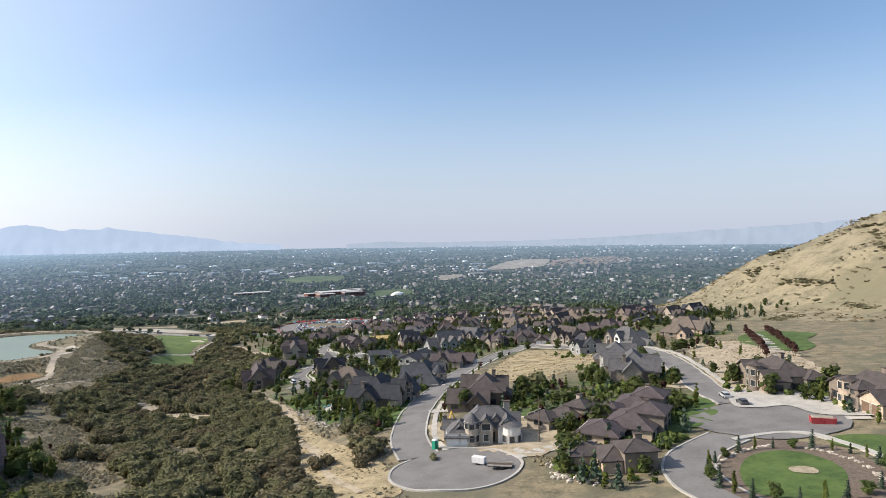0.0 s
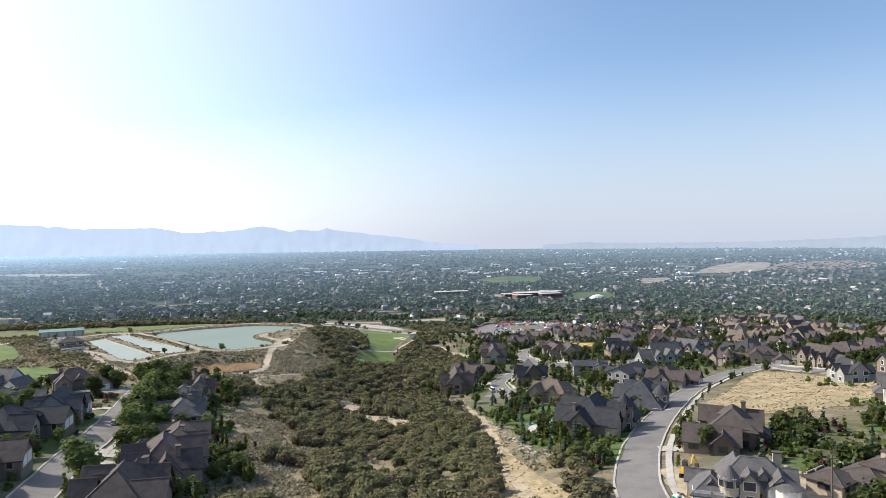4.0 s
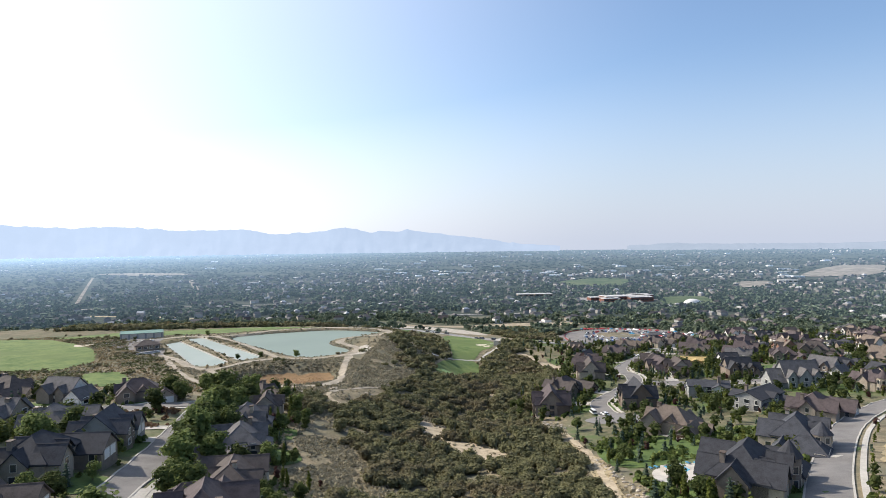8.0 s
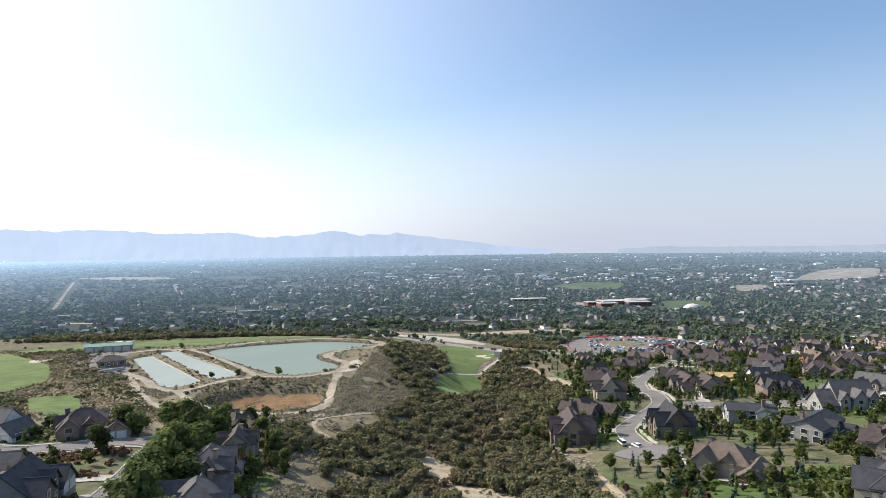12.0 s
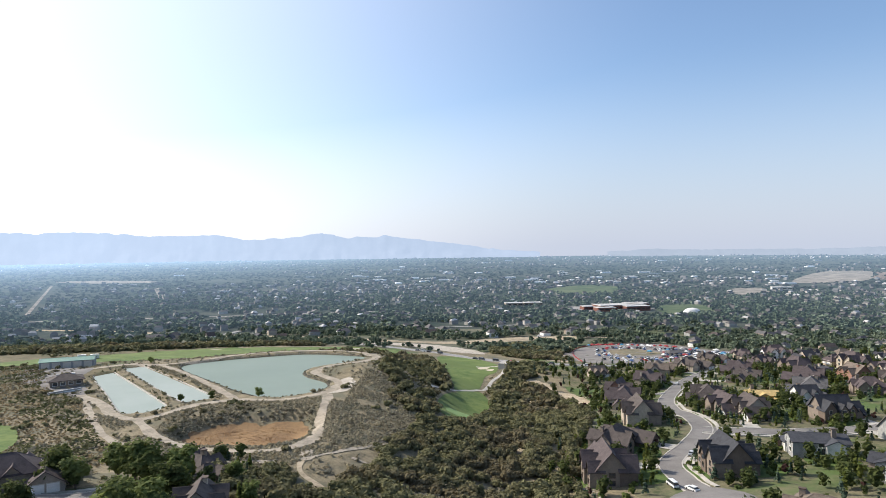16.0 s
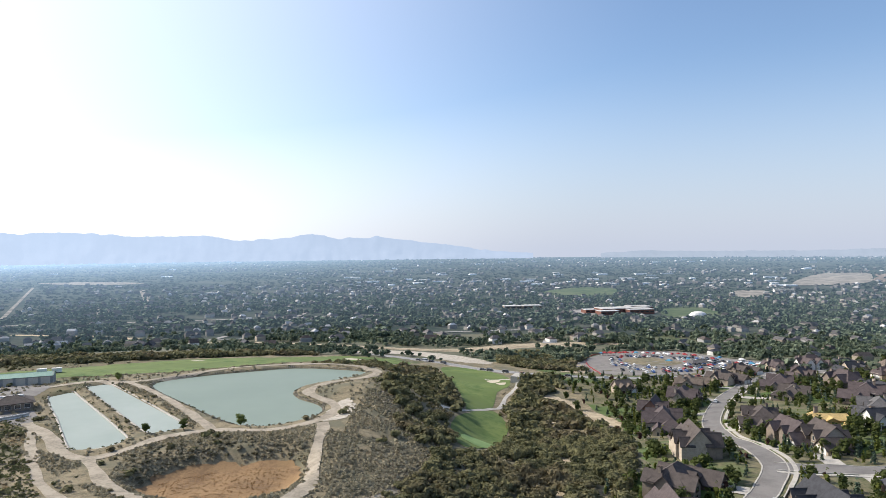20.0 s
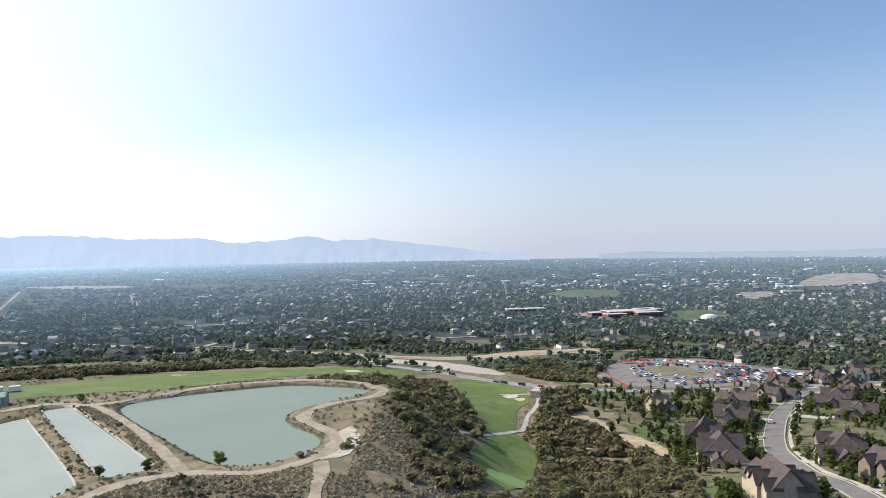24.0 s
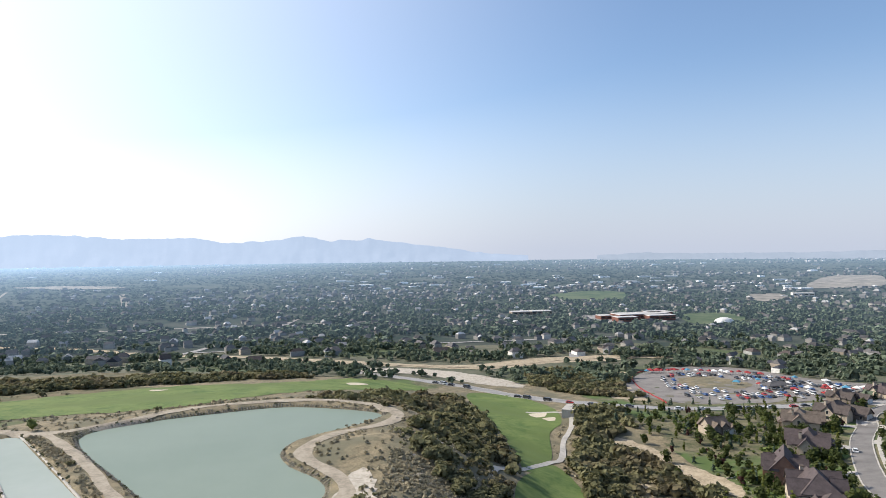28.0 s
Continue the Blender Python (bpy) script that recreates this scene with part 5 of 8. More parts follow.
CLEAR_POLYS = [(POND, 2.0), (BASIN_1, 1.5), (BASIN_2, 1.5), (PIT, 0.5), (np.array(disc(*CUL, 13.6)), 1.5), (np.array(disc(85, 272, 12)), 1.5), (np.array(disc(139, 53, 17)), 1.5),
               (np.array([(22, 602), (42, 612), (58, 592), (64, 566), (60, 534), (49.5, 515), (41, 480), (26, 454), (26, 480), (25, 530)]), 1.5),
               (np.array([(16, 426), (24, 448), (40, 473), (44, 449), (40.5, 430), (31, 402), (20, 380), (13.5, 382), (13, 405)]), 1.5),
               (np.array([(-230, 520), (-197, 540), (-175, 560), (-140, 582), (-88, 602), (-48, 645), (-20, 640), (0, 612), (-35, 583), (-77, 537), (-114, 506), (-154, 498), (-200, 485), (-260, 470)]), 1.5),
               (np.array([(-292, 467), (-257, 464), (-200, 411), (-174, 366), (-180, 339), (-205, 337), (-260, 360), (-330, 420)]), 1.5),
               (np.array([(-158, 327), (-145, 334), (-130, 313.5), (-128.6, 296), (-143.5, 304)]), 1.0),
               (np.array([(56, 240), (62, 207), (56, 165), (53, 140), (53, 116), (55, 100), (56, 84), (52, 66), (41, 72), (40, 100), (44, 118), (49, 150), (56, 200)]), -0.5),
               (np.array([(14, 240), (24, 240), (33, 230), (36, 216), (29, 212), (23, 219), (15, 230)]), 0.5), (np.array([(70, 506), (80, 506), (90, 486), (86, 478), (74, 495)]), 0.0), (np.array([(87, 472), (95, 468), (99, 445), (94, 436), (88, 452)]), 0.0), (np.array(disc(60, 420, 4)), 0), (np.array(disc(53, 376, 4.5)), 0), (np.array(disc(68, 452, 3.5)), 0), (np.array(disc(40, 340, 4)), 0), (np.array(disc(30, 262, 2)), 0), (np.array([(5, 271), (10, 272), (16, 264), (20, 262), (16, 255), (14, 244), (9, 246), (6, 258)]), 0.3),
               (np.array([(130, 640), (175, 715), (218, 748), (262, 730), (270, 650), (290, 590), (255, 566), (200, 572), (160, 576), (140, 590)]), 2.0),
               (np.array([(99, 33), (106, 40), (114.5, 42), (125, 42.5), (129.5, 34), (126, 22), (119, 13), (106, 8), (97, 14), (95.5, 24)]), 0.5), (np.array([(66, 168), (80, 168), (86, 184), (76, 190), (67, 184)]), 0.8),
               (np.array([(-45, 700), (0, 690), (30, 655), (62, 640), (60, 670), (20, 720), (-30, 735)]), 1.0)]


def sown(rng, poly, spacing, jitter=0.45):
    """Uneven rows of spots inside an outline."""
    poly = np.array(poly, float)
    x, y = np.meshgrid(np.arange(poly[:, 0].min(), poly[:, 0].max(), spacing), np.arange(poly[:, 1].min(), poly[:, 1].max(), spacing))
    x = x.ravel() + rng.uniform(-jitter, jitter, x.size) * spacing
    y = y.ravel() + rng.uniform(-jitter, jitter, y.size) * spacing
    k = inside_distance(x, y, poly) < 0
    return x[k], y[k]


def patchy(x, y, s, seed):
    return np.array([noise.noise(Vector((a / s, b / s, seed))) for a, b in zip(x, y)])


def spots_of(x, y, rng, lo, hi, flat_lo=0.8, flat_hi=1.2, sink=0.0):
    return np.c_[x, y, ground_z(x, y) - sink, rng.uniform(lo, hi, len(x)), rng.uniform(flat_lo, flat_hi, len(x))]


rng = np.random.default_rng(5)
# scrub oak: domes of several lobes, about 1 m in radius, scaled
OAKS, OAKS_MID, OAKS_FAR = [], [], []
for i in range(6):
    lobes = [(0, 0, 0.55, 0.75, 0.6)] + [(rng.uniform(-0.6, 0.6), rng.uniform(-0.6, 0.6), rng.uniform(0.3, 0.75), rng.uniform(0.35, 0.55), rng.uniform(0.35, 0.5)) for _ in range(4)]
    OAKS.append(joined(leaf_cloud(rng, lobes, 300, 0.076), core(lobes, 0.80)))
    OAKS_MID.append(joined(leaf_cloud(rng, lobes, 150, 0.108), core(lobes[:3], 0.82)))
    OAKS_FAR.append(joined(leaf_cloud(rng, lobes, 30, 0.25), core(lobes[:2], 0.82)))
OAK_AREAS = [
    [(-20, 70), (-14, 130), (-12, 170), (-22, 215), (-24, 262), (-15, 292), (-12, 318), (0, 338), (6, 362), (22, 372), (34, 400), (44, 430), (46, 470), (62, 515), (68, 552), (92, 552), (94, 520), (72, 505), (85, 470), (90, 440),
     (90, 410), (82, 380), (72, 352), (60, 325), (52, 285), (56, 240), (55, 200), (49, 150), (43, 118), (38, 90), (40, 60), (10, 40)],
    [(-20, 498), (-21, 450), (-13, 418), (-9, 385), (-12, 358), (2, 352), (8, 372), (12, 378), (12, 420), (24, 455), (24, 530), (14, 590), (-30, 556), (-60, 520), (-45, 508)],
    [(70, 640), (100, 608), (132, 605), (150, 680), (125, 735), (80, 710)],
    [(-80, 280), (-30, 276), (-22, 258), (-34, 250), (-62, 262)],
    [(-300, 540), (-220, 560), (-130, 600), (-70, 640), (-80, 655), (-180, 620), (-300, 590)],
]
ox, oy = zip(*[sown(rng, a, 3.45) for a in OAK_AREAS])
ox, oy = np.concatenate(ox), np.concatenate(oy)
# open sagebrush between the thickets
GLADES = [np.array(p, float) for p in ([(-36, 246), (-26, 238), (-14, 212), (-4, 197), (-10, 188), (-22, 195), (-32, 218)], [(-30, 186), (-22, 188), (-8, 185), (2, 176), (0, 167), (-12, 164), (-28, 168)],
                                       [(-24, 158), (-14, 156), (-3, 150), (5, 120), (8, 100), (0, 100), (-8, 122), (-20, 142)], [(0, 268), (5, 274), (12, 272), (8, 284), (-4, 284)])]
ok = keep_clear(ox, oy) & (patchy(ox, oy, 13, 2.5) > -0.44)
for g in GLADES:
    ok &= inside_distance(ox, oy, g) > 0.8
berm = (ox < 14) & (oy > 345) & (oy < 505)
ok &= ~berm | (patchy(ox, oy, 12, 4.4) + (ox + 8) / 60 > 0.05)
spots = spots_of(ox[ok], oy[ok], rng, 1.5, 3.6, 0.8, 1.3, 0.2)
spots[:, 3] *= 1 + 0.25 * patchy(spots[:, 0], spots[:, 1], 16, 7.2)
front = (spots[:, 1] < 215) & (np.abs(spots[:, 0]) < 90)
middle = ~front & (spots[:, 1] < 420) & (np.abs(spots[:, 0]) < 90)
scattered("scrub_oaks", OAKS, spots[front], M["oak"], "dense dark olive scrub oak thicket filling the gully", "shrubs", 11)
scattered("middle_scrub_oaks", OAKS_MID, spots[middle], M["oak"], "rounded olive scrub oak thicket beyond the gully", "shrubs", 28)
scattered("farther_scrub_oaks", OAKS_FAR, spots[~front & ~middle], M["oak"], "olive scrub oak thicket round the golf fairways", "shrubs", 18)
big = np.array([(43, 94, 2.6), (46, 95.5, 2.2), (54, 91, 3.4), (57, 94, 3.6), (58, 98, 3.2), (56, 104, 2.8), (60, 107, 3.0), (61, 114, 3.2), (59, 121, 2.6), (64, 119, 3.0), (65, 127, 2.6), (62, 131, 2.4), (66, 80, 1.4), (52, 87, 2.4), (130, 135, 4.2), (133, 138, 3.4), (127, 137, 3.0)])
scattered("dark_slope_oaks", OAKS, np.c_[big[:, 0], big[:, 1], ground_z(big[:, 0], big[:, 1]) - 0.2, big[:, 2], np.full(len(big), 1.1)], M["oak"], "large dark scrub oaks on a golden slope beside a street", "shrubs", 19)
nb = sown(rng, [(-92, 338), (-82, 328), (-74, 341), (-54, 346), (-40, 344), (-37, 352), (-50, 360), (-84, 357)], 3.0)
ok = keep_clear(*nb)
scattered("bank_bushes", OAKS_FAR, spots_of(nb[0][ok], nb[1][ok], rng, 0.5, 1.1, 0.6, 1.0, 0.1), foliage(material("grey_brush_leaves", (0.075, 0.07, 0.042), (0.20, 0.18, 0.115), 0.9, 5, 3, island=0.35, spec=0.1)), "grey-brown brush on the bank above a dry basin", "shrubs", 20)
# single bushes over the dry ground
bx, by = rng.uniform(-360, 62, 3000), rng.uniform(60, 600, 3000)
rx_, ry_ = sown(rng, [(-22, 425), (-2, 405), (8, 420), (6, 470), (-10, 500), (-45, 512), (-30, 488), (-14, 470), (-18, 448)], 4.2)
bx[:len(rx_)], by[:len(rx_)] = rx_, ry_
ok = keep_clear(bx, by) & ((patchy(bx, by, 30, 8.5) > 0.22) | (np.arange(len(bx)) < len(rx_))) & (by > 262 - 1.2 * (bx + 40).clip(-200, 0) * 0)
bx, by = bx[ok], by[ok]
scattered("dry_slope_bushes", OAKS_FAR, spots_of(bx, by, rng, 0.6, 2.0, 0.7, 1.1, 0.1), M["oak"], "scattered dark bushes on dry grass", "shrubs", 12)
# brush in long patches that follow the hill's contours
hx, hy = [], []
for i in range(105):
    cx_, cy_ = rng.uniform(340, 720), rng.uniform(40, 540)
    e = 6.0
    g = np.array((gz(cx_ + e, cy_) - gz(cx_ - e, cy_), gz(cx_, cy_ + e) - gz(cx_, cy_ - e)))
    g = g / (np.hypot(*g) + 1e-6)
    n, length = rng.integers(8, 40), rng.uniform(10, 40)
    u, v = rng.normal(0, length * 0.5, n), rng.normal(0, rng.uniform(1.5, 4.5), n)
    hx.append(cx_ - g[1] * u + g[0] * v); hy.append(cy_ + g[0] * u + g[1] * v)
hx, hy = np.concatenate(hx), np.concatenate(hy)
ok = np.hypot(hx - 750, (hy - 180) * 0.9) < 405
hs = spots_of(hx[ok], hy[ok], rng, 1.6, 3.6, 0.3, 0.55, 0.4)
hgx, hgy = rng.uniform(330, 720, 5000), rng.uniform(40, 560, 5000)
okg = (np.hypot(hgx - 750, (hgy - 180) * 0.9) < 402) & (patchy(hgx, hgy, 60, 9.1) > -0.1)
M["straw"] = foliage(material("straw_grass", (0.20, 0.165, 0.10), (0.36, 0.30, 0.19), 0.95, 8, 2, island=0.2, spec=0.1), 0.35)
HILL = [joined(leaf_cloud(rng, [(0, 0, 0.5, 0.8, 0.5), (0.5, 0.2, 0.45, 0.5, 0.4)], 12, 0.36), core([(0, 0, 0.5, 0.8, 0.5)], 0.8)) for _ in range(4)]
scattered("hill_brush", HILL, hs, foliage(material("hill_brush_leaves", (0.095, 0.09, 0.048), (0.19, 0.172, 0.10), 0.9, 12, 1.5, island=0.35, spec=0.1)), "dark brush patches on a golden grass hill", "shrubs", 13)
# tufts of straw grass over the hill, the near slopes and the open lots
SAGE = [leaf_cloud(rng, [(0, 0, 0.32, 0.5, 0.36), (0.3, 0.2, 0.28, 0.35, 0.28)], 9, 0.28) for _ in range(4)]
scattered("hill_grass", SAGE, spots_of(hgx[okg], hgy[okg], rng, 1.2, 3.0, 0.35, 0.7), M["straw"], "tufts of straw-coloured grass on a hill", "grass", 21)
lots = [sown(rng, a, s) for a, s in (([(56, 240), (62, 207), (58, 165), (56, 140), (58, 116), (60, 100), (62, 84), (52, 60), (38, 66), (39, 100), (42, 118), (43, 150), (49, 200)], 1.25), ([(118, 162), (138, 146), (170, 150), (200, 165), (214, 200), (212, 258), (196, 256), (156, 214)], 1.5),
        ([(150, 108), (172, 98), (200, 130), (230, 165), (255, 160), (225, 110), (190, 70), (165, 66)], 1.8), ([(205, 205), (212, 160), (262, 175), (300, 215), (262, 240), (225, 250)], 2.0), ([(80, 60), (90, 50), (98, 62), (92, 66), (84, 70)], 0.9))]
lx, ly = np.concatenate([q[0] for q in lots]), np.concatenate([q[1] for q in lots])
ok = keep_clear(lx, ly, bare=False) & (patchy(lx, ly, 7, 3.7) > -0.25)
scattered("straw_tufts", SAGE, spots_of(lx[ok], ly[ok], rng, 0.3, 0.75, 0.4, 0.9), M["straw"], "straw-coloured dry grass tufts on open slopes", "grass", 22)
# sagebrush
sx, sy = rng.uniform(-225, 70, 14000), rng.uniform(-20, 560, 14000)
ok = keep_clear(sx, sy, bare=False) & (patchy(sx, sy, 22, 1.5) > -0.12) & (sx < 62) & (inside_distance(sx, sy, CLEAR_POLYS[12][0]) > 0.5) & ~((sx < -40) & (sy < 262) & (sy > 60))
scattered("sagebrush", SAGE, spots_of(sx[ok], sy[ok], rng, 0.6, 1.5, 0.7, 1.1), M["sage"], "grey-green sagebrush and weeds over dry soil", "shrubs", 14)
sx, sy = zip(*[sown(rng, a, 1.15) for a in (*[[tuple(q) for q in g] for g in GLADES], [(-32, 70), (-27, 140), (-26, 200), (-36, 262), (-20, 264), (-12, 200), (-8, 150), (-10, 70)],
    [(-130, 352), (-108, 330), (-90, 316), (-78, 300), (-80, 285), (-60, 278), (-36, 284), (-27, 300), (-26, 360), (-40, 370), (-80, 366), (-100, 345)],
    [(-28, 300), (-10, 318), (4, 345), (10, 378), (0, 410), (-22, 420), (-27, 380)],
    [(-30, 95), (-10, 80), (-8, 120), (-4, 165), (-14, 195), (-24, 200), (-26, 150)], [(-150, 455), (-110, 400), (-85, 375), (-78, 378), (-130, 460)])])
sx, sy = np.concatenate(sx), np.concatenate(sy)
ok = keep_clear(sx, sy) & (patchy(sx, sy, 14, 5.5) > -0.28)
scattered("sagebrush_thicket", SAGE, spots_of(sx[ok], sy[ok], rng, 0.5, 1.15, 0.6, 1.1), M["sage"], "close grey-green sagebrush on sandy slopes", "shrubs", 16)
# weeds, straw and low bushes over the rough ground between the golf course and the basins
ROUGH = [(-300, 470), (-300, 360), (-205, 330), (-150, 296), (-92, 280), (-84, 290), (-104, 316), (-126, 348), (-144, 382), (-172, 402), (-190, 440), (-230, 500)]
qx, qy = sown(rng, ROUGH, 1.8)
kind_of = patchy(qx, qy, 19, 6.3)
ok = keep_clear(qx, qy)
scattered("rough_straw", SAGE, spots_of(qx[ok & (kind_of > -0.14)], qy[ok & (kind_of > -0.14)], rng, 0.6, 1.3, 0.4, 0.8), foliage(material("tawny_grass", (0.185, 0.142, 0.080), (0.33, 0.258, 0.15), 0.95, 9, 0.6, island=0.12, spec=0.1), 0.35), "tawny dry grass beside a golf course", "grass", 24)
scattered("rough_weeds", SAGE, spots_of(qx[ok & (kind_of <= -0.14)], qy[ok & (kind_of <= -0.14)], rng, 0.7, 1.5, 0.5, 0.9), foliage(material("olive_weed_leaves", (0.075, 0.085, 0.036), (0.165, 0.165, 0.08), 0.95, 7, 0.8, island=0.2, spec=0.1), 0.3), "olive weeds beside a golf course", "weeds", 25)
qx, qy = sown(rng, ROUGH, 4.4)
ok = keep_clear(qx, qy) & (patchy(qx, qy, 15, 1.9) > 0.12)
scattered("rough_bushes", OAKS_FAR, spots_of(qx[ok], qy[ok], rng, 0.7, 1.8, 0.6, 1.0, 0.1), M["oak"], "low dark bushes on rough grass beside a golf course", "shrubs", 26)
px_, py_ = sown(rng, [tuple(q) for q in PIT[::3]], 0.7)
scattered("rust_grass", SAGE, spots_of(px_, py_, rng, 0.25, 0.6, 0.4, 0.8), foliage(material("rust_grass_blades", (0.23, 0.14, 0.068), (0.37, 0.235, 0.12), 0.95, 5, 2, island=0.18), 0.5), "tufts of rust-brown dry grass in a hollow", "grass", 17)
# reeds and weeds on the pond's banks
wx, wy = [], []
for poly in (POND, BASIN_1, BASIN_2):
    o = spline(list(poly), 1.2, True)
    wx.append(o[:, 0] + rng.normal(0, 0.8, len(o))); wy.append(o[:, 1] + rng.normal(0, 0.8, len(o)))
wx, wy = np.concatenate(wx), np.concatenate(wy)
sd = np.minimum(np.minimum(inside_distance(wx, wy, POND), inside_distance(wx, wy, BASIN_1)), inside_distance(wx, wy, BASIN_2))
ok = (sd > 0.5) & (rng.uniform(size=len(wx)) < 0.95)
scattered("bank_weeds", SAGE, spots_of(wx[ok], wy[ok], rng, 0.5, 1.1, 0.6, 1.0), material("bank_weed_leaves", (0.05, 0.065, 0.025), (0.15, 0.14, 0.07), 0.95, 4, 1, island=0.3), "low weeds along stony water banks", "weeds", 15)


# ---- trees near by: each a trunk with limbs and a crown ----
def trunk_mesh(h, r, limbs, rng):
    bm = bmesh.new()
    def limb(a, b, r0, r1):
        a, b = Vector(a), Vector(b)
        q = (b - a).to_track_quat("Z", "Y").to_matrix()
        ring = []
        for p, rr in ((a, r0), ((a + b) / 2 + Vector((0.05, 0.04, 0)), (r0 + r1) / 2), (b, r1)):
            ring.append([bm.verts.new(p + q @ Vector((math.cos(k * math.tau / 6) * rr, math.sin(k * math.tau / 6) * rr, 0))) for k in range(6)])
        for s in range(2):
            for k in range(6):
                bm.faces.new((ring[s][k], ring[s][(k + 1) % 6], ring[s + 1][(k + 1) % 6], ring[s + 1][k]))
    limb((0, 0, -0.4), (0, 0, h), r, r * 0.5)
    for i in range(limbs):
        a = i * 2.4
        z = h * (0.5 + 0.4 * i / max(1, limbs))
        limb((0, 0, z), (math.cos(a) * h * 0.35, math.sin(a) * h * 0.35, z + h * 0.35), r * 0.45, r * 0.15)
    return mesh_of("trunk", bm, M["bark"])


def tree_kind(kind, i):
    rng = np.random.default_rng(100 + i)
    if kind == "tree":
        h = 2.6
        lobes = [(0, 0, 4.2, 2.0, 2.4), (0.2, 0.1, 2.0, 1.7, 1.3)] + [(math.cos(a) * rng.uniform(0.9, 1.7), math.sin(a) * rng.uniform(0.9, 1.7), rng.uniform(1.8, 5.8), rng.uniform(1.0, 1.7), rng.uniform(1.0, 1.5)) for a in np.linspace(0, 6, 8)]
        V, F = joined(leaf_cloud(rng, lobes, 680, 0.205), core(lobes, 0.72))
        mat = M["tree"]
    elif kind == "poplar":
        h = 3.0
        lobes = [(rng.uniform(-0.2, 0.2), rng.uniform(-0.2, 0.2), z, max(0.35, 1.05 - abs(z - 3.6) * 0.17), 1.1) for z in np.linspace(1.3, 7.2, 7)]
        V, F = joined(leaf_cloud(rng, lobes, 260, 0.23), core(lobes, 0.65))
        mat = M["poplar"]
    elif kind == "maple":
        h = 2.0
        lobes = [(rng.uniform(-0.5, 0.5), rng.uniform(-0.5, 0.5), z, 0.9, 0.9) for z in (2.2, 2.8, 3.4, 4.0)]
        V, F = joined(leaf_cloud(rng, lobes, 200, 0.22), core(lobes, 0.65))
        mat = M["maple"]
    else:
        h = 5.0
        parts = []
        for k in range(9):
            z = 0.8 + k * 0.72
            r = 1.75 * (1 - k / 9.5)
            for j in range(22 if k < 6 else 12):
                a = rng.uniform(0, math.tau)
                d = np.array((math.cos(a), math.sin(a), -0.35))
                c = d * r * rng.uniform(0.35, 1.0) + (0, 0, z + 0.25)
                side = np.array((-math.sin(a), math.cos(a), 0)) * 0.3 * rng.uniform(0.6, 1.2)
                up = d * 0.42
                parts += [c - side - up, c + side - up, c + side * 0.5 + up, c - side * 0.5 + up + (0, 0, 0.1)]
        V = np.array(parts); F = np.arange(len(V)).reshape(-1, 4)
        cv, cf = core([(0, 0, 2.0, 1.2, 1.6), (0, 0, 4.0, 0.8, 1.6), (0, 0, 6.0, 0.4, 1.2)], 0.75)
        V, F = joined((V, F), (cv, cf))
        mat = M["conifer"]
    t = new("tree", None)
    part("trunk", trunk_mesh(h, 0.17 if kind != "tree" else 0.24, 5 if kind != "conifer" else 0, rng), t)
    part("crown", build_mesh("crown", V, F, [mat]), t)
    words = {"tree": "leafy green garden tree with a rounded crown", "poplar": "slim upright tree with yellow-green leaves", "maple": "small tree with dark red leaves", "conifer": "dark pointed conifer in a garden"}[kind]
    tagged(t, words, "tree", "garden trees of the estate")
    return t


KINDS = {k: [tree_kind(k, i + 10 * n) for i in range(3)] for n, k in enumerate(("tree", "poplar", "maple", "conifer"))}
used = set()


def tree_at(kind, x, y, s):
    src = KINDS[kind][int(abs(x * 13 + y * 7)) % 3]
    m = pose(x, y, gz(x, y) - 0.1, 0, 0, (x * 37 + y * 91) % 360)
    if src.name not in used:
        used.add(src.name)
        src.matrix_basis = m
        src.scale = (s, s, s)
        return src
    ob = copy_thing(src, m)
    ob.scale = (s, s, s * (0.9 + ((x * 7 + y * 3) % 10) / 40))
    return ob


tr = random.Random(21)
tx, ty, tk, tsz = [], [], [], []
for hx_, hy_, hr, rot in HOUSES:
    for i in range(tr.randint(20, 27)):
        a = tr.uniform(0, math.tau)
        d = hr * tr.uniform(0.9, 1.7)
        tx.append(hx_ + d * math.cos(a)); ty.append(hy_ + d * math.sin(a))
        k = tr.choices(("tree", "poplar", "maple", "conifer"), (5, 3, 0.7, 3))[0]
        tk.append(k); tsz.append(tr.uniform(0.45, 1.0) * (1.05 if k == "tree" else 0.9))
# tall trees along the west street
for x, y, s in ((-58, 214, 1.4), (-60, 226, 1.3), (-55, 205, 1.2), (-64, 240, 1.1), (-67, 262, 1.3), (-72, 266, 1.2), (-85, 262, 1.0), (-92, 266, 1.1), (-59, 262, 1.2), (-60, 196, 1.2), (-62, 180, 1.1), (-57, 150, 1.0),
                (-58, 128, 1.1), (-40, 150, 1.0), (-44, 176, 1.0), (-84, 172, 1.1), (-92, 180, 1.0), (-82, 146, 1.0), (-90, 196, 0.9), (-110, 190, 1.0), (-44, 122, 1.1), (-120, 240, 0.8), (-60, 116, 1.0), (-54, 186, 1.2), (-56, 234, 1.3), (-53, 246, 1.1), (-58, 252, 1.2), (-52, 168, 1.1), (-66, 274, 1.2), (-78, 270, 1.1), (-50, 208, 1.1), (-88, 150, 1.1), (-96, 166, 1.2), (-70, 205, 1.0), (-86, 240, 0.9)):
    tx.append(x); ty.append(y); tk.append("tree"); tsz.append(s * 1.4)
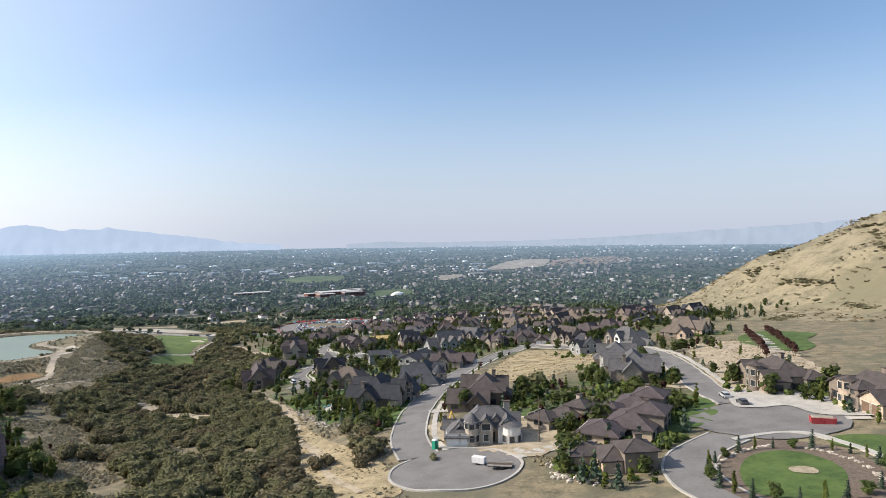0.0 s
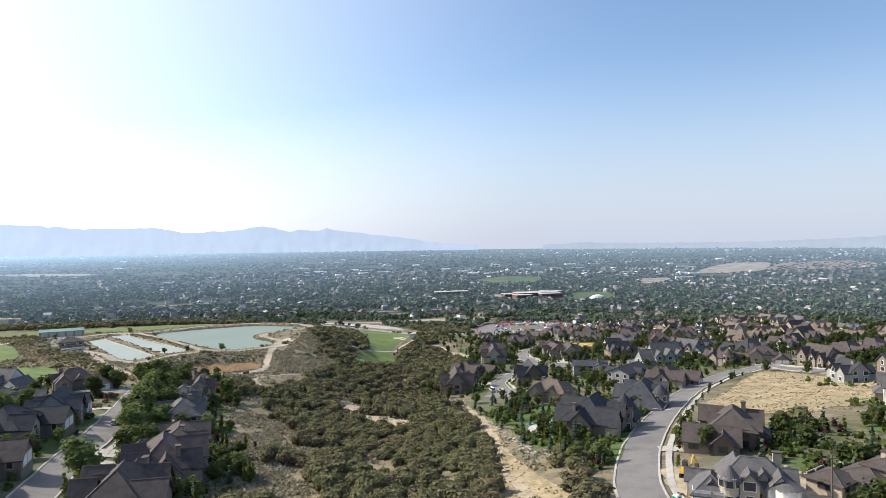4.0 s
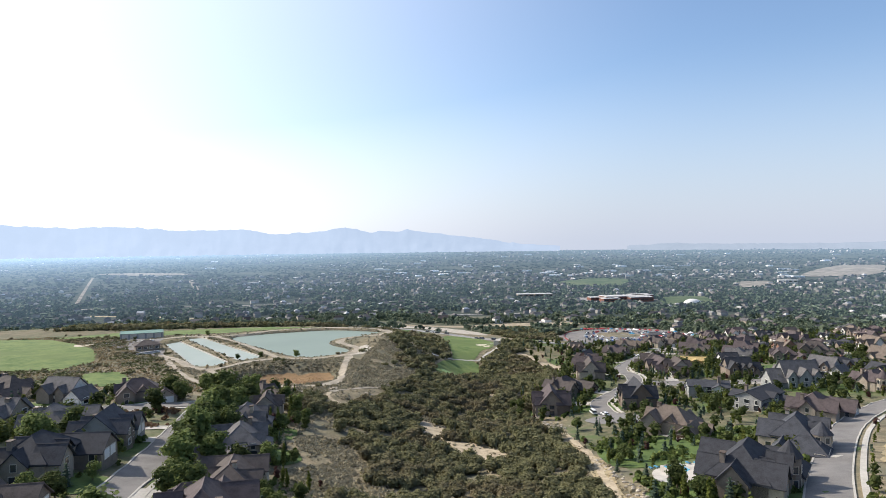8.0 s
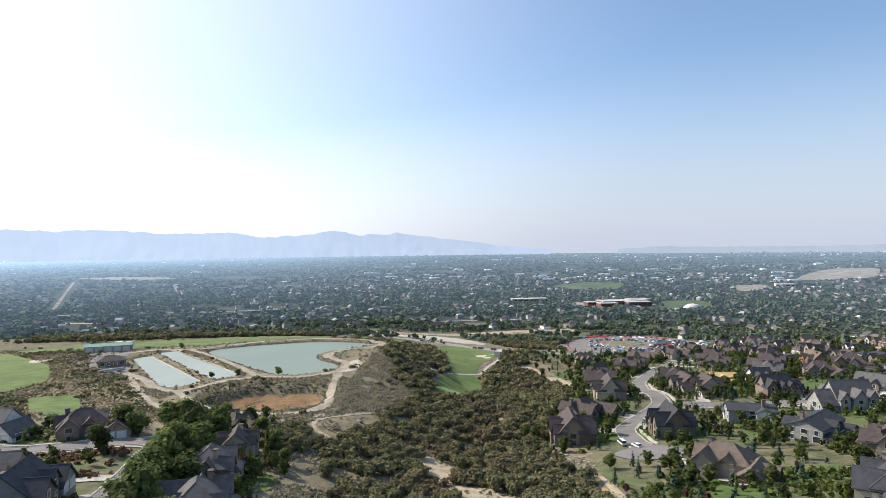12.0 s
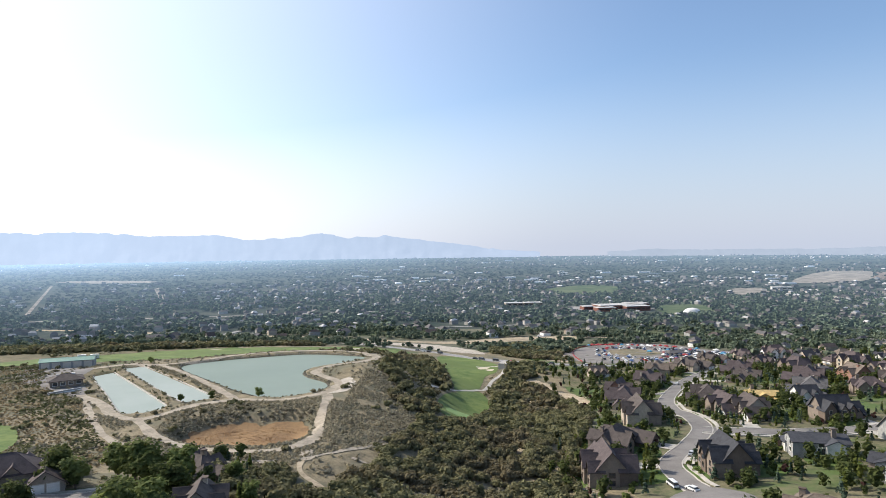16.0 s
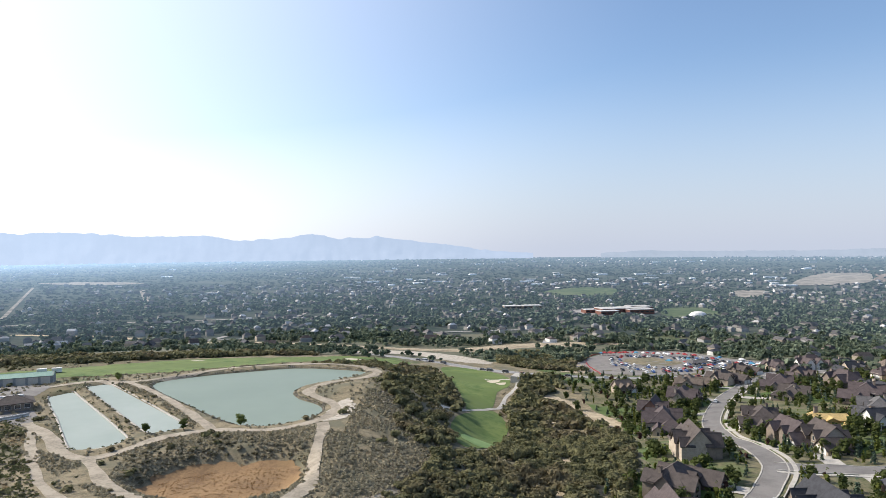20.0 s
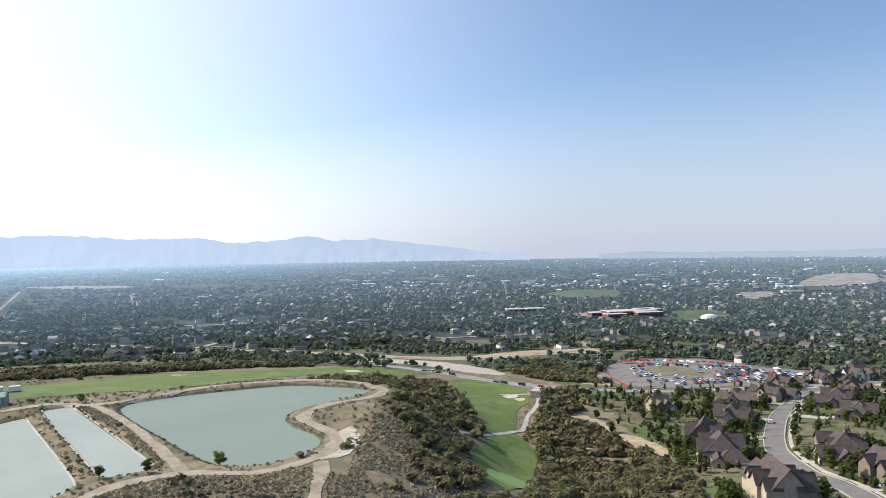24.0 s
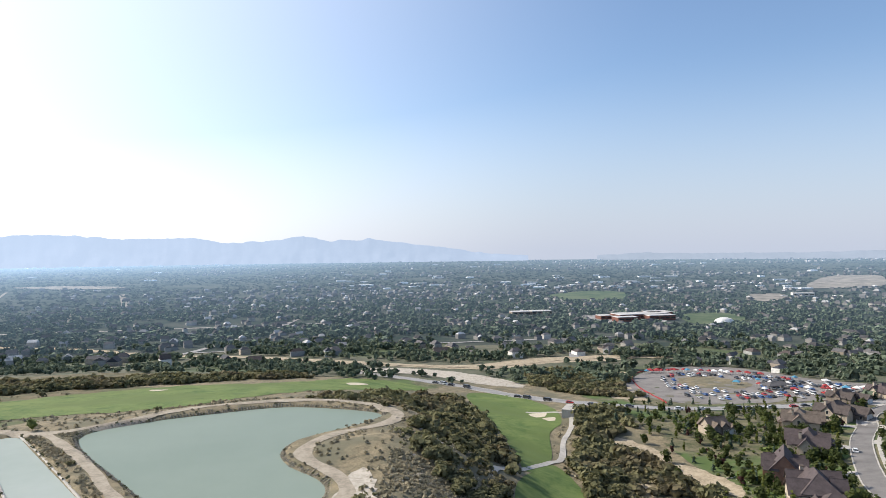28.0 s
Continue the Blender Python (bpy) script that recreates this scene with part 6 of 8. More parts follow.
# dark trees on the slope beside the first street, and in the gardens east of it
for i in range(40):
    y_ = tr.uniform(112, 205)
    tx.append(tr.uniform(61, 72)); ty.append(y_); tk.append(tr.choice(("conifer", "conifer", "poplar", "tree"))); tsz.append(tr.uniform(0.35, 0.8))
for x, y, s in ((-51, 162, 1.0), (-49, 168, 1.1), (-53, 190, 1.15), (-64, 217, 1.1), (-57.6, 228, 1.1), (-52, 176, 1.0), (-55, 198, 1.1), (-59, 206, 1.05), (-62, 236, 1.1)):
    tx.append(x); ty.append(y); tk.append("tree"); tsz.append(s * 1.5)
for i in range(14):
    tx.append(tr.uniform(128, 142)); ty.append(tr.uniform(70, 92)); tk.append(tr.choice(("tree", "poplar"))); tsz.append(tr.uniform(0.4, 0.75))
for i in range(30):
    u_ = tr.random(); tx.append(178 + 60 * u_ + tr.uniform(-4, 4)); ty.append(150 + 6 * u_ + tr.uniform(-5, 5)); tk.append(tr.choice(("maple", "tree", "conifer"))); tsz.append(tr.uniform(0.4, 0.8))
for i in range(34):
    tx.append(tr.uniform(104, 152)); ty.append(tr.uniform(92, 134)); tk.append(tr.choice(("tree", "poplar", "conifer", "conifer", "maple"))); tsz.append(tr.uniform(0.35, 0.7))
# thick gardens at the top of the west street
for i in range(64):
    tx.append(tr.uniform(-128, -54)); ty.append(tr.uniform(82, 152)); tk.append(tr.choice(("tree", "tree", "poplar", "poplar", "conifer"))); tsz.append(tr.uniform(0.6, 1.15))
for i in range(40):
    tx.append(tr.uniform(60, 100)); ty.append(tr.uniform(205, 262)); tk.append(tr.choice(("tree", "conifer", "conifer", "maple"))); tsz.append(tr.uniform(0.5, 0.85))
for i in range(26):
    tx.append(tr.uniform(-110, -60)); ty.append(tr.uniform(228, 244)); tk.append(tr.choice(("tree", "maple", "tree"))); tsz.append(tr.uniform(0.35, 0.6))
# young trees in the estate's gardens and along the streets
for line in STREETS[:3] + STREETS[6:]:
    for i in range(4, len(line) - 4, 5):
        t = line[i + 1] - line[i - 1]; t = t / np.hypot(*t)
        for s in (-1, 1):
            o = tr.uniform(7.5, 9.5) * s
            tx.append(line[i][0] + t[1] * o); ty.append(line[i][1] - t[0] * o)
            k = tr.choices(("tree", "poplar", "maple", "conifer"), (3, 3, 1, 2))[0]
            tk.append(k); tsz.append(tr.uniform(0.4, 0.75))
for i in range(80):
    tx.append(tr.uniform(92, 215)); ty.append(tr.uniform(420, 545))
    tk.append(tr.choices(("tree", "poplar", "maple", "conifer"), (3, 4, 1, 2))[0]); tsz.append(tr.uniform(0.45, 0.8))
for i in range(40):
    tx.append(tr.uniform(100, 240)); ty.append(tr.uniform(90, 240))
    tk.append(tr.choices(("tree", "poplar", "maple", "conifer"), (5, 2, 1, 2))[0]); tsz.append(tr.uniform(0.5, 0.9))
near_count = len(tx)
for i in range(1500):
    x, y = tr.uniform(84, 420), tr.uniform(235, 580)
    tx.append(x); ty.append(y); tk.append(tr.choices(("tree", "poplar", "maple", "conifer"), (5, 2.5, 0.8, 3))[0]); tsz.append(tr.uniform(0.4, 0.95))
tx, ty = np.array(tx), np.array(ty)
ok = keep_clear(tx, ty, 6.4, 0.8) & (np.hypot(tx - 86, ty - 86) > 15) & (inside_distance(tx, ty, np.array([(120, 160), (138, 146), (168, 150), (200, 168), (212, 200), (210, 250), (198, 256), (158, 216)])) > 1)
order = [i for i in np.nonzero(ok)[0]]
order.sort(key=lambda i: (tsz[i] < 1.2, math.hypot(tx[i], max(0, ty[i] - 230))))
rest = {}
for n, i in enumerate(order):
    if n < 245 and i < near_count:
        tree_at(tk[i], float(tx[i]), float(ty[i]), tsz[i])
    else:
        rest.setdefault(tk[i], []).append((tx[i], ty[i], gz(tx[i], ty[i]) - 0.1, tsz[i], 1.0))
for n, (kind, group) in enumerate(rest.items()):
    temps = []
    for q in range(4):
        if kind == "tree":
            lobes = [(0, 0, 4.2, 2.1, 2.4), (0.2, 0, 1.9, 1.7, 1.3)] + [(math.cos(a) * rng.uniform(1, 1.7), math.sin(a) * rng.uniform(1, 1.7), rng.uniform(1.8, 5.8), rng.uniform(1.1, 1.7), rng.uniform(1.0, 1.5)) for a in np.linspace(0, 6, 5)]
            temps.append(joined(leaf_cloud(rng, lobes, 74, 0.46), core(lobes[:2], 0.85)))
        elif kind == "maple":
            lobes = [(rng.uniform(-0.5, 0.5), rng.uniform(-0.5, 0.5), z, 0.9, 0.9) for z in (1.6, 2.5, 3.4)]
            temps.append(joined(leaf_cloud(rng, lobes, 36, 0.45), core(lobes[:2], 0.8)))
        else:
            lobes = [(rng.uniform(-0.15, 0.15), rng.uniform(-0.15, 0.15), z, (1.0 if kind == "poplar" else 1.7) * (1 - abs(z - 2.6) / 6 if kind == "poplar" else 1.05 - z / 7), 1.0) for z in np.linspace(0.9, 6.3, 6)]
            temps.append(joined(leaf_cloud(rng, lobes, 40, 0.43), core(lobes[1:4], 0.8)))
    scattered({"tree": "estate_trees", "poplar": "estate_poplars", "maple": "estate_red_trees", "conifer": "estate_conifers"}[kind], temps, np.array(group), M[kind],
              {"tree": "leafy green trees in the farther gardens", "poplar": "slim yellow-green trees in the farther gardens", "maple": "small dark red trees in the farther gardens", "conifer": "dark conifers in the farther gardens"}[kind], "trees", 60 + n)
# shrubs in the gardens
gx_, gy_ = [], []
for hx_, hy_, hr, _ in HOUSES:
    for i in range(32):
        a, d = tr.uniform(0, math.tau), hr * tr.uniform(0.7, 1.55)
        gx_.append(hx_ + d * math.cos(a)); gy_.append(hy_ + d * math.sin(a))
for poly, s in (([(63, 112), (70, 114), (84, 136), (110, 180), (146, 228), (100, 238), (62, 238), (64, 200), (62, 160)], 2.3), ([(98, 60), (104, 50), (130, 60), (150, 85), (160, 100), (150, 130), (118, 140), (104, 128), (100, 100)], 2.8), ([(92, 425), (140, 440), (180, 500), (205, 540), (110, 540), (96, 470)], 4.0)):
    q = sown(rng, poly, s)
    k = patchy(q[0], q[1], 9, 6.6) > 0.02
    gx_ += list(q[0][k]); gy_ += list(q[1][k])
gx_, gy_ = np.array(gx_), np.array(gy_)
ok = keep_clear(gx_, gy_, 5.4, 0.6) & (np.hypot(gx_ - 86, gy_ - 86) > 14)
SHRUB = [joined(leaf_cloud(rng, [(0, 0, 0.5, 0.7, 0.6), (0.4, 0.2, 0.4, 0.45, 0.45)], 10, 0.36), core([(0, 0, 0.45, 0.7, 0.55)], 0.85)) for _ in range(4)]
scattered("garden_shrubs", SHRUB, spots_of(gx_[ok], gy_[ok], rng, 0.5, 1.7, 0.7, 1.4), M["shrub"], "clipped and loose green shrubs in the gardens", "shrubs", 70)
q = sown(rng, [(-114, 222), (-70, 214), (-67, 232), (-78, 246), (-104, 240), (-116, 234)], 2.1)
ok = keep_clear(q[0], q[1], 5.4) & (patchy(q[0], q[1], 6, 3.3) > -0.15)
scattered("rust_shrubs", SHRUB, spots_of(q[0][ok], q[1][ok], rng, 0.6, 1.5, 0.7, 1.1), foliage(material("rust_brown_shrub_leaves", (0.10, 0.06, 0.038), (0.22, 0.145, 0.09), 0.9, 3, 3, island=0.4, spec=0.1)), "rust-brown shrubs in a bed beside a street", "shrubs", 71)
# the two bushes on the basins' banks
for x, y, s in ((-66, 377.5, 0.75), (-84.5, 372, 0.6), (-96.5, 369.5, 0.55), (-146, 464, 0.7)):
    tree_at("tree", x, y, s)

# ---- the town in the valley ----
MID, MID_NEAR = [], []
for i in range(5):
    lobes = [(0, 0, 0.75, 0.7, 0.65)] + [(rng.uniform(-0.5, 0.5), rng.uniform(-0.5, 0.5), rng.uniform(0.5, 1.0), rng.uniform(0.35, 0.5), rng.uniform(0.35, 0.5)) for _ in range(3)]
    r_ = 0.62
    body = (np.array([(math.cos(a + k) * r_ * q, math.sin(a + k) * r_ * q, z) for k, q, z in ((0.0, 1.0, 0.35), (0.5, 0.75, 1.15)) for a in (0, 1.57, 3.14, 4.71)]), np.array([(0, 1, 5, 4), (1, 2, 6, 5), (2, 3, 7, 6), (3, 0, 4, 7), (4, 5, 6, 7)]))
    MID.append(joined(leaf_cloud(rng, lobes, 5, 0.46), body))
    MID_NEAR.append(joined(leaf_cloud(rng, lobes, 18, 0.27), body))


def wedge(n, r0, r1, a0=-46, a1=66, power=1.0):
    r = np.sqrt(rng.uniform(r0 ** 2, r1 ** 2, n)) if power == 1 else r0 + (r1 - r0) * rng.uniform(0, 1, n) ** power
    a = np.radians(rng.uniform(a0, a1, n))
    return r * np.sin(a), 100 + r * np.cos(a)


OPEN = [np.array(p, float) for p in (
    [(474, 1286), (558, 1299), (540, 1190), (440, 1155)], [(-700, 1000), (-560, 1085), (-384, 1010), (-267, 942), (-107, 836), (-43, 800), (43, 770), (118, 818), (188, 834), (188, 796), (118, 780), (43, 732), (-43, 756), (-107, 785), (-267, 890), (-384, 994), (-560, 1070)],
    [(300, 1190), (440, 1230), (440, 1300), (300, 1300)], [(60, 730), (190, 745), (230, 780), (90, 770)], [(1062, 1800), (1243, 2041), (1471, 2265), (1599, 2236), (1484, 2055), (1304, 1837), (1170, 1780)], [(-1183, 2300), (-1040, 2360), (-850, 2290), (-860, 2225), (-1000, 2200)],
    [(361, 1751), (492, 1858), (562, 1785), (489, 1607), (373, 1604)], [(809, 1648), (889, 1655), (828, 1521), (734, 1489)], [(-1100, 2107), (-860, 1606), (-697, 1266), (-675, 1276), (-838, 1612), (-1080, 2112)],
    [(170, 1320), (275, 1320), (275, 1365), (170, 1365)])]
tx1, ty1 = wedge(46000, 520, 1750)
ok = keep_clear(tx1, ty1) & (ty1 > 640 + 0.12 * np.abs(tx1)) | ((tx1 > 230) & (ty1 > 380) & (ty1 < 700))
ok &= keep_clear(tx1, ty1)
for p in OPEN:
    ok &= inside_distance(tx1, ty1, p) > 3
ok &= patchy(tx1, ty1, 55, 3.3) + 0.6 * patchy(tx1, ty1, 170, 5.9) > -0.22
ok &= ~(np.hypot(tx1 - 750, (ty1 - 180) * 0.9) < 395)
ok &= (np.hypot(tx1, ty1 - 100) < 1250) | (rng.uniform(size=len(tx1)) > (np.hypot(tx1, ty1 - 100) - 1250) / 600)
s1 = spots_of(tx1[ok], ty1[ok], rng, 2.3, 5.2, 0.85, 1.3)
s1[:, 3] *= np.interp(np.hypot(s1[:, 0], s1[:, 1] - 100), [600, 1700], [1.05, 0.85])
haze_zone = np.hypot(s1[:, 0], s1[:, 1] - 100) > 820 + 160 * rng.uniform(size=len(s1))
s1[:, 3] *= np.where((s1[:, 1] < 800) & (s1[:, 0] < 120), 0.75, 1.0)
# trees past some 820 m carry painted haze: emission that rises with distance
M["hazy_midtree"] = glow(material("hazy_town_tree_leaves", (0.050, 0.074, 0.050), (0.112, 0.138, 0.092), 0.95, 60, 0.5, island=0.55, spec=0.05), *HAZE_GLOW)
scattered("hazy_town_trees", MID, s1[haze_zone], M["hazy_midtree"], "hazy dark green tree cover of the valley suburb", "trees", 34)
scattered("town_trees", MID_NEAR, s1[~haze_zone], M["midtree"], "thick dark green street trees of the valley suburb", "trees", 31)


def far_houses(name, xs, ys, lo, hi, mats, label, seed):
    """Simple gabled houses joined in one mesh; roof and wall materials vary house by house."""
    r = np.random.default_rng(seed)
    V, F, mi = [], [], []
    for x, y in zip(xs, ys):
        w, d, h = r.uniform(lo, hi), r.uniform(lo, hi) * 0.75, r.uniform(3, 6)
        a = r.choice([0.2, 1.77, 0.5, 2.07]) + r.normal(0, 0.08)
        c, s = math.cos(a), math.sin(a)
        z = gz(x, y)
        b = len(V)
        rise = d * 0.5 * r.uniform(0.5, 0.85)
        ridge = w / 2 * r.choice([1.0, 0.45])
        for px, py, pz in ((-w / 2, -d / 2, -1), (w / 2, -d / 2, -1), (w / 2, d / 2, -1), (-w / 2, d / 2, -1), (-w / 2, -d / 2, h), (w / 2, -d / 2, h), (w / 2, d / 2, h), (-w / 2, d / 2, h), (-ridge, 0, h + rise), (ridge, 0, h + rise),
                           (-w / 2, -d / 2, h), (w / 2, -d / 2, h), (w / 2, d / 2, h), (-w / 2, d / 2, h)):
            V.append((x + px * c - py * s, y + px * s + py * c, z + pz))
        wm, rm = r.integers(0, mats[0]), mats[0] + r.integers(0, mats[1])
        for f, m in (((0, 1, 5, 4), wm), ((1, 2, 6, 5), wm), ((2, 3, 7, 6), wm), ((3, 0, 4, 7), wm), ((10, 11, 9, 8), rm), ((12, 13, 8, 9), rm), ((11, 12, 9, 9), rm), ((13, 10, 8, 8), rm)):
            F.append([b + q for q in f]); mi.append(m)
    return np.array(V), F, mi


def far_house_object(name, xs, ys, lo, hi, walls, roofs, label, seed):
    V, F, mi = far_houses(name, xs, ys, lo, hi, (len(walls), len(roofs)), label, seed)
    me = bpy.data.meshes.new(name)
    me.from_pydata([tuple(v) for v in V], [], [tuple(dict.fromkeys(f)) for f in F])
    for m in walls + roofs:
        me.materials.append(m)
    me.polygons.foreach_set("material_index", mi)
    me.update()
    return tagged(new(name, me), label, "houses", kind="stuff")


hx1, hy1 = wedge(1500, 560, 1750)
ok = (hy1 > 660 + 0.12 * np.abs(hx1)) | ((hx1 > 300) & (hy1 > 520))
ok &= keep_clear(hx1, hy1, 16)
for p in OPEN:
    ok &= inside_distance(hx1, hy1, p) > 6
ok &= ~(np.hypot(hx1 - 750, (hy1 - 180) * 0.9) < 400)
ok &= (hy1 > 770) | (hx1 > 130)
hx1, hy1 = hx1[ok], hy1[ok]
hazy_row = np.hypot(hx1, hy1 - 100) > 820
far_house_object("valley_houses", hx1[~hazy_row], hy1[~hazy_row], 8.0, 13.5, [WALLS["stucco"], WALLS["taupe"], WALLS["white"], WALLS["grey"]], [ROOFS["grey"], ROOFS["grey"], ROOFS["brown"], ROOFS["slate"]],
                 "many small gabled suburban houses among trees", 41)
# haze on the farther houses is emission added to walls and roofs
M["hazy_walls"] = glow(material("hazy_house_walls", (0.16, 0.145, 0.125), (0.36, 0.34, 0.31), 1.0, 90, 0.1, island=0.4, spec=0), *HAZE_GLOW)
M["hazy_shingles"] = glow(material("hazy_house_roofs", (0.055, 0.052, 0.052), (0.125, 0.118, 0.115), 1.0, 90, 0.1, island=0.4, spec=0), *HAZE_GLOW)
M["hazy_pale_roofs"] = glow(material("hazy_pale_roofs", (0.26, 0.25, 0.24), (0.46, 0.45, 0.44), 1.0, 90, 0.1, island=0.3, spec=0), *HAZE_GLOW)
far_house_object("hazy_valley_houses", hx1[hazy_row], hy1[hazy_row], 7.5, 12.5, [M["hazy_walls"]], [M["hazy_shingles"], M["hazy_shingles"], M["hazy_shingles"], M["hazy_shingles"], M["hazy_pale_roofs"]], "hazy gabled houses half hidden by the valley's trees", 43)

# the far valley, its haze painted on as blue emission
M["haze_trees"] = glow(material("hazy_far_trees", (0.026, 0.040, 0.030), (0.06, 0.078, 0.058), 1.0, 260, 0.02, island=0.4, spec=0), *HAZE_GLOW)
M["haze_roofs"] = glow(material("hazy_far_roofs", (0.07, 0.067, 0.065), (0.19, 0.183, 0.178), 1.0, 200, 0.05, island=0.5, spec=0), *HAZE_GLOW)
tx2, ty2 = wedge(30000, 1250, 4800, -48, 68, 1.05)
ok = patchy(tx2, ty2, 240, 6.1) > -0.42
ok &= np.hypot(tx2, ty2 - 100) > 1250 + 500 * rng.uniform(size=len(tx2))
for p in OPEN:
    ok &= inside_distance(tx2, ty2, p) > 3
s2 = spots_of(tx2[ok], ty2[ok], rng, 3.0, 6.5, 0.4, 0.7)
s2[:, 3] *= np.interp(np.hypot(s2[:, 0], s2[:, 1] - 100), [1300, 2600, 4800], [0.8, 1.0, 1.1])
s2[:, 4] *= np.interp(np.hypot(s2[:, 0], s2[:, 1] - 100), [2000, 4500], [1.0, 0.45])
FAR = [leaf_cloud(rng, [(0, 0, 0.5, 0.8, 0.5), (0.6, 0.2, 0.4, 0.6, 0.4)], 5, 0.68) for _ in range(6)]
M["haze_trees_far"] = glow(material("hazy_farthest_trees", (0.03, 0.045, 0.04), (0.06, 0.08, 0.07), 1.0, 400, 0.02, island=0.3, spec=0), *HAZE_GLOW)
deep = np.hypot(s2[:, 0], s2[:, 1] - 100) > 2300 + 700 * rng.uniform(size=len(s2))
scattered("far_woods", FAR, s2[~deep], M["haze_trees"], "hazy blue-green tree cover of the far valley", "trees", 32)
scattered("farthest_woods", FAR, s2[deep], M["haze_trees_far"], "tree cover below the horizon, pale blue from painted haze", "trees", 33)
hx2, hy2 = wedge(3800, 1650, 4700, -48, 68, 1.2)
ok = patchy(hx2, hy2 * 3, 700, 7.7) > -0.08
for p in OPEN:
    ok &= inside_distance(hx2, hy2, p) > 6
hx2, hy2 = hx2[ok], hy2[ok]
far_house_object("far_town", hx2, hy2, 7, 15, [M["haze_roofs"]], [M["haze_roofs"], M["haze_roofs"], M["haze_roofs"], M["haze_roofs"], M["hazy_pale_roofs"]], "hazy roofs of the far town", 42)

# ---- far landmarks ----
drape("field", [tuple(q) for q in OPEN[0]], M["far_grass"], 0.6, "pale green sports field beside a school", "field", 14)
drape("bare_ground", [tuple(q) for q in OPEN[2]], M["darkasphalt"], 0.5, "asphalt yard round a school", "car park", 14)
# earth of far fields, quarry and roads; its haze is painted-on emission
M["far_sand"] = glow(material("hazy_bare_earth", (0.15, 0.135, 0.115), (0.30, 0.27, 0.23), 1.0, 40, 0.08, spec=0), *HAZE_GLOW)
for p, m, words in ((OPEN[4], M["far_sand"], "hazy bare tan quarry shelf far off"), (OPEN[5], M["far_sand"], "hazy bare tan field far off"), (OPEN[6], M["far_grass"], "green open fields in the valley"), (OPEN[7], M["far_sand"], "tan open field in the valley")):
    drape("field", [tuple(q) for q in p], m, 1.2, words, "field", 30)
# the quarry floor's haze is emission too
drape("field", [(1330, 1850), (1490, 2040), (1630, 2200), (1960, 2230), (1880, 2020), (1600, 1800)], glow(material("hazy_brown_shelf", (0.13, 0.10, 0.08), (0.24, 0.195, 0.16), 1.0, 40, 0.08, spec=0), *HAZE_GLOW), 1.0, "hazy brown quarry floor far off", "field", 30)
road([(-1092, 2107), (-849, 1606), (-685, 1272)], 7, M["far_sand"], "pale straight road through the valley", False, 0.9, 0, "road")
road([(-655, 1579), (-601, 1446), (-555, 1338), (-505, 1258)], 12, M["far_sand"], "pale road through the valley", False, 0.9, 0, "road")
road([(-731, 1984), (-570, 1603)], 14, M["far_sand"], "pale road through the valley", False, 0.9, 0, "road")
for a, b in (((-500, 900), (450, 1040)), ((-700, 1180), (700, 1420)), ((150, 820), (420, 1900)), ((-250, 860), (-150, 1700))):
    road([a, ((a[0] + b[0]) / 2 + 12, (a[1] + b[1]) / 2 - 9), b], 9, M["darkasphalt"], "grey suburban avenue between trees", False, 0.6, 0, "road")


def slab_building(name, x, y, rot, blocks, label, category, wall, roof, stripe=None, group=""):
    """A flat-roofed building of several blocks, each with walls, a capped roof and a window band."""
    z = gz(x, y)
    top = new(name, None)
    top.matrix_basis = pose(x, y, z, 0, 0, rot)
    tagged(top, label, category, group)
    for bx, by, w, d, h in blocks:
        part("wall", box_mesh("wall", (w, d, h + 3), wall), top, at=pose(bx, by, -3))
        part("roof", box_mesh("roof", (w + 0.8, d + 0.8, 0.7), roof, 0.25), top, at=pose(bx, by, h))
        if stripe:
            n = max(1, int(w / 9))
            for i in range(n):
                part("window", box_mesh("window", (w / n * 0.7, 0.3, 1.8), stripe), top, at=pose(bx - w / 2 + w / n * (i + 0.5), by - d / 2 - 0.1, h * 0.45))
    return top


M["pale_roof"] = material("white_membrane_roof", (0.40, 0.39, 0.375), (0.52, 0.505, 0.485), 0.8, 20, 0.3)
M["redbrick"] = material("red_brick", (0.13, 0.065, 0.05), (0.20, 0.095, 0.075), 0.9, 6, 1)
slab_building("school", 385, 1245, 8, [(0, 0, 90, 34, 9), (42, 18, 40, 30, 9), (-40, -24, 34, 22, 7), (20, -26, 46, 18, 8), (-52, 16, 28, 20, 6)], "long red brick school with flat white roofs", "school", M["redbrick"], M["pale_roof"], M["glass"])
slab_building("shop_building", 222, 1342, 2, [(-16, 0, 34, 20, 6), (22, 4, 36, 22, 6)], "low shop building with flat white roofs", "shop", WALLS["taupe"], M["pale_roof"], M["glass"])
slab_building("pale_building", 900, 1589, -20, [(0, 0, 44, 18, 8)], "pale flat-roofed building among trees", "building", WALLS["white"], M["pale_roof"], M["glass"])
bm = bmesh.new()
bmesh.ops.create_uvsphere(bm, u_segments=16, v_segments=8, radius=1)
for v in bm.verts:
    v.co = Vector((v.co.x * 17, v.co.y * 12, max(-0.5, v.co.z) * 9))
tagged(new("dome_tent", mesh_of("dome_tent", bm, M["white"])), "white fabric dome beside a school field", "tent").matrix_basis = pose(486, 1166, gz(486, 1166), 0, 0, 10)
wr = random.Random(8)
# pale sheds, with blue emission added as haze
M["far_shed"] = glow(material("hazy_white_sheds", (0.42, 0.42, 0.42), (0.66, 0.66, 0.66), 1.0, 300, 0.01, island=0.4, spec=0), *HAZE_GLOW)
V, F = [], []
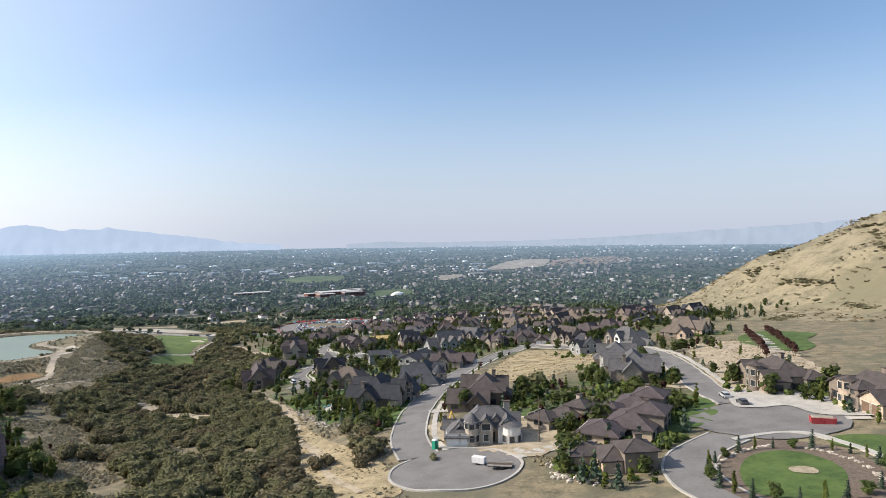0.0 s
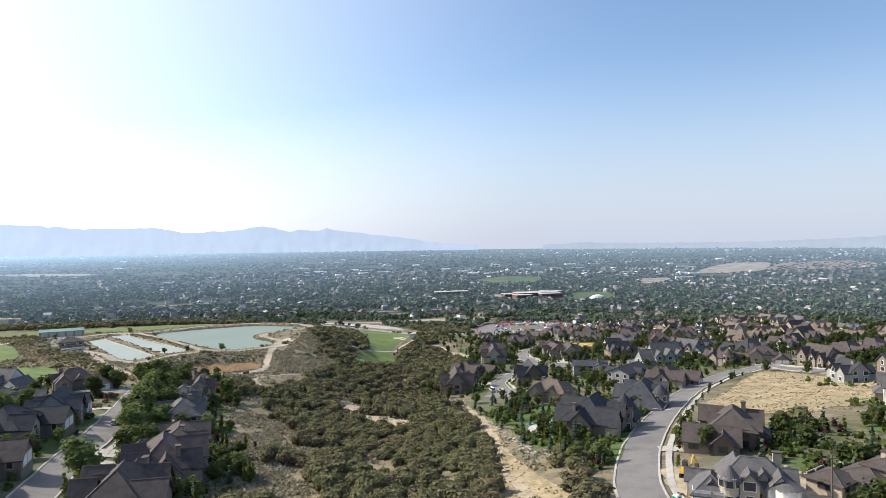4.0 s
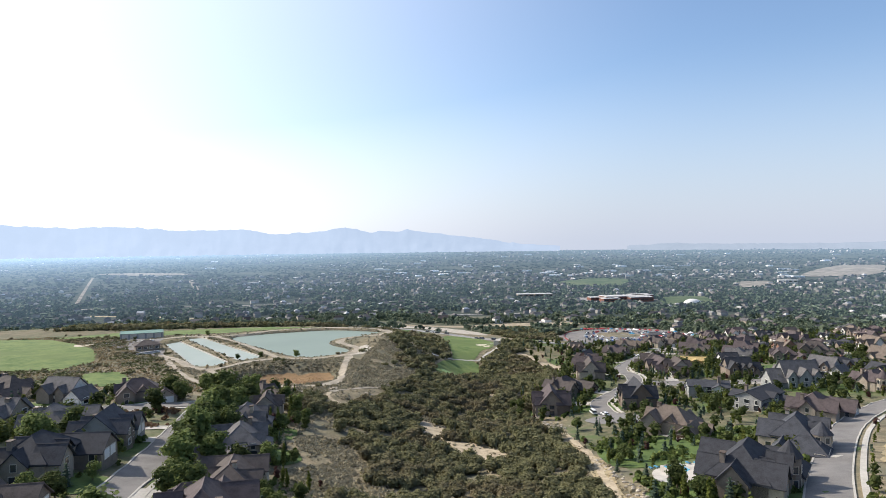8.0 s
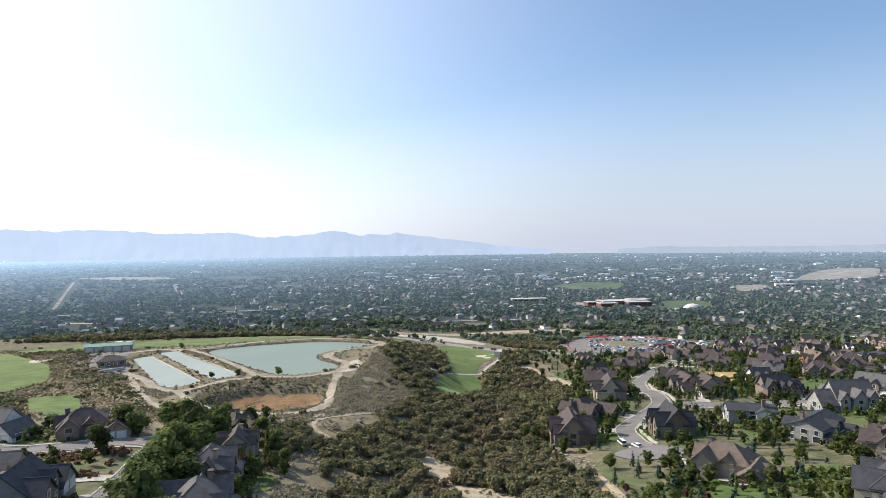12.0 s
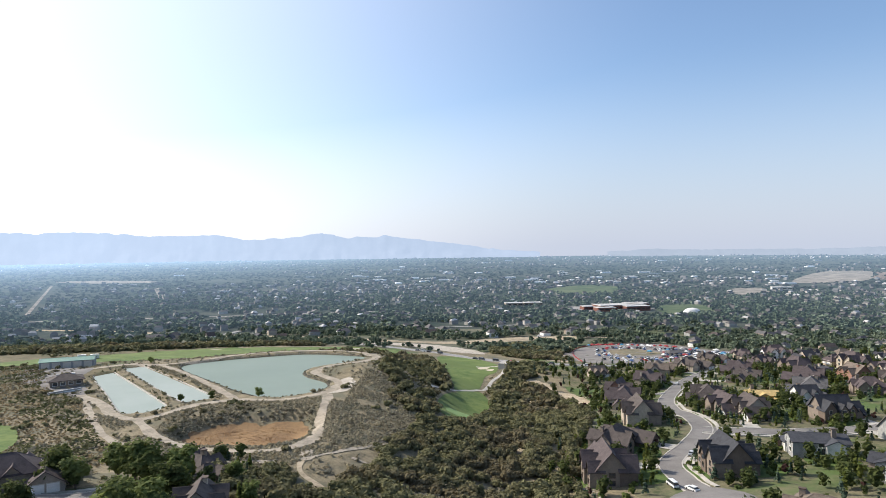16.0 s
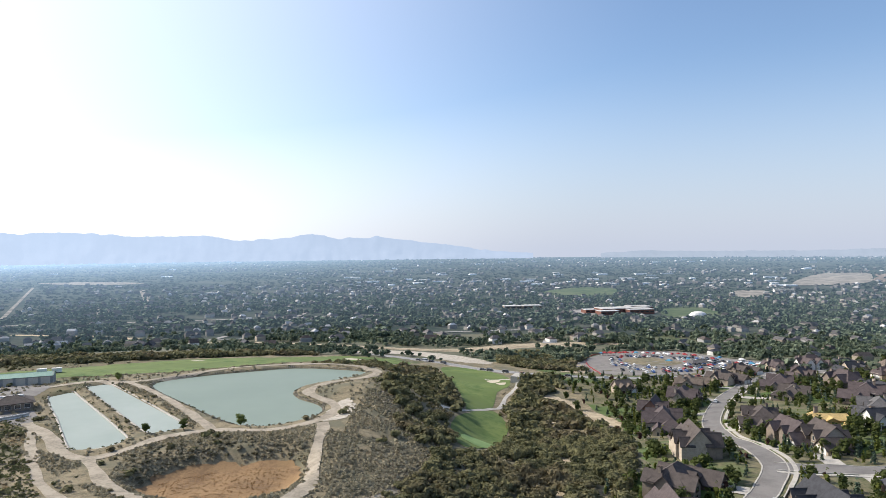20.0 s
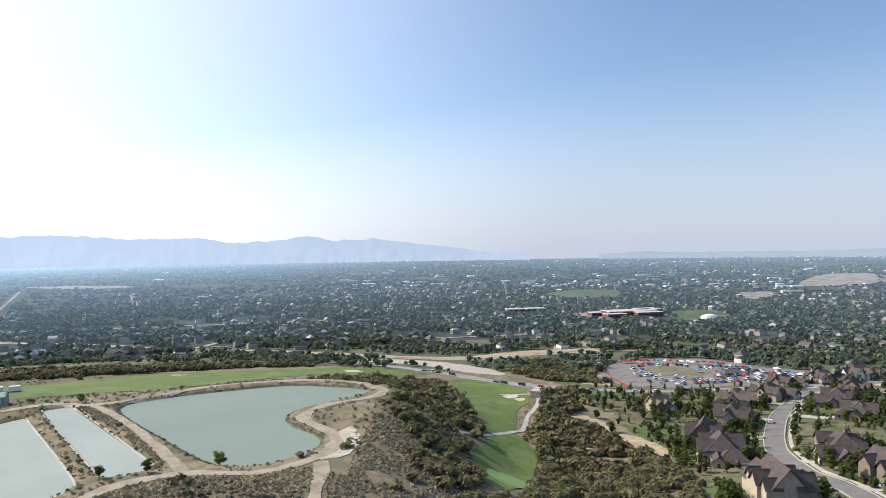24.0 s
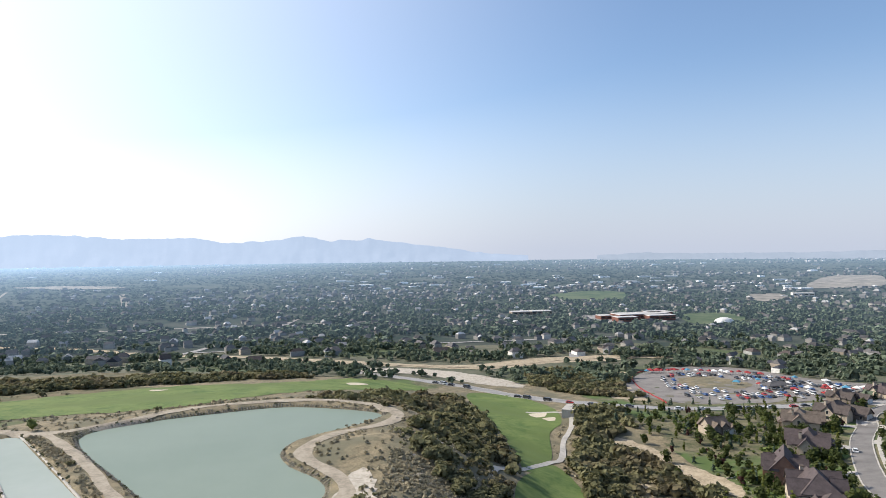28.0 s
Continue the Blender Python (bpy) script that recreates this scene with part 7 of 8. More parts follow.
for i in range(90):
    if i < 40:
        r, a = wr.uniform(1900, 2600), radians(wr.uniform(-4, 32))
    else:
        r, a = wr.uniform(1300, 4300), radians(wr.uniform(-42, 60))
    x, y = r * math.sin(a), 100 + r * math.cos(a)
    w, d, h = wr.uniform(16, 46), wr.uniform(8, 20), wr.uniform(3, 5)
    z, b, t = gz(x, y), len(V), wr.uniform(-0.4, 0.4)
    for px, py, pz in ((-w, -d, -2), (w, -d, -2), (w, d, -2), (-w, d, -2), (-w, -d, h), (w, -d, h), (w, d, h), (-w, d, h)):
        V.append((x + (px * math.cos(t) - py * math.sin(t)) / 2, y + (px * math.sin(t) + py * math.cos(t)) / 2, z + pz))
    F += [[b + q for q in f] for f in ((4, 5, 6, 7), (0, 1, 5, 4), (1, 2, 6, 5), (2, 3, 7, 6), (3, 0, 4, 7))]
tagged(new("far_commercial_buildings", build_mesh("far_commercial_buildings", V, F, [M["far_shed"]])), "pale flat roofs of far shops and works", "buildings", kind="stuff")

# ---- the waterworks yard ----
M["green_metal"] = material("green_metal_roof", (0.16, 0.27, 0.22), (0.22, 0.34, 0.28), 0.5, 4, 2, metal=0.2)
shed = new("storage_shed", None)
shed.matrix_basis = pose(-193, 467, gz(-193, 467), 0, 0, 19)
tagged(shed, "long grey shed with a green metal roof", "shed")
part("wall", wall_mesh(27, 9, 4.0, "gx", 1.6, WALLS["grey"]), shed)
rm, _ = roof_mesh(27, 9, "gx", 0.3, M["green_metal"], 0.4, 0.15)
part("roof", rm, shed, "green metal roof", pose(0, 0, 4.02))
for i in range(5):
    part("bay_door", box_mesh("bay_door", (4.0, 0.12, 3.4), M["trim"]), shed, at=pose(-10.4 + i * 5.2, -4.55, 0))
pump = new("pump_house", None)
pump.matrix_basis = pose(-163.5, 408, gz(-163.5, 408), 0, 0, 32)
tagged(pump, "low brown building with a hipped grey-brown roof", "building")
part("wall", wall_mesh(13.5, 10, 3.6, "hip", 2, WALLS["stone"]), pump)
rm, _ = roof_mesh(13.5, 10, "hip", 0.4, ROOFS["brown"], 0.9)
part("roof", rm, pump, "", pose(0, 0, 3.6))
for i in range(3):
    part("skylight", box_mesh("skylight", (2.0, 0.8, 0.5), M["white"]), pump, "white ridge vent", pose(-3 + i * 3, 0.9, 5.0))
for i in range(4):
    fr, pn = WIN["white"][1]
    w = part("window", fr, pump, at=pose(-4.8 + i * 3.2, -5.05, 1.1))
    part("pane", pn, w)
bm = bmesh.new(); add_box(bm, -2.4, -1.2, 0.6, 2.4, 1.2, 3.0)
CRATE = mesh_of("container", bm, M["white"])
for x, y, r in ((-200, 512, 20), (-206, 508, 30)):
    c = new("site_container", None)
    c.matrix_basis = pose(x, y, gz(x, y), 0, 0, r)
    tagged(c, "small white site container on a dirt yard", "container")
    part("body", CRATE, c)
    part("skid", box_mesh("skid", (4.6, 2.2, 0.6), M["dark_trim"]), c)
for i in range(4):
    p = new("pipe_stack", None)
    x, y = -158 + i * 1.6, 388 + i * 2.4
    p.matrix_basis = pose(x, y, gz(x, y), 0, 0, 58)
    tagged(p, "stacked pale pipes lying on a dirt yard", "pipes", "pipe stacks in the yard")
    for j in range(5):
        bm = bmesh.new()
        bmesh.ops.create_cone(bm, cap_ends=True, segments=10, radius1=0.3, radius2=0.3, depth=6, matrix=Matrix.Rotation(radians(90), 4, "Y"))
        part("pipe", mesh_of("pipe", bm, M["concrete"] if j % 2 else M["white"]), p, at=pose(0, (j % 3) * 0.62 - 0.6, 0.35 + (j // 3) * 0.55))
# concrete edges of the basins
for poly in (BASIN_1, BASIN_2):
    line = spline(list(poly), 2.0, True)
    for q in (line,):
        me = strip(q, -0.35, 0.35, 0.0, M["concrete"], "basin_edge", 1)
        co = np.empty(len(me.vertices) * 3); me.vertices.foreach_get("co", co)
        co = co.reshape(-1, 3); co[:, 2] = 0.42; me.vertices.foreach_set("co", co.ravel().astype(np.float32))
        ob = new("basin_edge", me)
        sol = ob.modifiers.new("solid", "SOLIDIFY"); sol.thickness = 0.9
        tagged(ob, "pale concrete edge of a settling basin", "edge", kind="structure")

# ---- vehicles ----
def car_meshes(paint, van=False):
    bm = bmesh.new()
    prof = [(-2.2, 0.35), (-2.25, 0.8), (-2.1, 0.95), (-1.0, 1.0), (1.2, 1.02), (2.0, 0.9), (2.2, 0.7), (2.2, 0.35)] if not van else [(-2.5, 0.4), (-2.5, 1.0), (-2.3, 1.1), (2.2, 1.1), (2.45, 0.9), (2.5, 0.4)]
    A = [bm.verts.new((x, -0.88, z)) for x, z in prof]; B = [bm.verts.new((x, 0.88, z)) for x, z in prof]
    for i in range(len(prof)):
        j = (i + 1) % len(prof)
        bm.faces.new((A[i], A[j], B[j], B[i]))
    bm.faces.new(A[::-1]); bm.faces.new(B)
    body = mesh_of("body", bm, paint)
    bm = bmesh.new()
    x0, x1, t0, t1, top = (-1.9, 1.1, -1.5, 0.4, 1.48) if not van else (-2.45, 2.1, -2.3, 1.3, 2.0)
    lo, hi = 0.98 if not van else 1.08, top
    v = [bm.verts.new(p) for p in ((x0, -0.84, lo), (x1, -0.84, lo), (x1, 0.84, lo), (x0, 0.84, lo), (t0, -0.68, hi - 0.06), (t1, -0.68, hi - 0.06), (t1, 0.68, hi - 0.06), (t0, 0.68, hi - 0.06))]
    for f in ((0, 3, 2, 1), (4, 5, 6, 7), (0, 1, 5, 4), (1, 2, 6, 5), (2, 3, 7, 6), (3, 0, 4, 7)):
        bm.faces.new([v[i] for i in f])
    glass = mesh_of("cabin_glass", bm, M["glass"])
    bm = bmesh.new(); add_box(bm, t0 - 0.02, -0.7, hi - 0.07, t1 + 0.02, 0.7, hi + 0.02)
    roof = mesh_of("car_roof", bm, paint)
    return body, glass, roof


bm = bmesh.new()
bmesh.ops.create_cone(bm, cap_ends=True, segments=10, radius1=0.34, radius2=0.34, depth=0.24, matrix=Matrix.Rotation(radians(90), 4, "X"))
M["rubber"] = material("tyre_rubber", (0.02, 0.02, 0.02), (0.03, 0.03, 0.03), 0.9)
WHEEL = mesh_of("wheel", bm, M["rubber"])
CARS = []
for key, c in (("white", (0.75, 0.75, 0.74)), ("silver", (0.45, 0.46, 0.47)), ("dark grey", (0.07, 0.07, 0.075)), ("black", (0.02, 0.02, 0.022)), ("red", (0.42, 0.03, 0.03)), ("blue", (0.05, 0.12, 0.32))):
    p = material("car_paint_" + key.replace(" ", "_"), tuple(0.92 * q for q in c), c, 0.3, 2, 1, spec=0.5)
    for van in (False, True):
        if van and key not in ("white", "dark grey"):
            continue
        CARS.append((key, van, car_meshes(p, van)))
cars = []


def car_at(i, x, y, rot, where):
    key, van, (body, glass, roof) = CARS[i % len(CARS)]
    c = new("van" if van else "car", None)
    c.matrix_basis = pose(x, y, gz(x, y) + 0.2, 0, 0, rot)
    tagged(c, "%s %s parked %s" % (key, "van" if van else "car", where), "van" if van else "car", "parked cars")
    part("body", body, c); part("cabin_glass", glass, c); part("car_roof", roof, c)
    for wx in (-1.4, 1.4):
        for wy in (-0.8, 0.8):
            part("wheel", WHEEL, c, at=pose(wx, wy, 0.34))


cr = random.Random(3)
lot_poly = np.array([(150, 605), (170, 700), (215, 735), (255, 715), (262, 650), (276, 592), (250, 572), (200, 578), (165, 582)])
n = 0
for gy0 in range(580, 740, 9):
    for gx0 in range(150, 275, 4):
        x, y = gx0 + cr.uniform(-0.6, 0.6), gy0 + cr.uniform(-0.8, 0.8)
        if inside_distance(np.array([x]), np.array([y]), lot_poly)[0] < -4 and inside_distance(np.array([x]), np.array([y]), np.array([(176, 652), (188, 680), (212, 684), (220, 645), (204, 625), (184, 630)]))[0] > 3:
            if cr.random() < 0.45 and n < 128:
                car_at(cr.randrange(8), x, y, 90 + cr.choice((0, 180)) + cr.uniform(-4, 4), "in rows on an asphalt car park")
                n += 1
pl = spline(PARKWAY)
for i in range(20, len(pl) - 25, 2):
    if cr.random() < 0.62:
        t = pl[i + 1] - pl[i]
        t = t / np.hypot(*t)
        x, y = pl[i] + np.array((t[1], -t[0])) * 4.4
        car_at(cr.randrange(8), float(x), float(y), math.degrees(math.atan2(t[1], t[0])), "along the kerb of a parkway")
for i, x, y, r in ((1, 80.5, 289, 95), (0, 84, 283, 110), (3, 121, 336, 30), (2, 99, 316, 55), (0, 158, 466, 60), (2, 150, 74, 60), (3, 147, 66, 60), (2, -45, 86, 90), (2, -43.5, 93, 85), (0, 186, 302, 20), (4, 206, 332, 0), (2, -60, 186, 100)):
    car_at(i, x, y, r, "on an estate street")

# ---- the event on the car park ----
def canopy(x, y, s, colour, words):
    t = new("canopy_tent", None)
    t.matrix_basis = pose(x, y, gz(x, y) + 0.15, 0, 0, cr.uniform(0, 90))
    tagged(t, words + " pop-up canopy tent on four legs", "tent", "canopy tents")
    bm = bmesh.new()
    a = [bm.verts.new(p) for p in ((-s, -s, 2.3), (s, -s, 2.3), (s, s, 2.3), (-s, s, 2.3))]
    b = [bm.verts.new(p) for p in ((-s, -s, 2.0), (s, -s, 2.0), (s, s, 2.0), (-s, s, 2.0))]
    tip = bm.verts.new((0, 0, 3.4))
    for i in range(4):
        bm.faces.new((a[i], a[(i + 1) % 4], tip)); bm.faces.new((b[i], b[(i + 1) % 4], a[(i + 1) % 4], a[i]))
    part("canopy", mesh_of("canopy", bm, colour), t)
    for px in (-1, 1):
        for py in (-1, 1):
            part("leg", box_mesh("leg", (0.06, 0.06, 2.2), M["white"]), t, at=pose(px * (s - 0.08), py * (s - 0.08), -0.1))


M["red_cloth"] = material("red_cloth", (0.26, 0.03, 0.035), (0.36, 0.055, 0.055), 0.8, 2, 2)
M["blue_cloth"] = material("blue_cloth", (0.05, 0.2, 0.35), (0.1, 0.3, 0.42), 0.8, 2, 2)
CLOTH = ((M["red_cloth"], "red"), (M["white"], "white"), (M["blue_cloth"], "blue"))
for i in range(46):
    if i < 26:
        u = i / 26
        x, y = 175 + 75 * u + cr.uniform(-3, 3), 712 + 18 * math.sin(u * 3) - 40 * u + cr.uniform(-4, 4)
    else:
        x, y = cr.uniform(205, 262), cr.uniform(585, 650)
    m, w = CLOTH[cr.choice((0, 0, 0, 1, 1, 2))]
    canopy(x, y, cr.choice((1.5, 1.5, 2.2)), m, w)
line = spline([(133, 580), (137, 600), (140, 630), (146, 660), (156, 690), (172, 716), (200, 738)], 3)
bm = bmesh.new()
for i in range(len(line) - 1):
    (x0, y0), (x1, y1) = line[i], line[i + 1]
    z0, z1 = gz(x0, y0), gz(x1, y1)
    v = [bm.verts.new(p) for p in ((x0, y0, z0 + 0.2), (x1, y1, z1 + 0.2), (x1, y1, z1 + 1.0), (x0, y0, z0 + 1.0), (x0 + 0.2, y0, z0 + 0.2), (x1 + 0.2, y1, z1 + 0.2), (x1 + 0.2, y1, z1 + 1.0), (x0 + 0.2, y0, z0 + 1.0))]
    for f in ((0, 1, 2, 3), (7, 6, 5, 4), (3, 2, 6, 7), (0, 4, 5, 1)):
        bm.faces.new([v[k] for k in f])
bmesh.ops.remove_doubles(bm, verts=bm.verts, dist=0.01)
tagged(new("crowd_barrier", mesh_of("crowd_barrier", bm, M["red_cloth"])), "long red banner fence beside the car park", "fence")
# picnic shelter
sh = new("picnic_shelter", None)
sh.matrix_basis = pose(222, 618, gz(222, 618), 0, 0, 10)
tagged(sh, "open shelter with a grey hipped roof beside parked cars", "shelter")
rm, _ = roof_mesh(16, 8, "hip", 0.4, ROOFS["grey"])
part("roof", rm, sh, at=pose(0, 0, 3))
for px in (-6.5, -2.2, 2.2, 6.5):
    for py in (-3, 3):
        part("post", box_mesh("post", (0.35, 0.35, 3.1), M["trim"]), sh, at=pose(px, py, -0.1))
# cart underpass below the parkway
up = new("underpass", None)
up.matrix_basis = pose(70, 543, gz(70, 543) - 0.5, 0, 0, 62)
tagged(up, "concrete cart underpass with a dark arched mouth", "underpass")
bm = bmesh.new()
arch = [(-2.2, 0)] + [(-2.2 * math.cos(a), 1.4 + 1.4 * math.sin(a)) for a in np.linspace(0, math.pi, 9)] + [(2.2, 0)]
outer = [(-6, 0)] + [(-6 + 12 * k / 8, 4.2) for k in range(9)] + [(6, 0)]
rows = [[bm.verts.new((x, y, z)) for x, z in q] for q, y in ((outer, 0), (arch, 0), (arch, 6), (outer, 6))]
for p, q in zip(rows, rows[1:] + rows[:1]):
    for i in range(10):
        bm.faces.new((p[i], p[i + 1], q[i + 1], q[i]))
part("head_wall", mesh_of("head_wall", bm, M["concrete"]), up)
# black panel across the arch, put in as the shade inside the tunnel
part("dark_bore", box_mesh("dark_bore", (4.6, 0.3, 3.2), M["rubber"]), up, at=pose(0, 5.4, 0))

# ---- near the building site ----
t = new("portable_toilet", None)
t.matrix_basis = pose(69.5, 86.5, gz(69.5, 86.5) + 0.1, 0, 0, 20)
tagged(t, "green portable toilet cabin with a pale roof", "toilet")
M["green_plastic"] = material("green_plastic", (0.02, 0.22, 0.14), (0.03, 0.28, 0.18), 0.5, 1, 2)
part("cabin", box_mesh("cabin", (1.15, 1.15, 2.1), M["green_plastic"], 0.03), t)
part("roof", box_mesh("roof", (1.2, 1.2, 0.22), M["white"], 0.18), t, at=pose(0, 0, 2.1))
part("door", box_mesh("door", (0.8, 0.05, 1.85), M["green_plastic"]), t, at=pose(0, -0.6, 0.1))
t = new("box_trailer", None)
t.matrix_basis = pose(71.8, 69.5, gz(71.8, 69.5) + 0.2, 0, 0, -50) @ Matrix.Scale(0.62, 4)
tagged(t, "white enclosed box trailer parked on the turning circle", "trailer")
bm = bmesh.new(); add_box(bm, -2.3, -1.1, 0.55, 2.3, 1.1, 2.7)
bmesh.ops.bevel(bm, geom=list(bm.edges), offset=0.12, segments=2, affect="EDGES")
part("body", mesh_of("body", bm, M["white"]), t)
for y in (-1.0, 1.0):
    for x in (-0.45, 0.45):
        part("wheel", WHEEL, t, at=pose(x, y, 0.34))
part("drawbar", box_mesh("drawbar", (1.6, 0.12, 0.12), M["dark_trim"]), t, at=pose(2.9, 0, 0.5))
t = new("flat_trailer", None)
t.matrix_basis = pose(74, 64.5, gz(74, 64.5) + 0.2, 0, 0, -35)
tagged(t, "low flat trailer parked beside the turning circle", "trailer")
part("deck", box_mesh("deck", (5, 2, 0.18), M["dark_trim"]), t, at=pose(0, 0, 0.62))
for y in (-1.1, 1.1):
    part("rail", box_mesh("rail", (5, 0.08, 0.3), M["trim"]), t, at=pose(0, y, 0.8))
    for x in (-0.5, 0.5):
        part("wheel", WHEEL, t, at=pose(x, y, 0.34))
t = new("excavator", None)
t.matrix_basis = pose(79.5, 101, gz(79.5, 101) + 0.15, 0, 0, 40)
tagged(t, "small yellow excavator on bare building soil", "excavator")
M["yellow"] = material("machine_yellow", (0.55, 0.33, 0.04), (0.65, 0.42, 0.07), 0.5, 1, 2)
for y in (-0.9, 0.9):
    part("track", box_mesh("track", (3.0, 0.5, 0.8), M["rubber"], 0.1), t, at=pose(0, y, 0))
part("body", box_mesh("body", (2.4, 2.0, 1.1), M["yellow"], 0.1), t, at=pose(-0.2, 0, 0.85))
part("cab", box_mesh("cab", (1.1, 0.9, 1.3), M["glass"], 0.06), t, at=pose(0.3, 0.5, 1.9))
bm = bmesh.new()
for (x0, z0), (x1, z1) in (((0.8, 1.5), (2.6, 3.6)), ((2.6, 3.6), (4.4, 1.6))):
    v = [bm.verts.new(p) for p in ((x0, -0.45, z0), (x1, -0.45, z1), (x1, -0.15, z1), (x0, -0.15, z0), (x0, -0.45, z0 + 0.35), (x1, -0.45, z1 + 0.35), (x1, -0.15, z1 + 0.35), (x0, -0.15, z0 + 0.35))]
    for f in ((0, 3, 2, 1), (4, 5, 6, 7), (0, 1, 5, 4), (1, 2, 6, 5), (2, 3, 7, 6), (3, 0, 4, 7)):
        bm.faces.new([v[i] for i in f])
part("boom", mesh_of("boom", bm, M["yellow"]), t)
part("bucket", box_mesh("bucket", (0.8, 0.8, 0.7), M["dark_trim"], 0.1), t, at=pose(4.5, -0.3, 0.9))
p = tagged(new("utility_pole", None), "bare wooden utility pole on a dry slope", "pole")
p.matrix_basis = pose(90, 74, gz(90, 74))
bm = bmesh.new(); bmesh.ops.create_cone(bm, cap_ends=True, segments=8, radius1=0.17, radius2=0.11, depth=11, matrix=Matrix.Translation((0, 0, 5)))
part("shaft", mesh_of("shaft", bm, M["bark"]), p)
part("cross_arm", box_mesh("cross_arm", (1.8, 0.12, 0.14), M["bark"]), p, at=pose(0, 0, 9.8))
# skip on the drive of the peach house
d = new("skip_container", None)
d.matrix_basis = pose(143.5, 42.5, gz(143.5, 42.5) + 0.25, 0, 0, -42)
tagged(d, "long red builders' skip on a pale drive", "skip")
part("body", box_mesh("body", (4.8, 2.0, 1.3), M["red_cloth"], -0.12), d)
part("load", box_mesh("load", (4.6, 1.8, 0.25), M["dirt"], 0.2), d, at=pose(0, 0, 1.25))
drape("bare_ground", [(143, 64), (152, 58), (150, 47), (158, 36), (166, 52), (172, 66), (158, 78)], M["concrete"], 0.38, "pale concrete forecourt of two large houses", "drive", 3)
drape("flower_bed", [(99, 33), (106, 40), (114.5, 42), (125, 42.5), (129.5, 34), (126, 22), (119, 13), (106, 8), (97, 14), (95.5, 24)], M["bark"], 0.2, "dark mulched planting bed round a lawn", "bed", 3)
drape("lawn", [(101, 28), (107, 34), (113.7, 37), (121, 35), (122.5, 29), (120, 23.5), (114, 18.5), (106, 15), (101, 18), (99, 23)], M["lawn"], 0.26, "green lawn on a planted island", "lawn", 3)
drape("bare_ground", disc(113, 26, 2.3, 10, 1.2), M["sand"], 0.36, "worn dry patch in a lawn", "bare ground", 2)
drape("lawn", [(131, 32), (135, 35), (143, 30), (140, 20), (131, 21)], M["lawn"], 0.2, "green lawn beside a pale footway", "lawn", 3)
drape("lawn", [(120, 60), (130, 60), (142, 70), (147, 82), (138, 88), (126, 74)], M["lawn"], 0.22, "bright garden lawn along a street", "lawn", 3)
line = spline([(126, 14), (131, 26), (134, 36), (131, 44), (120, 46.5)], 2.0)
tagged(new("pavement", strip(line, -0.8, 0.8, 0.34, M["concrete"], "pavement", 1, 0, 0.1)), "pale footway round a planted island", "pavement", kind="structure")
for pts in ([(64, 142), (70, 143), (71, 150), (69, 164), (64, 164)], [(64, 192), (80, 192), (94, 204), (92, 222), (70, 230), (63, 215)], [(92, 178), (101, 176), (107, 186), (104, 202), (95, 198)], [(72, 118), (78, 128), (84, 140), (76, 142), (68, 126)]):
    drape("lawn", pts, M["lawn"], 0.19, "watered garden lawn above a dry slope", "lawn", 3)
drape("lawn", [(112, 62), (120, 58), (128, 66), (138, 78), (134, 86), (122, 76)], M["lawn"], 0.2, "bright garden lawn beside low houses", "lawn", 3)
drape("lawn", [(262, 162), (290, 172), (285, 140), (262, 128), (238, 108), (226, 112), (240, 140)], M["lawn"], 0.2, "green lawn on a dry hillside", "lawn", 5)
drape("lawn", [(-74, 84), (-56, 82), (-54, 95), (-60, 102), (-74, 99)], M["lawn"], 0.2, "green front lawn at the top of a street", "lawn", 3)
# stone steps between two rows of red trees
st = new("garden_steps", None)
st.matrix_basis = pose(0, 0, 0)
tagged(st, "pale stone steps climbing between red trees", "steps")
for i in range(11):
    x, y = 214 + i * 6.2, 105 + i * 5.8
    part("slab", box_mesh("slab", (4.5, 2.2, 0.8), M["concrete"], 0.1), st, at=pose(x, y, gz(x, y) - 0.3, 0, 0, -47))
for i in range(14):
    for s in (-4.6, 4.6):
        x, y = 212 + i * 5.0, 103 + i * 4.7
        tree_at("maple", x - s * 0.68, y + s * 0.73, 0.95)
# planting on the island and slopes near it
for i in range(26):
    a = i / 26 * math.tau
    x, y = 112 + 15.5 * math.cos(a), 26.5 + 13.5 * math.sin(a)
    tree_at(("conifer", "poplar", "conifer", "tree")[i % 4], x, y, cr.uniform(0.3, 0.55))

# ---- swimming pool ----
drape("patio", [(68, 168), (80, 170), (84, 184), (76, 188), (69, 182)], M["concrete"], 0.28, "pale paved terrace round a swimming pool", "patio", 2)
pz = gz(76, 179) + 0.62
pool = new("swimming_pool", None)
pool.matrix_basis = pose(75.5, 178, pz - 0.35, 0, 0, 15)
tagged(pool, "blue rectangular swimming pool in a paved terrace", "pool")
bm = bmesh.new()
ro = [[bm.verts.new((sx * w, sy * d, z)) for sx, sy in ((-1, -1), (1, -1), (1, 1), (-1, 1))] for w, d, z in ((3.0, 5.2, -1.2), (3.0, 5.2, 0.42), (2.6, 4.8, 0.42), (2.6, 4.8, -0.2))]
for a, b in zip(ro, ro[1:]):
    for i in range(4):
        bm.faces.new((a[i], a[(i + 1) % 4], b[(i + 1) % 4], b[i]))
part("coping", mesh_of("coping", bm, M["concrete"]), pool)
part("pool_water", box_mesh("pool_water", (5.2, 9.6, 0.5), M["bluewater"]), pool, "bright blue water", pose(0, 0, -0.2))
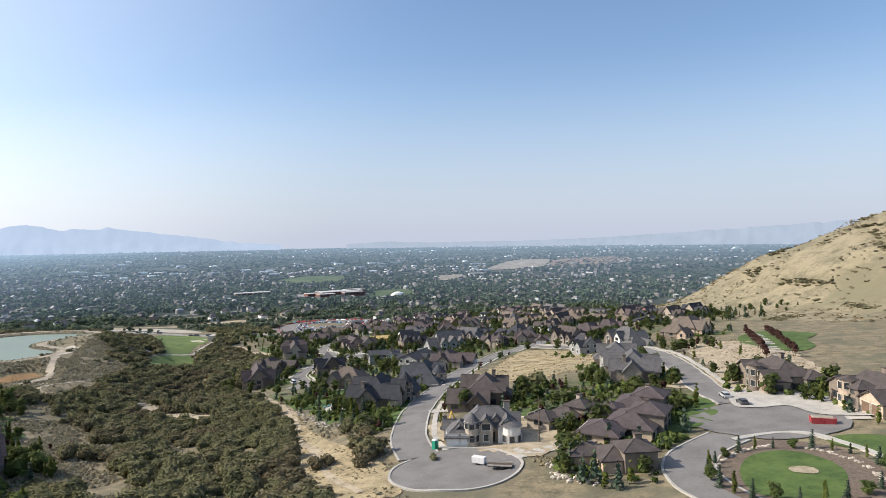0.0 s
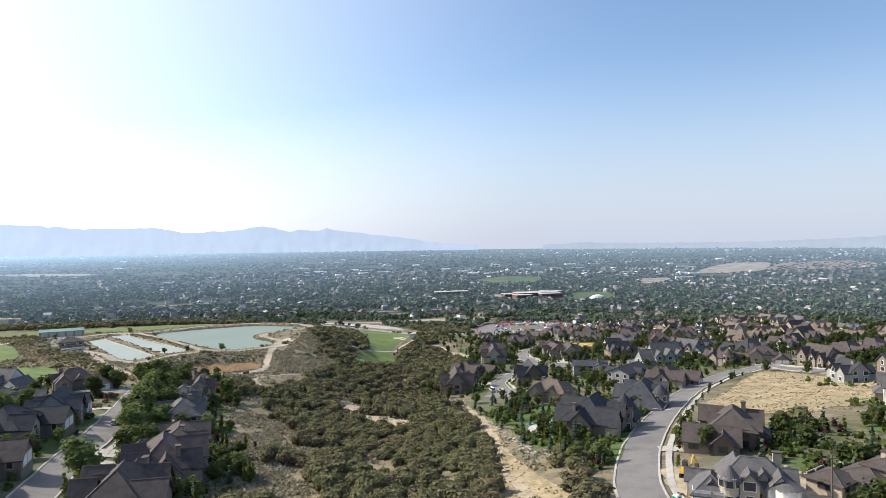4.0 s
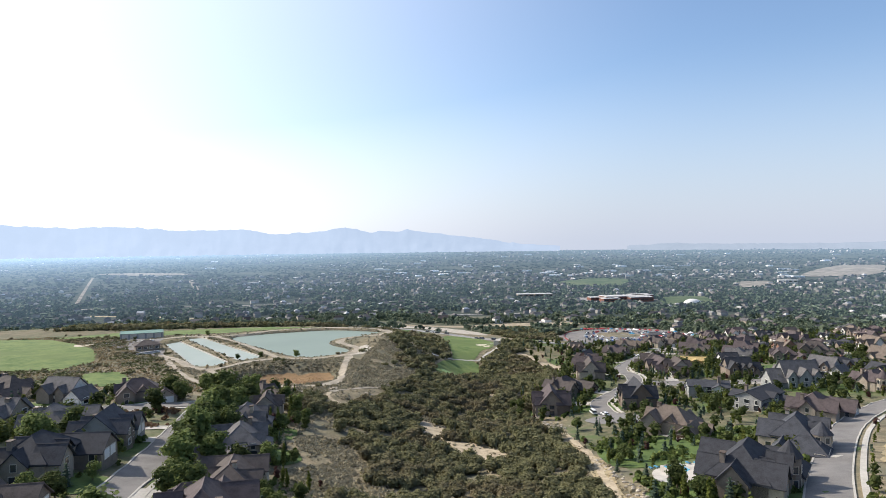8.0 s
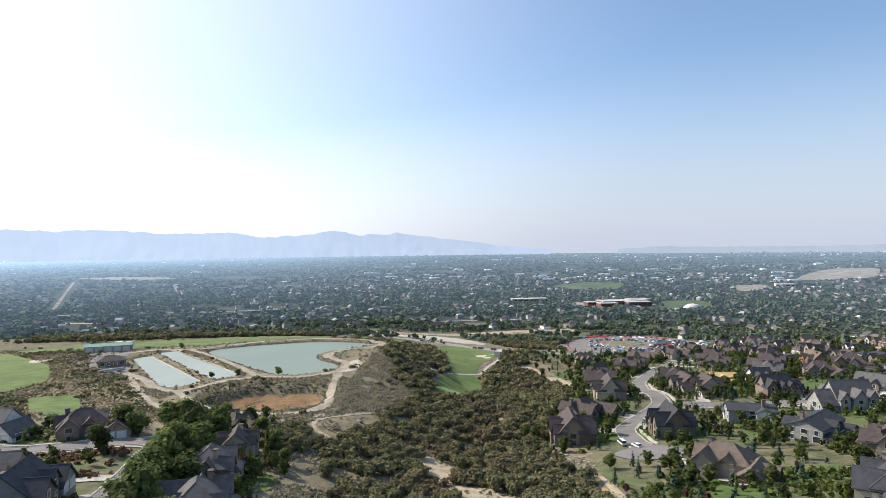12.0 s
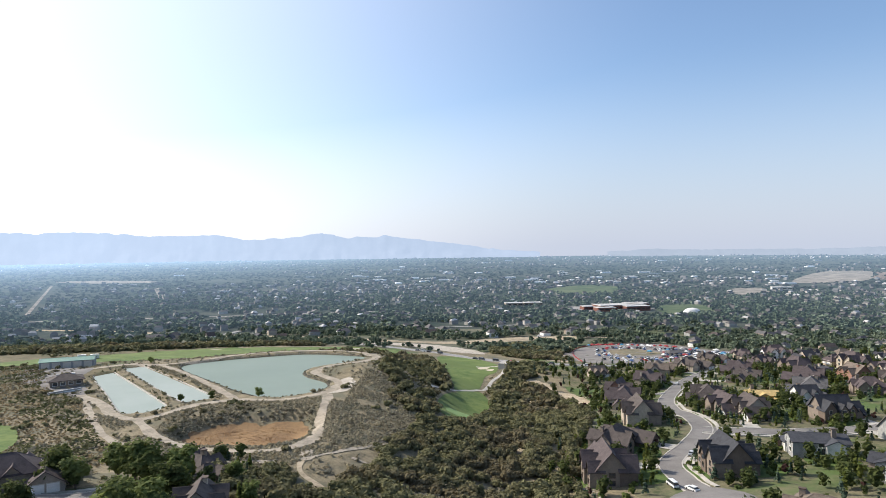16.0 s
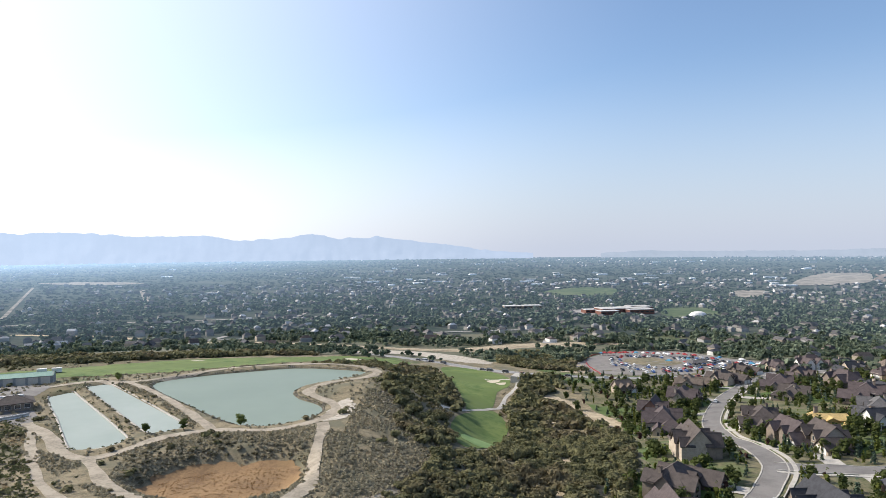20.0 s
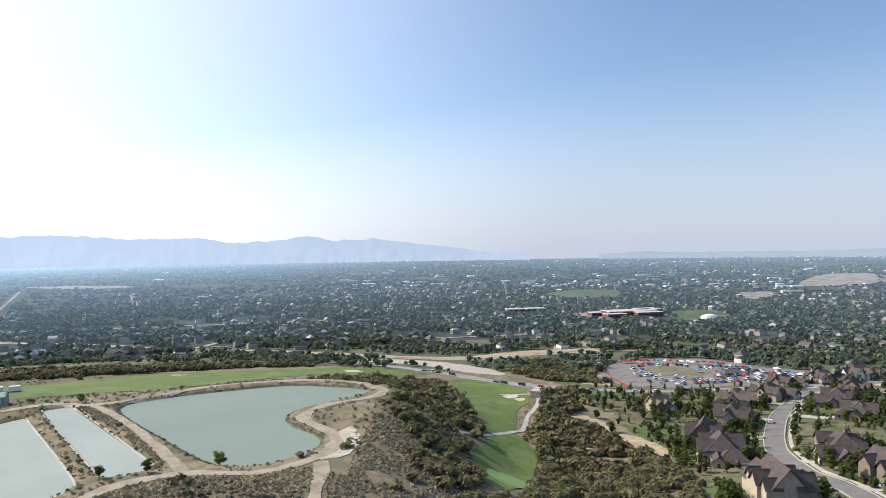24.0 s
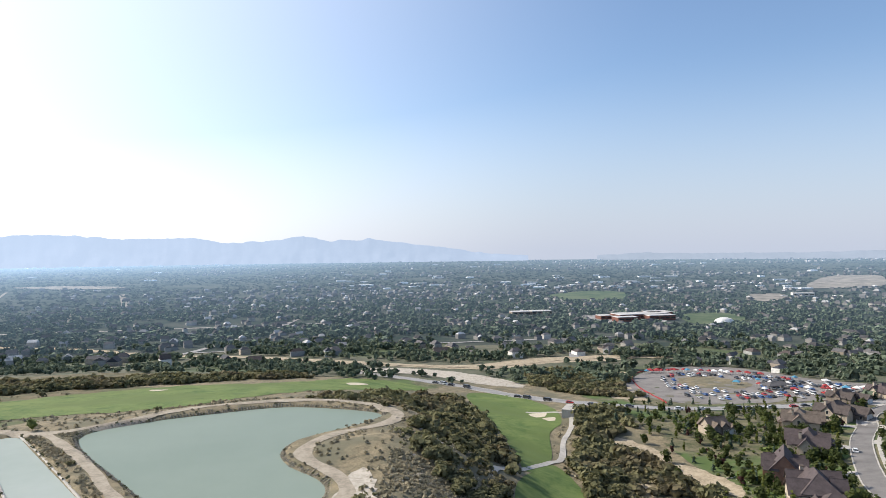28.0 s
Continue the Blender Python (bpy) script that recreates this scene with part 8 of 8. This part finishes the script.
for i, (x, y) in enumerate(((70, 186), (72, 187.5), (80.5, 187), (82, 185.5))):
    l = new("sun_lounger", None)
    l.matrix_basis = pose(x, y, gz(x, y) + 0.35, 0, 0, 200)
    tagged(l, "blue cushioned sun lounger on a terrace", "lounger", "loungers by the pool")
    part("bed", box_mesh("bed", (0.7, 1.4, 0.14), M["blue_cloth"]), l, at=pose(0, 0, 0.3))
    part("backrest", box_mesh("backrest", (0.7, 0.7, 0.14), M["blue_cloth"]), l, at=pose(0, 0.68, 0.32, 35, 0, 0))
    for px in (-0.3, 0.3):
        for py in (-0.6, 0.6):
            part("leg", box_mesh("leg", (0.06, 0.06, 0.42), M["white"]), l, at=pose(px, py, -0.1))

# ---- boulders ----
bm = bmesh.new()
bmesh.ops.create_icosphere(bm, subdivisions=1, radius=0.5)
bv = np.array([tuple(v.co) for v in bm.verts]); bf = np.array([[v.index for v in f.verts] for f in bm.faces])
bm.free()
rr = np.random.default_rng(9)
spots_xy = []
for pts, n, w in (([(60, 205), (59.5, 170), (58.5, 145), (60, 132)], 110, 1.8), ([(84, 60), (80, 52), (82, 44)], 40, 1.5), ([(92, 108), (100, 100), (103, 88)], 45, 1.2), ([(100, 455), (108, 446), (116, 440)], 40, 3), ([(98, 33), (106, 38.5), (114, 40), (123, 39.5)], 60, 0.7),
                  ([(124, 37), (126, 30), (123, 21), (117, 14)], 60, 0.7), ([(62, 260), (58, 290), (56, 310)], 60, 3), ([(108, 98), (118, 92), (126, 88)], 40, 2.5), ([(90, 432), (100, 415), (96, 400)], 40, 2.5), ([(-16, 400), (-8, 430), (-13, 470)], 60, 7)):
    line = spline(pts, 1.0)
    k = rr.integers(0, len(line), n)
    spots_xy.append(line[k] + rr.normal(0, w * 0.5, (n, 2)))
xy = np.concatenate(spots_xy)
V, F = [], []
for i, (x, y) in enumerate(xy):
    s = rr.uniform(0.4, 1.2) * np.array((1.2, 0.9, 0.75))
    q = bv * s * (1 + rr.normal(0, 0.1, bv.shape))
    V.append(q + (x, y, gz(x, y) + 0.1)); F.append(bf + i * len(bv))
tagged(new("boulders", build_mesh("boulders", np.concatenate(V), np.concatenate(F), [M["rock"]])), "pale tumbled boulders on slopes and garden walls", "boulders", kind="stuff")
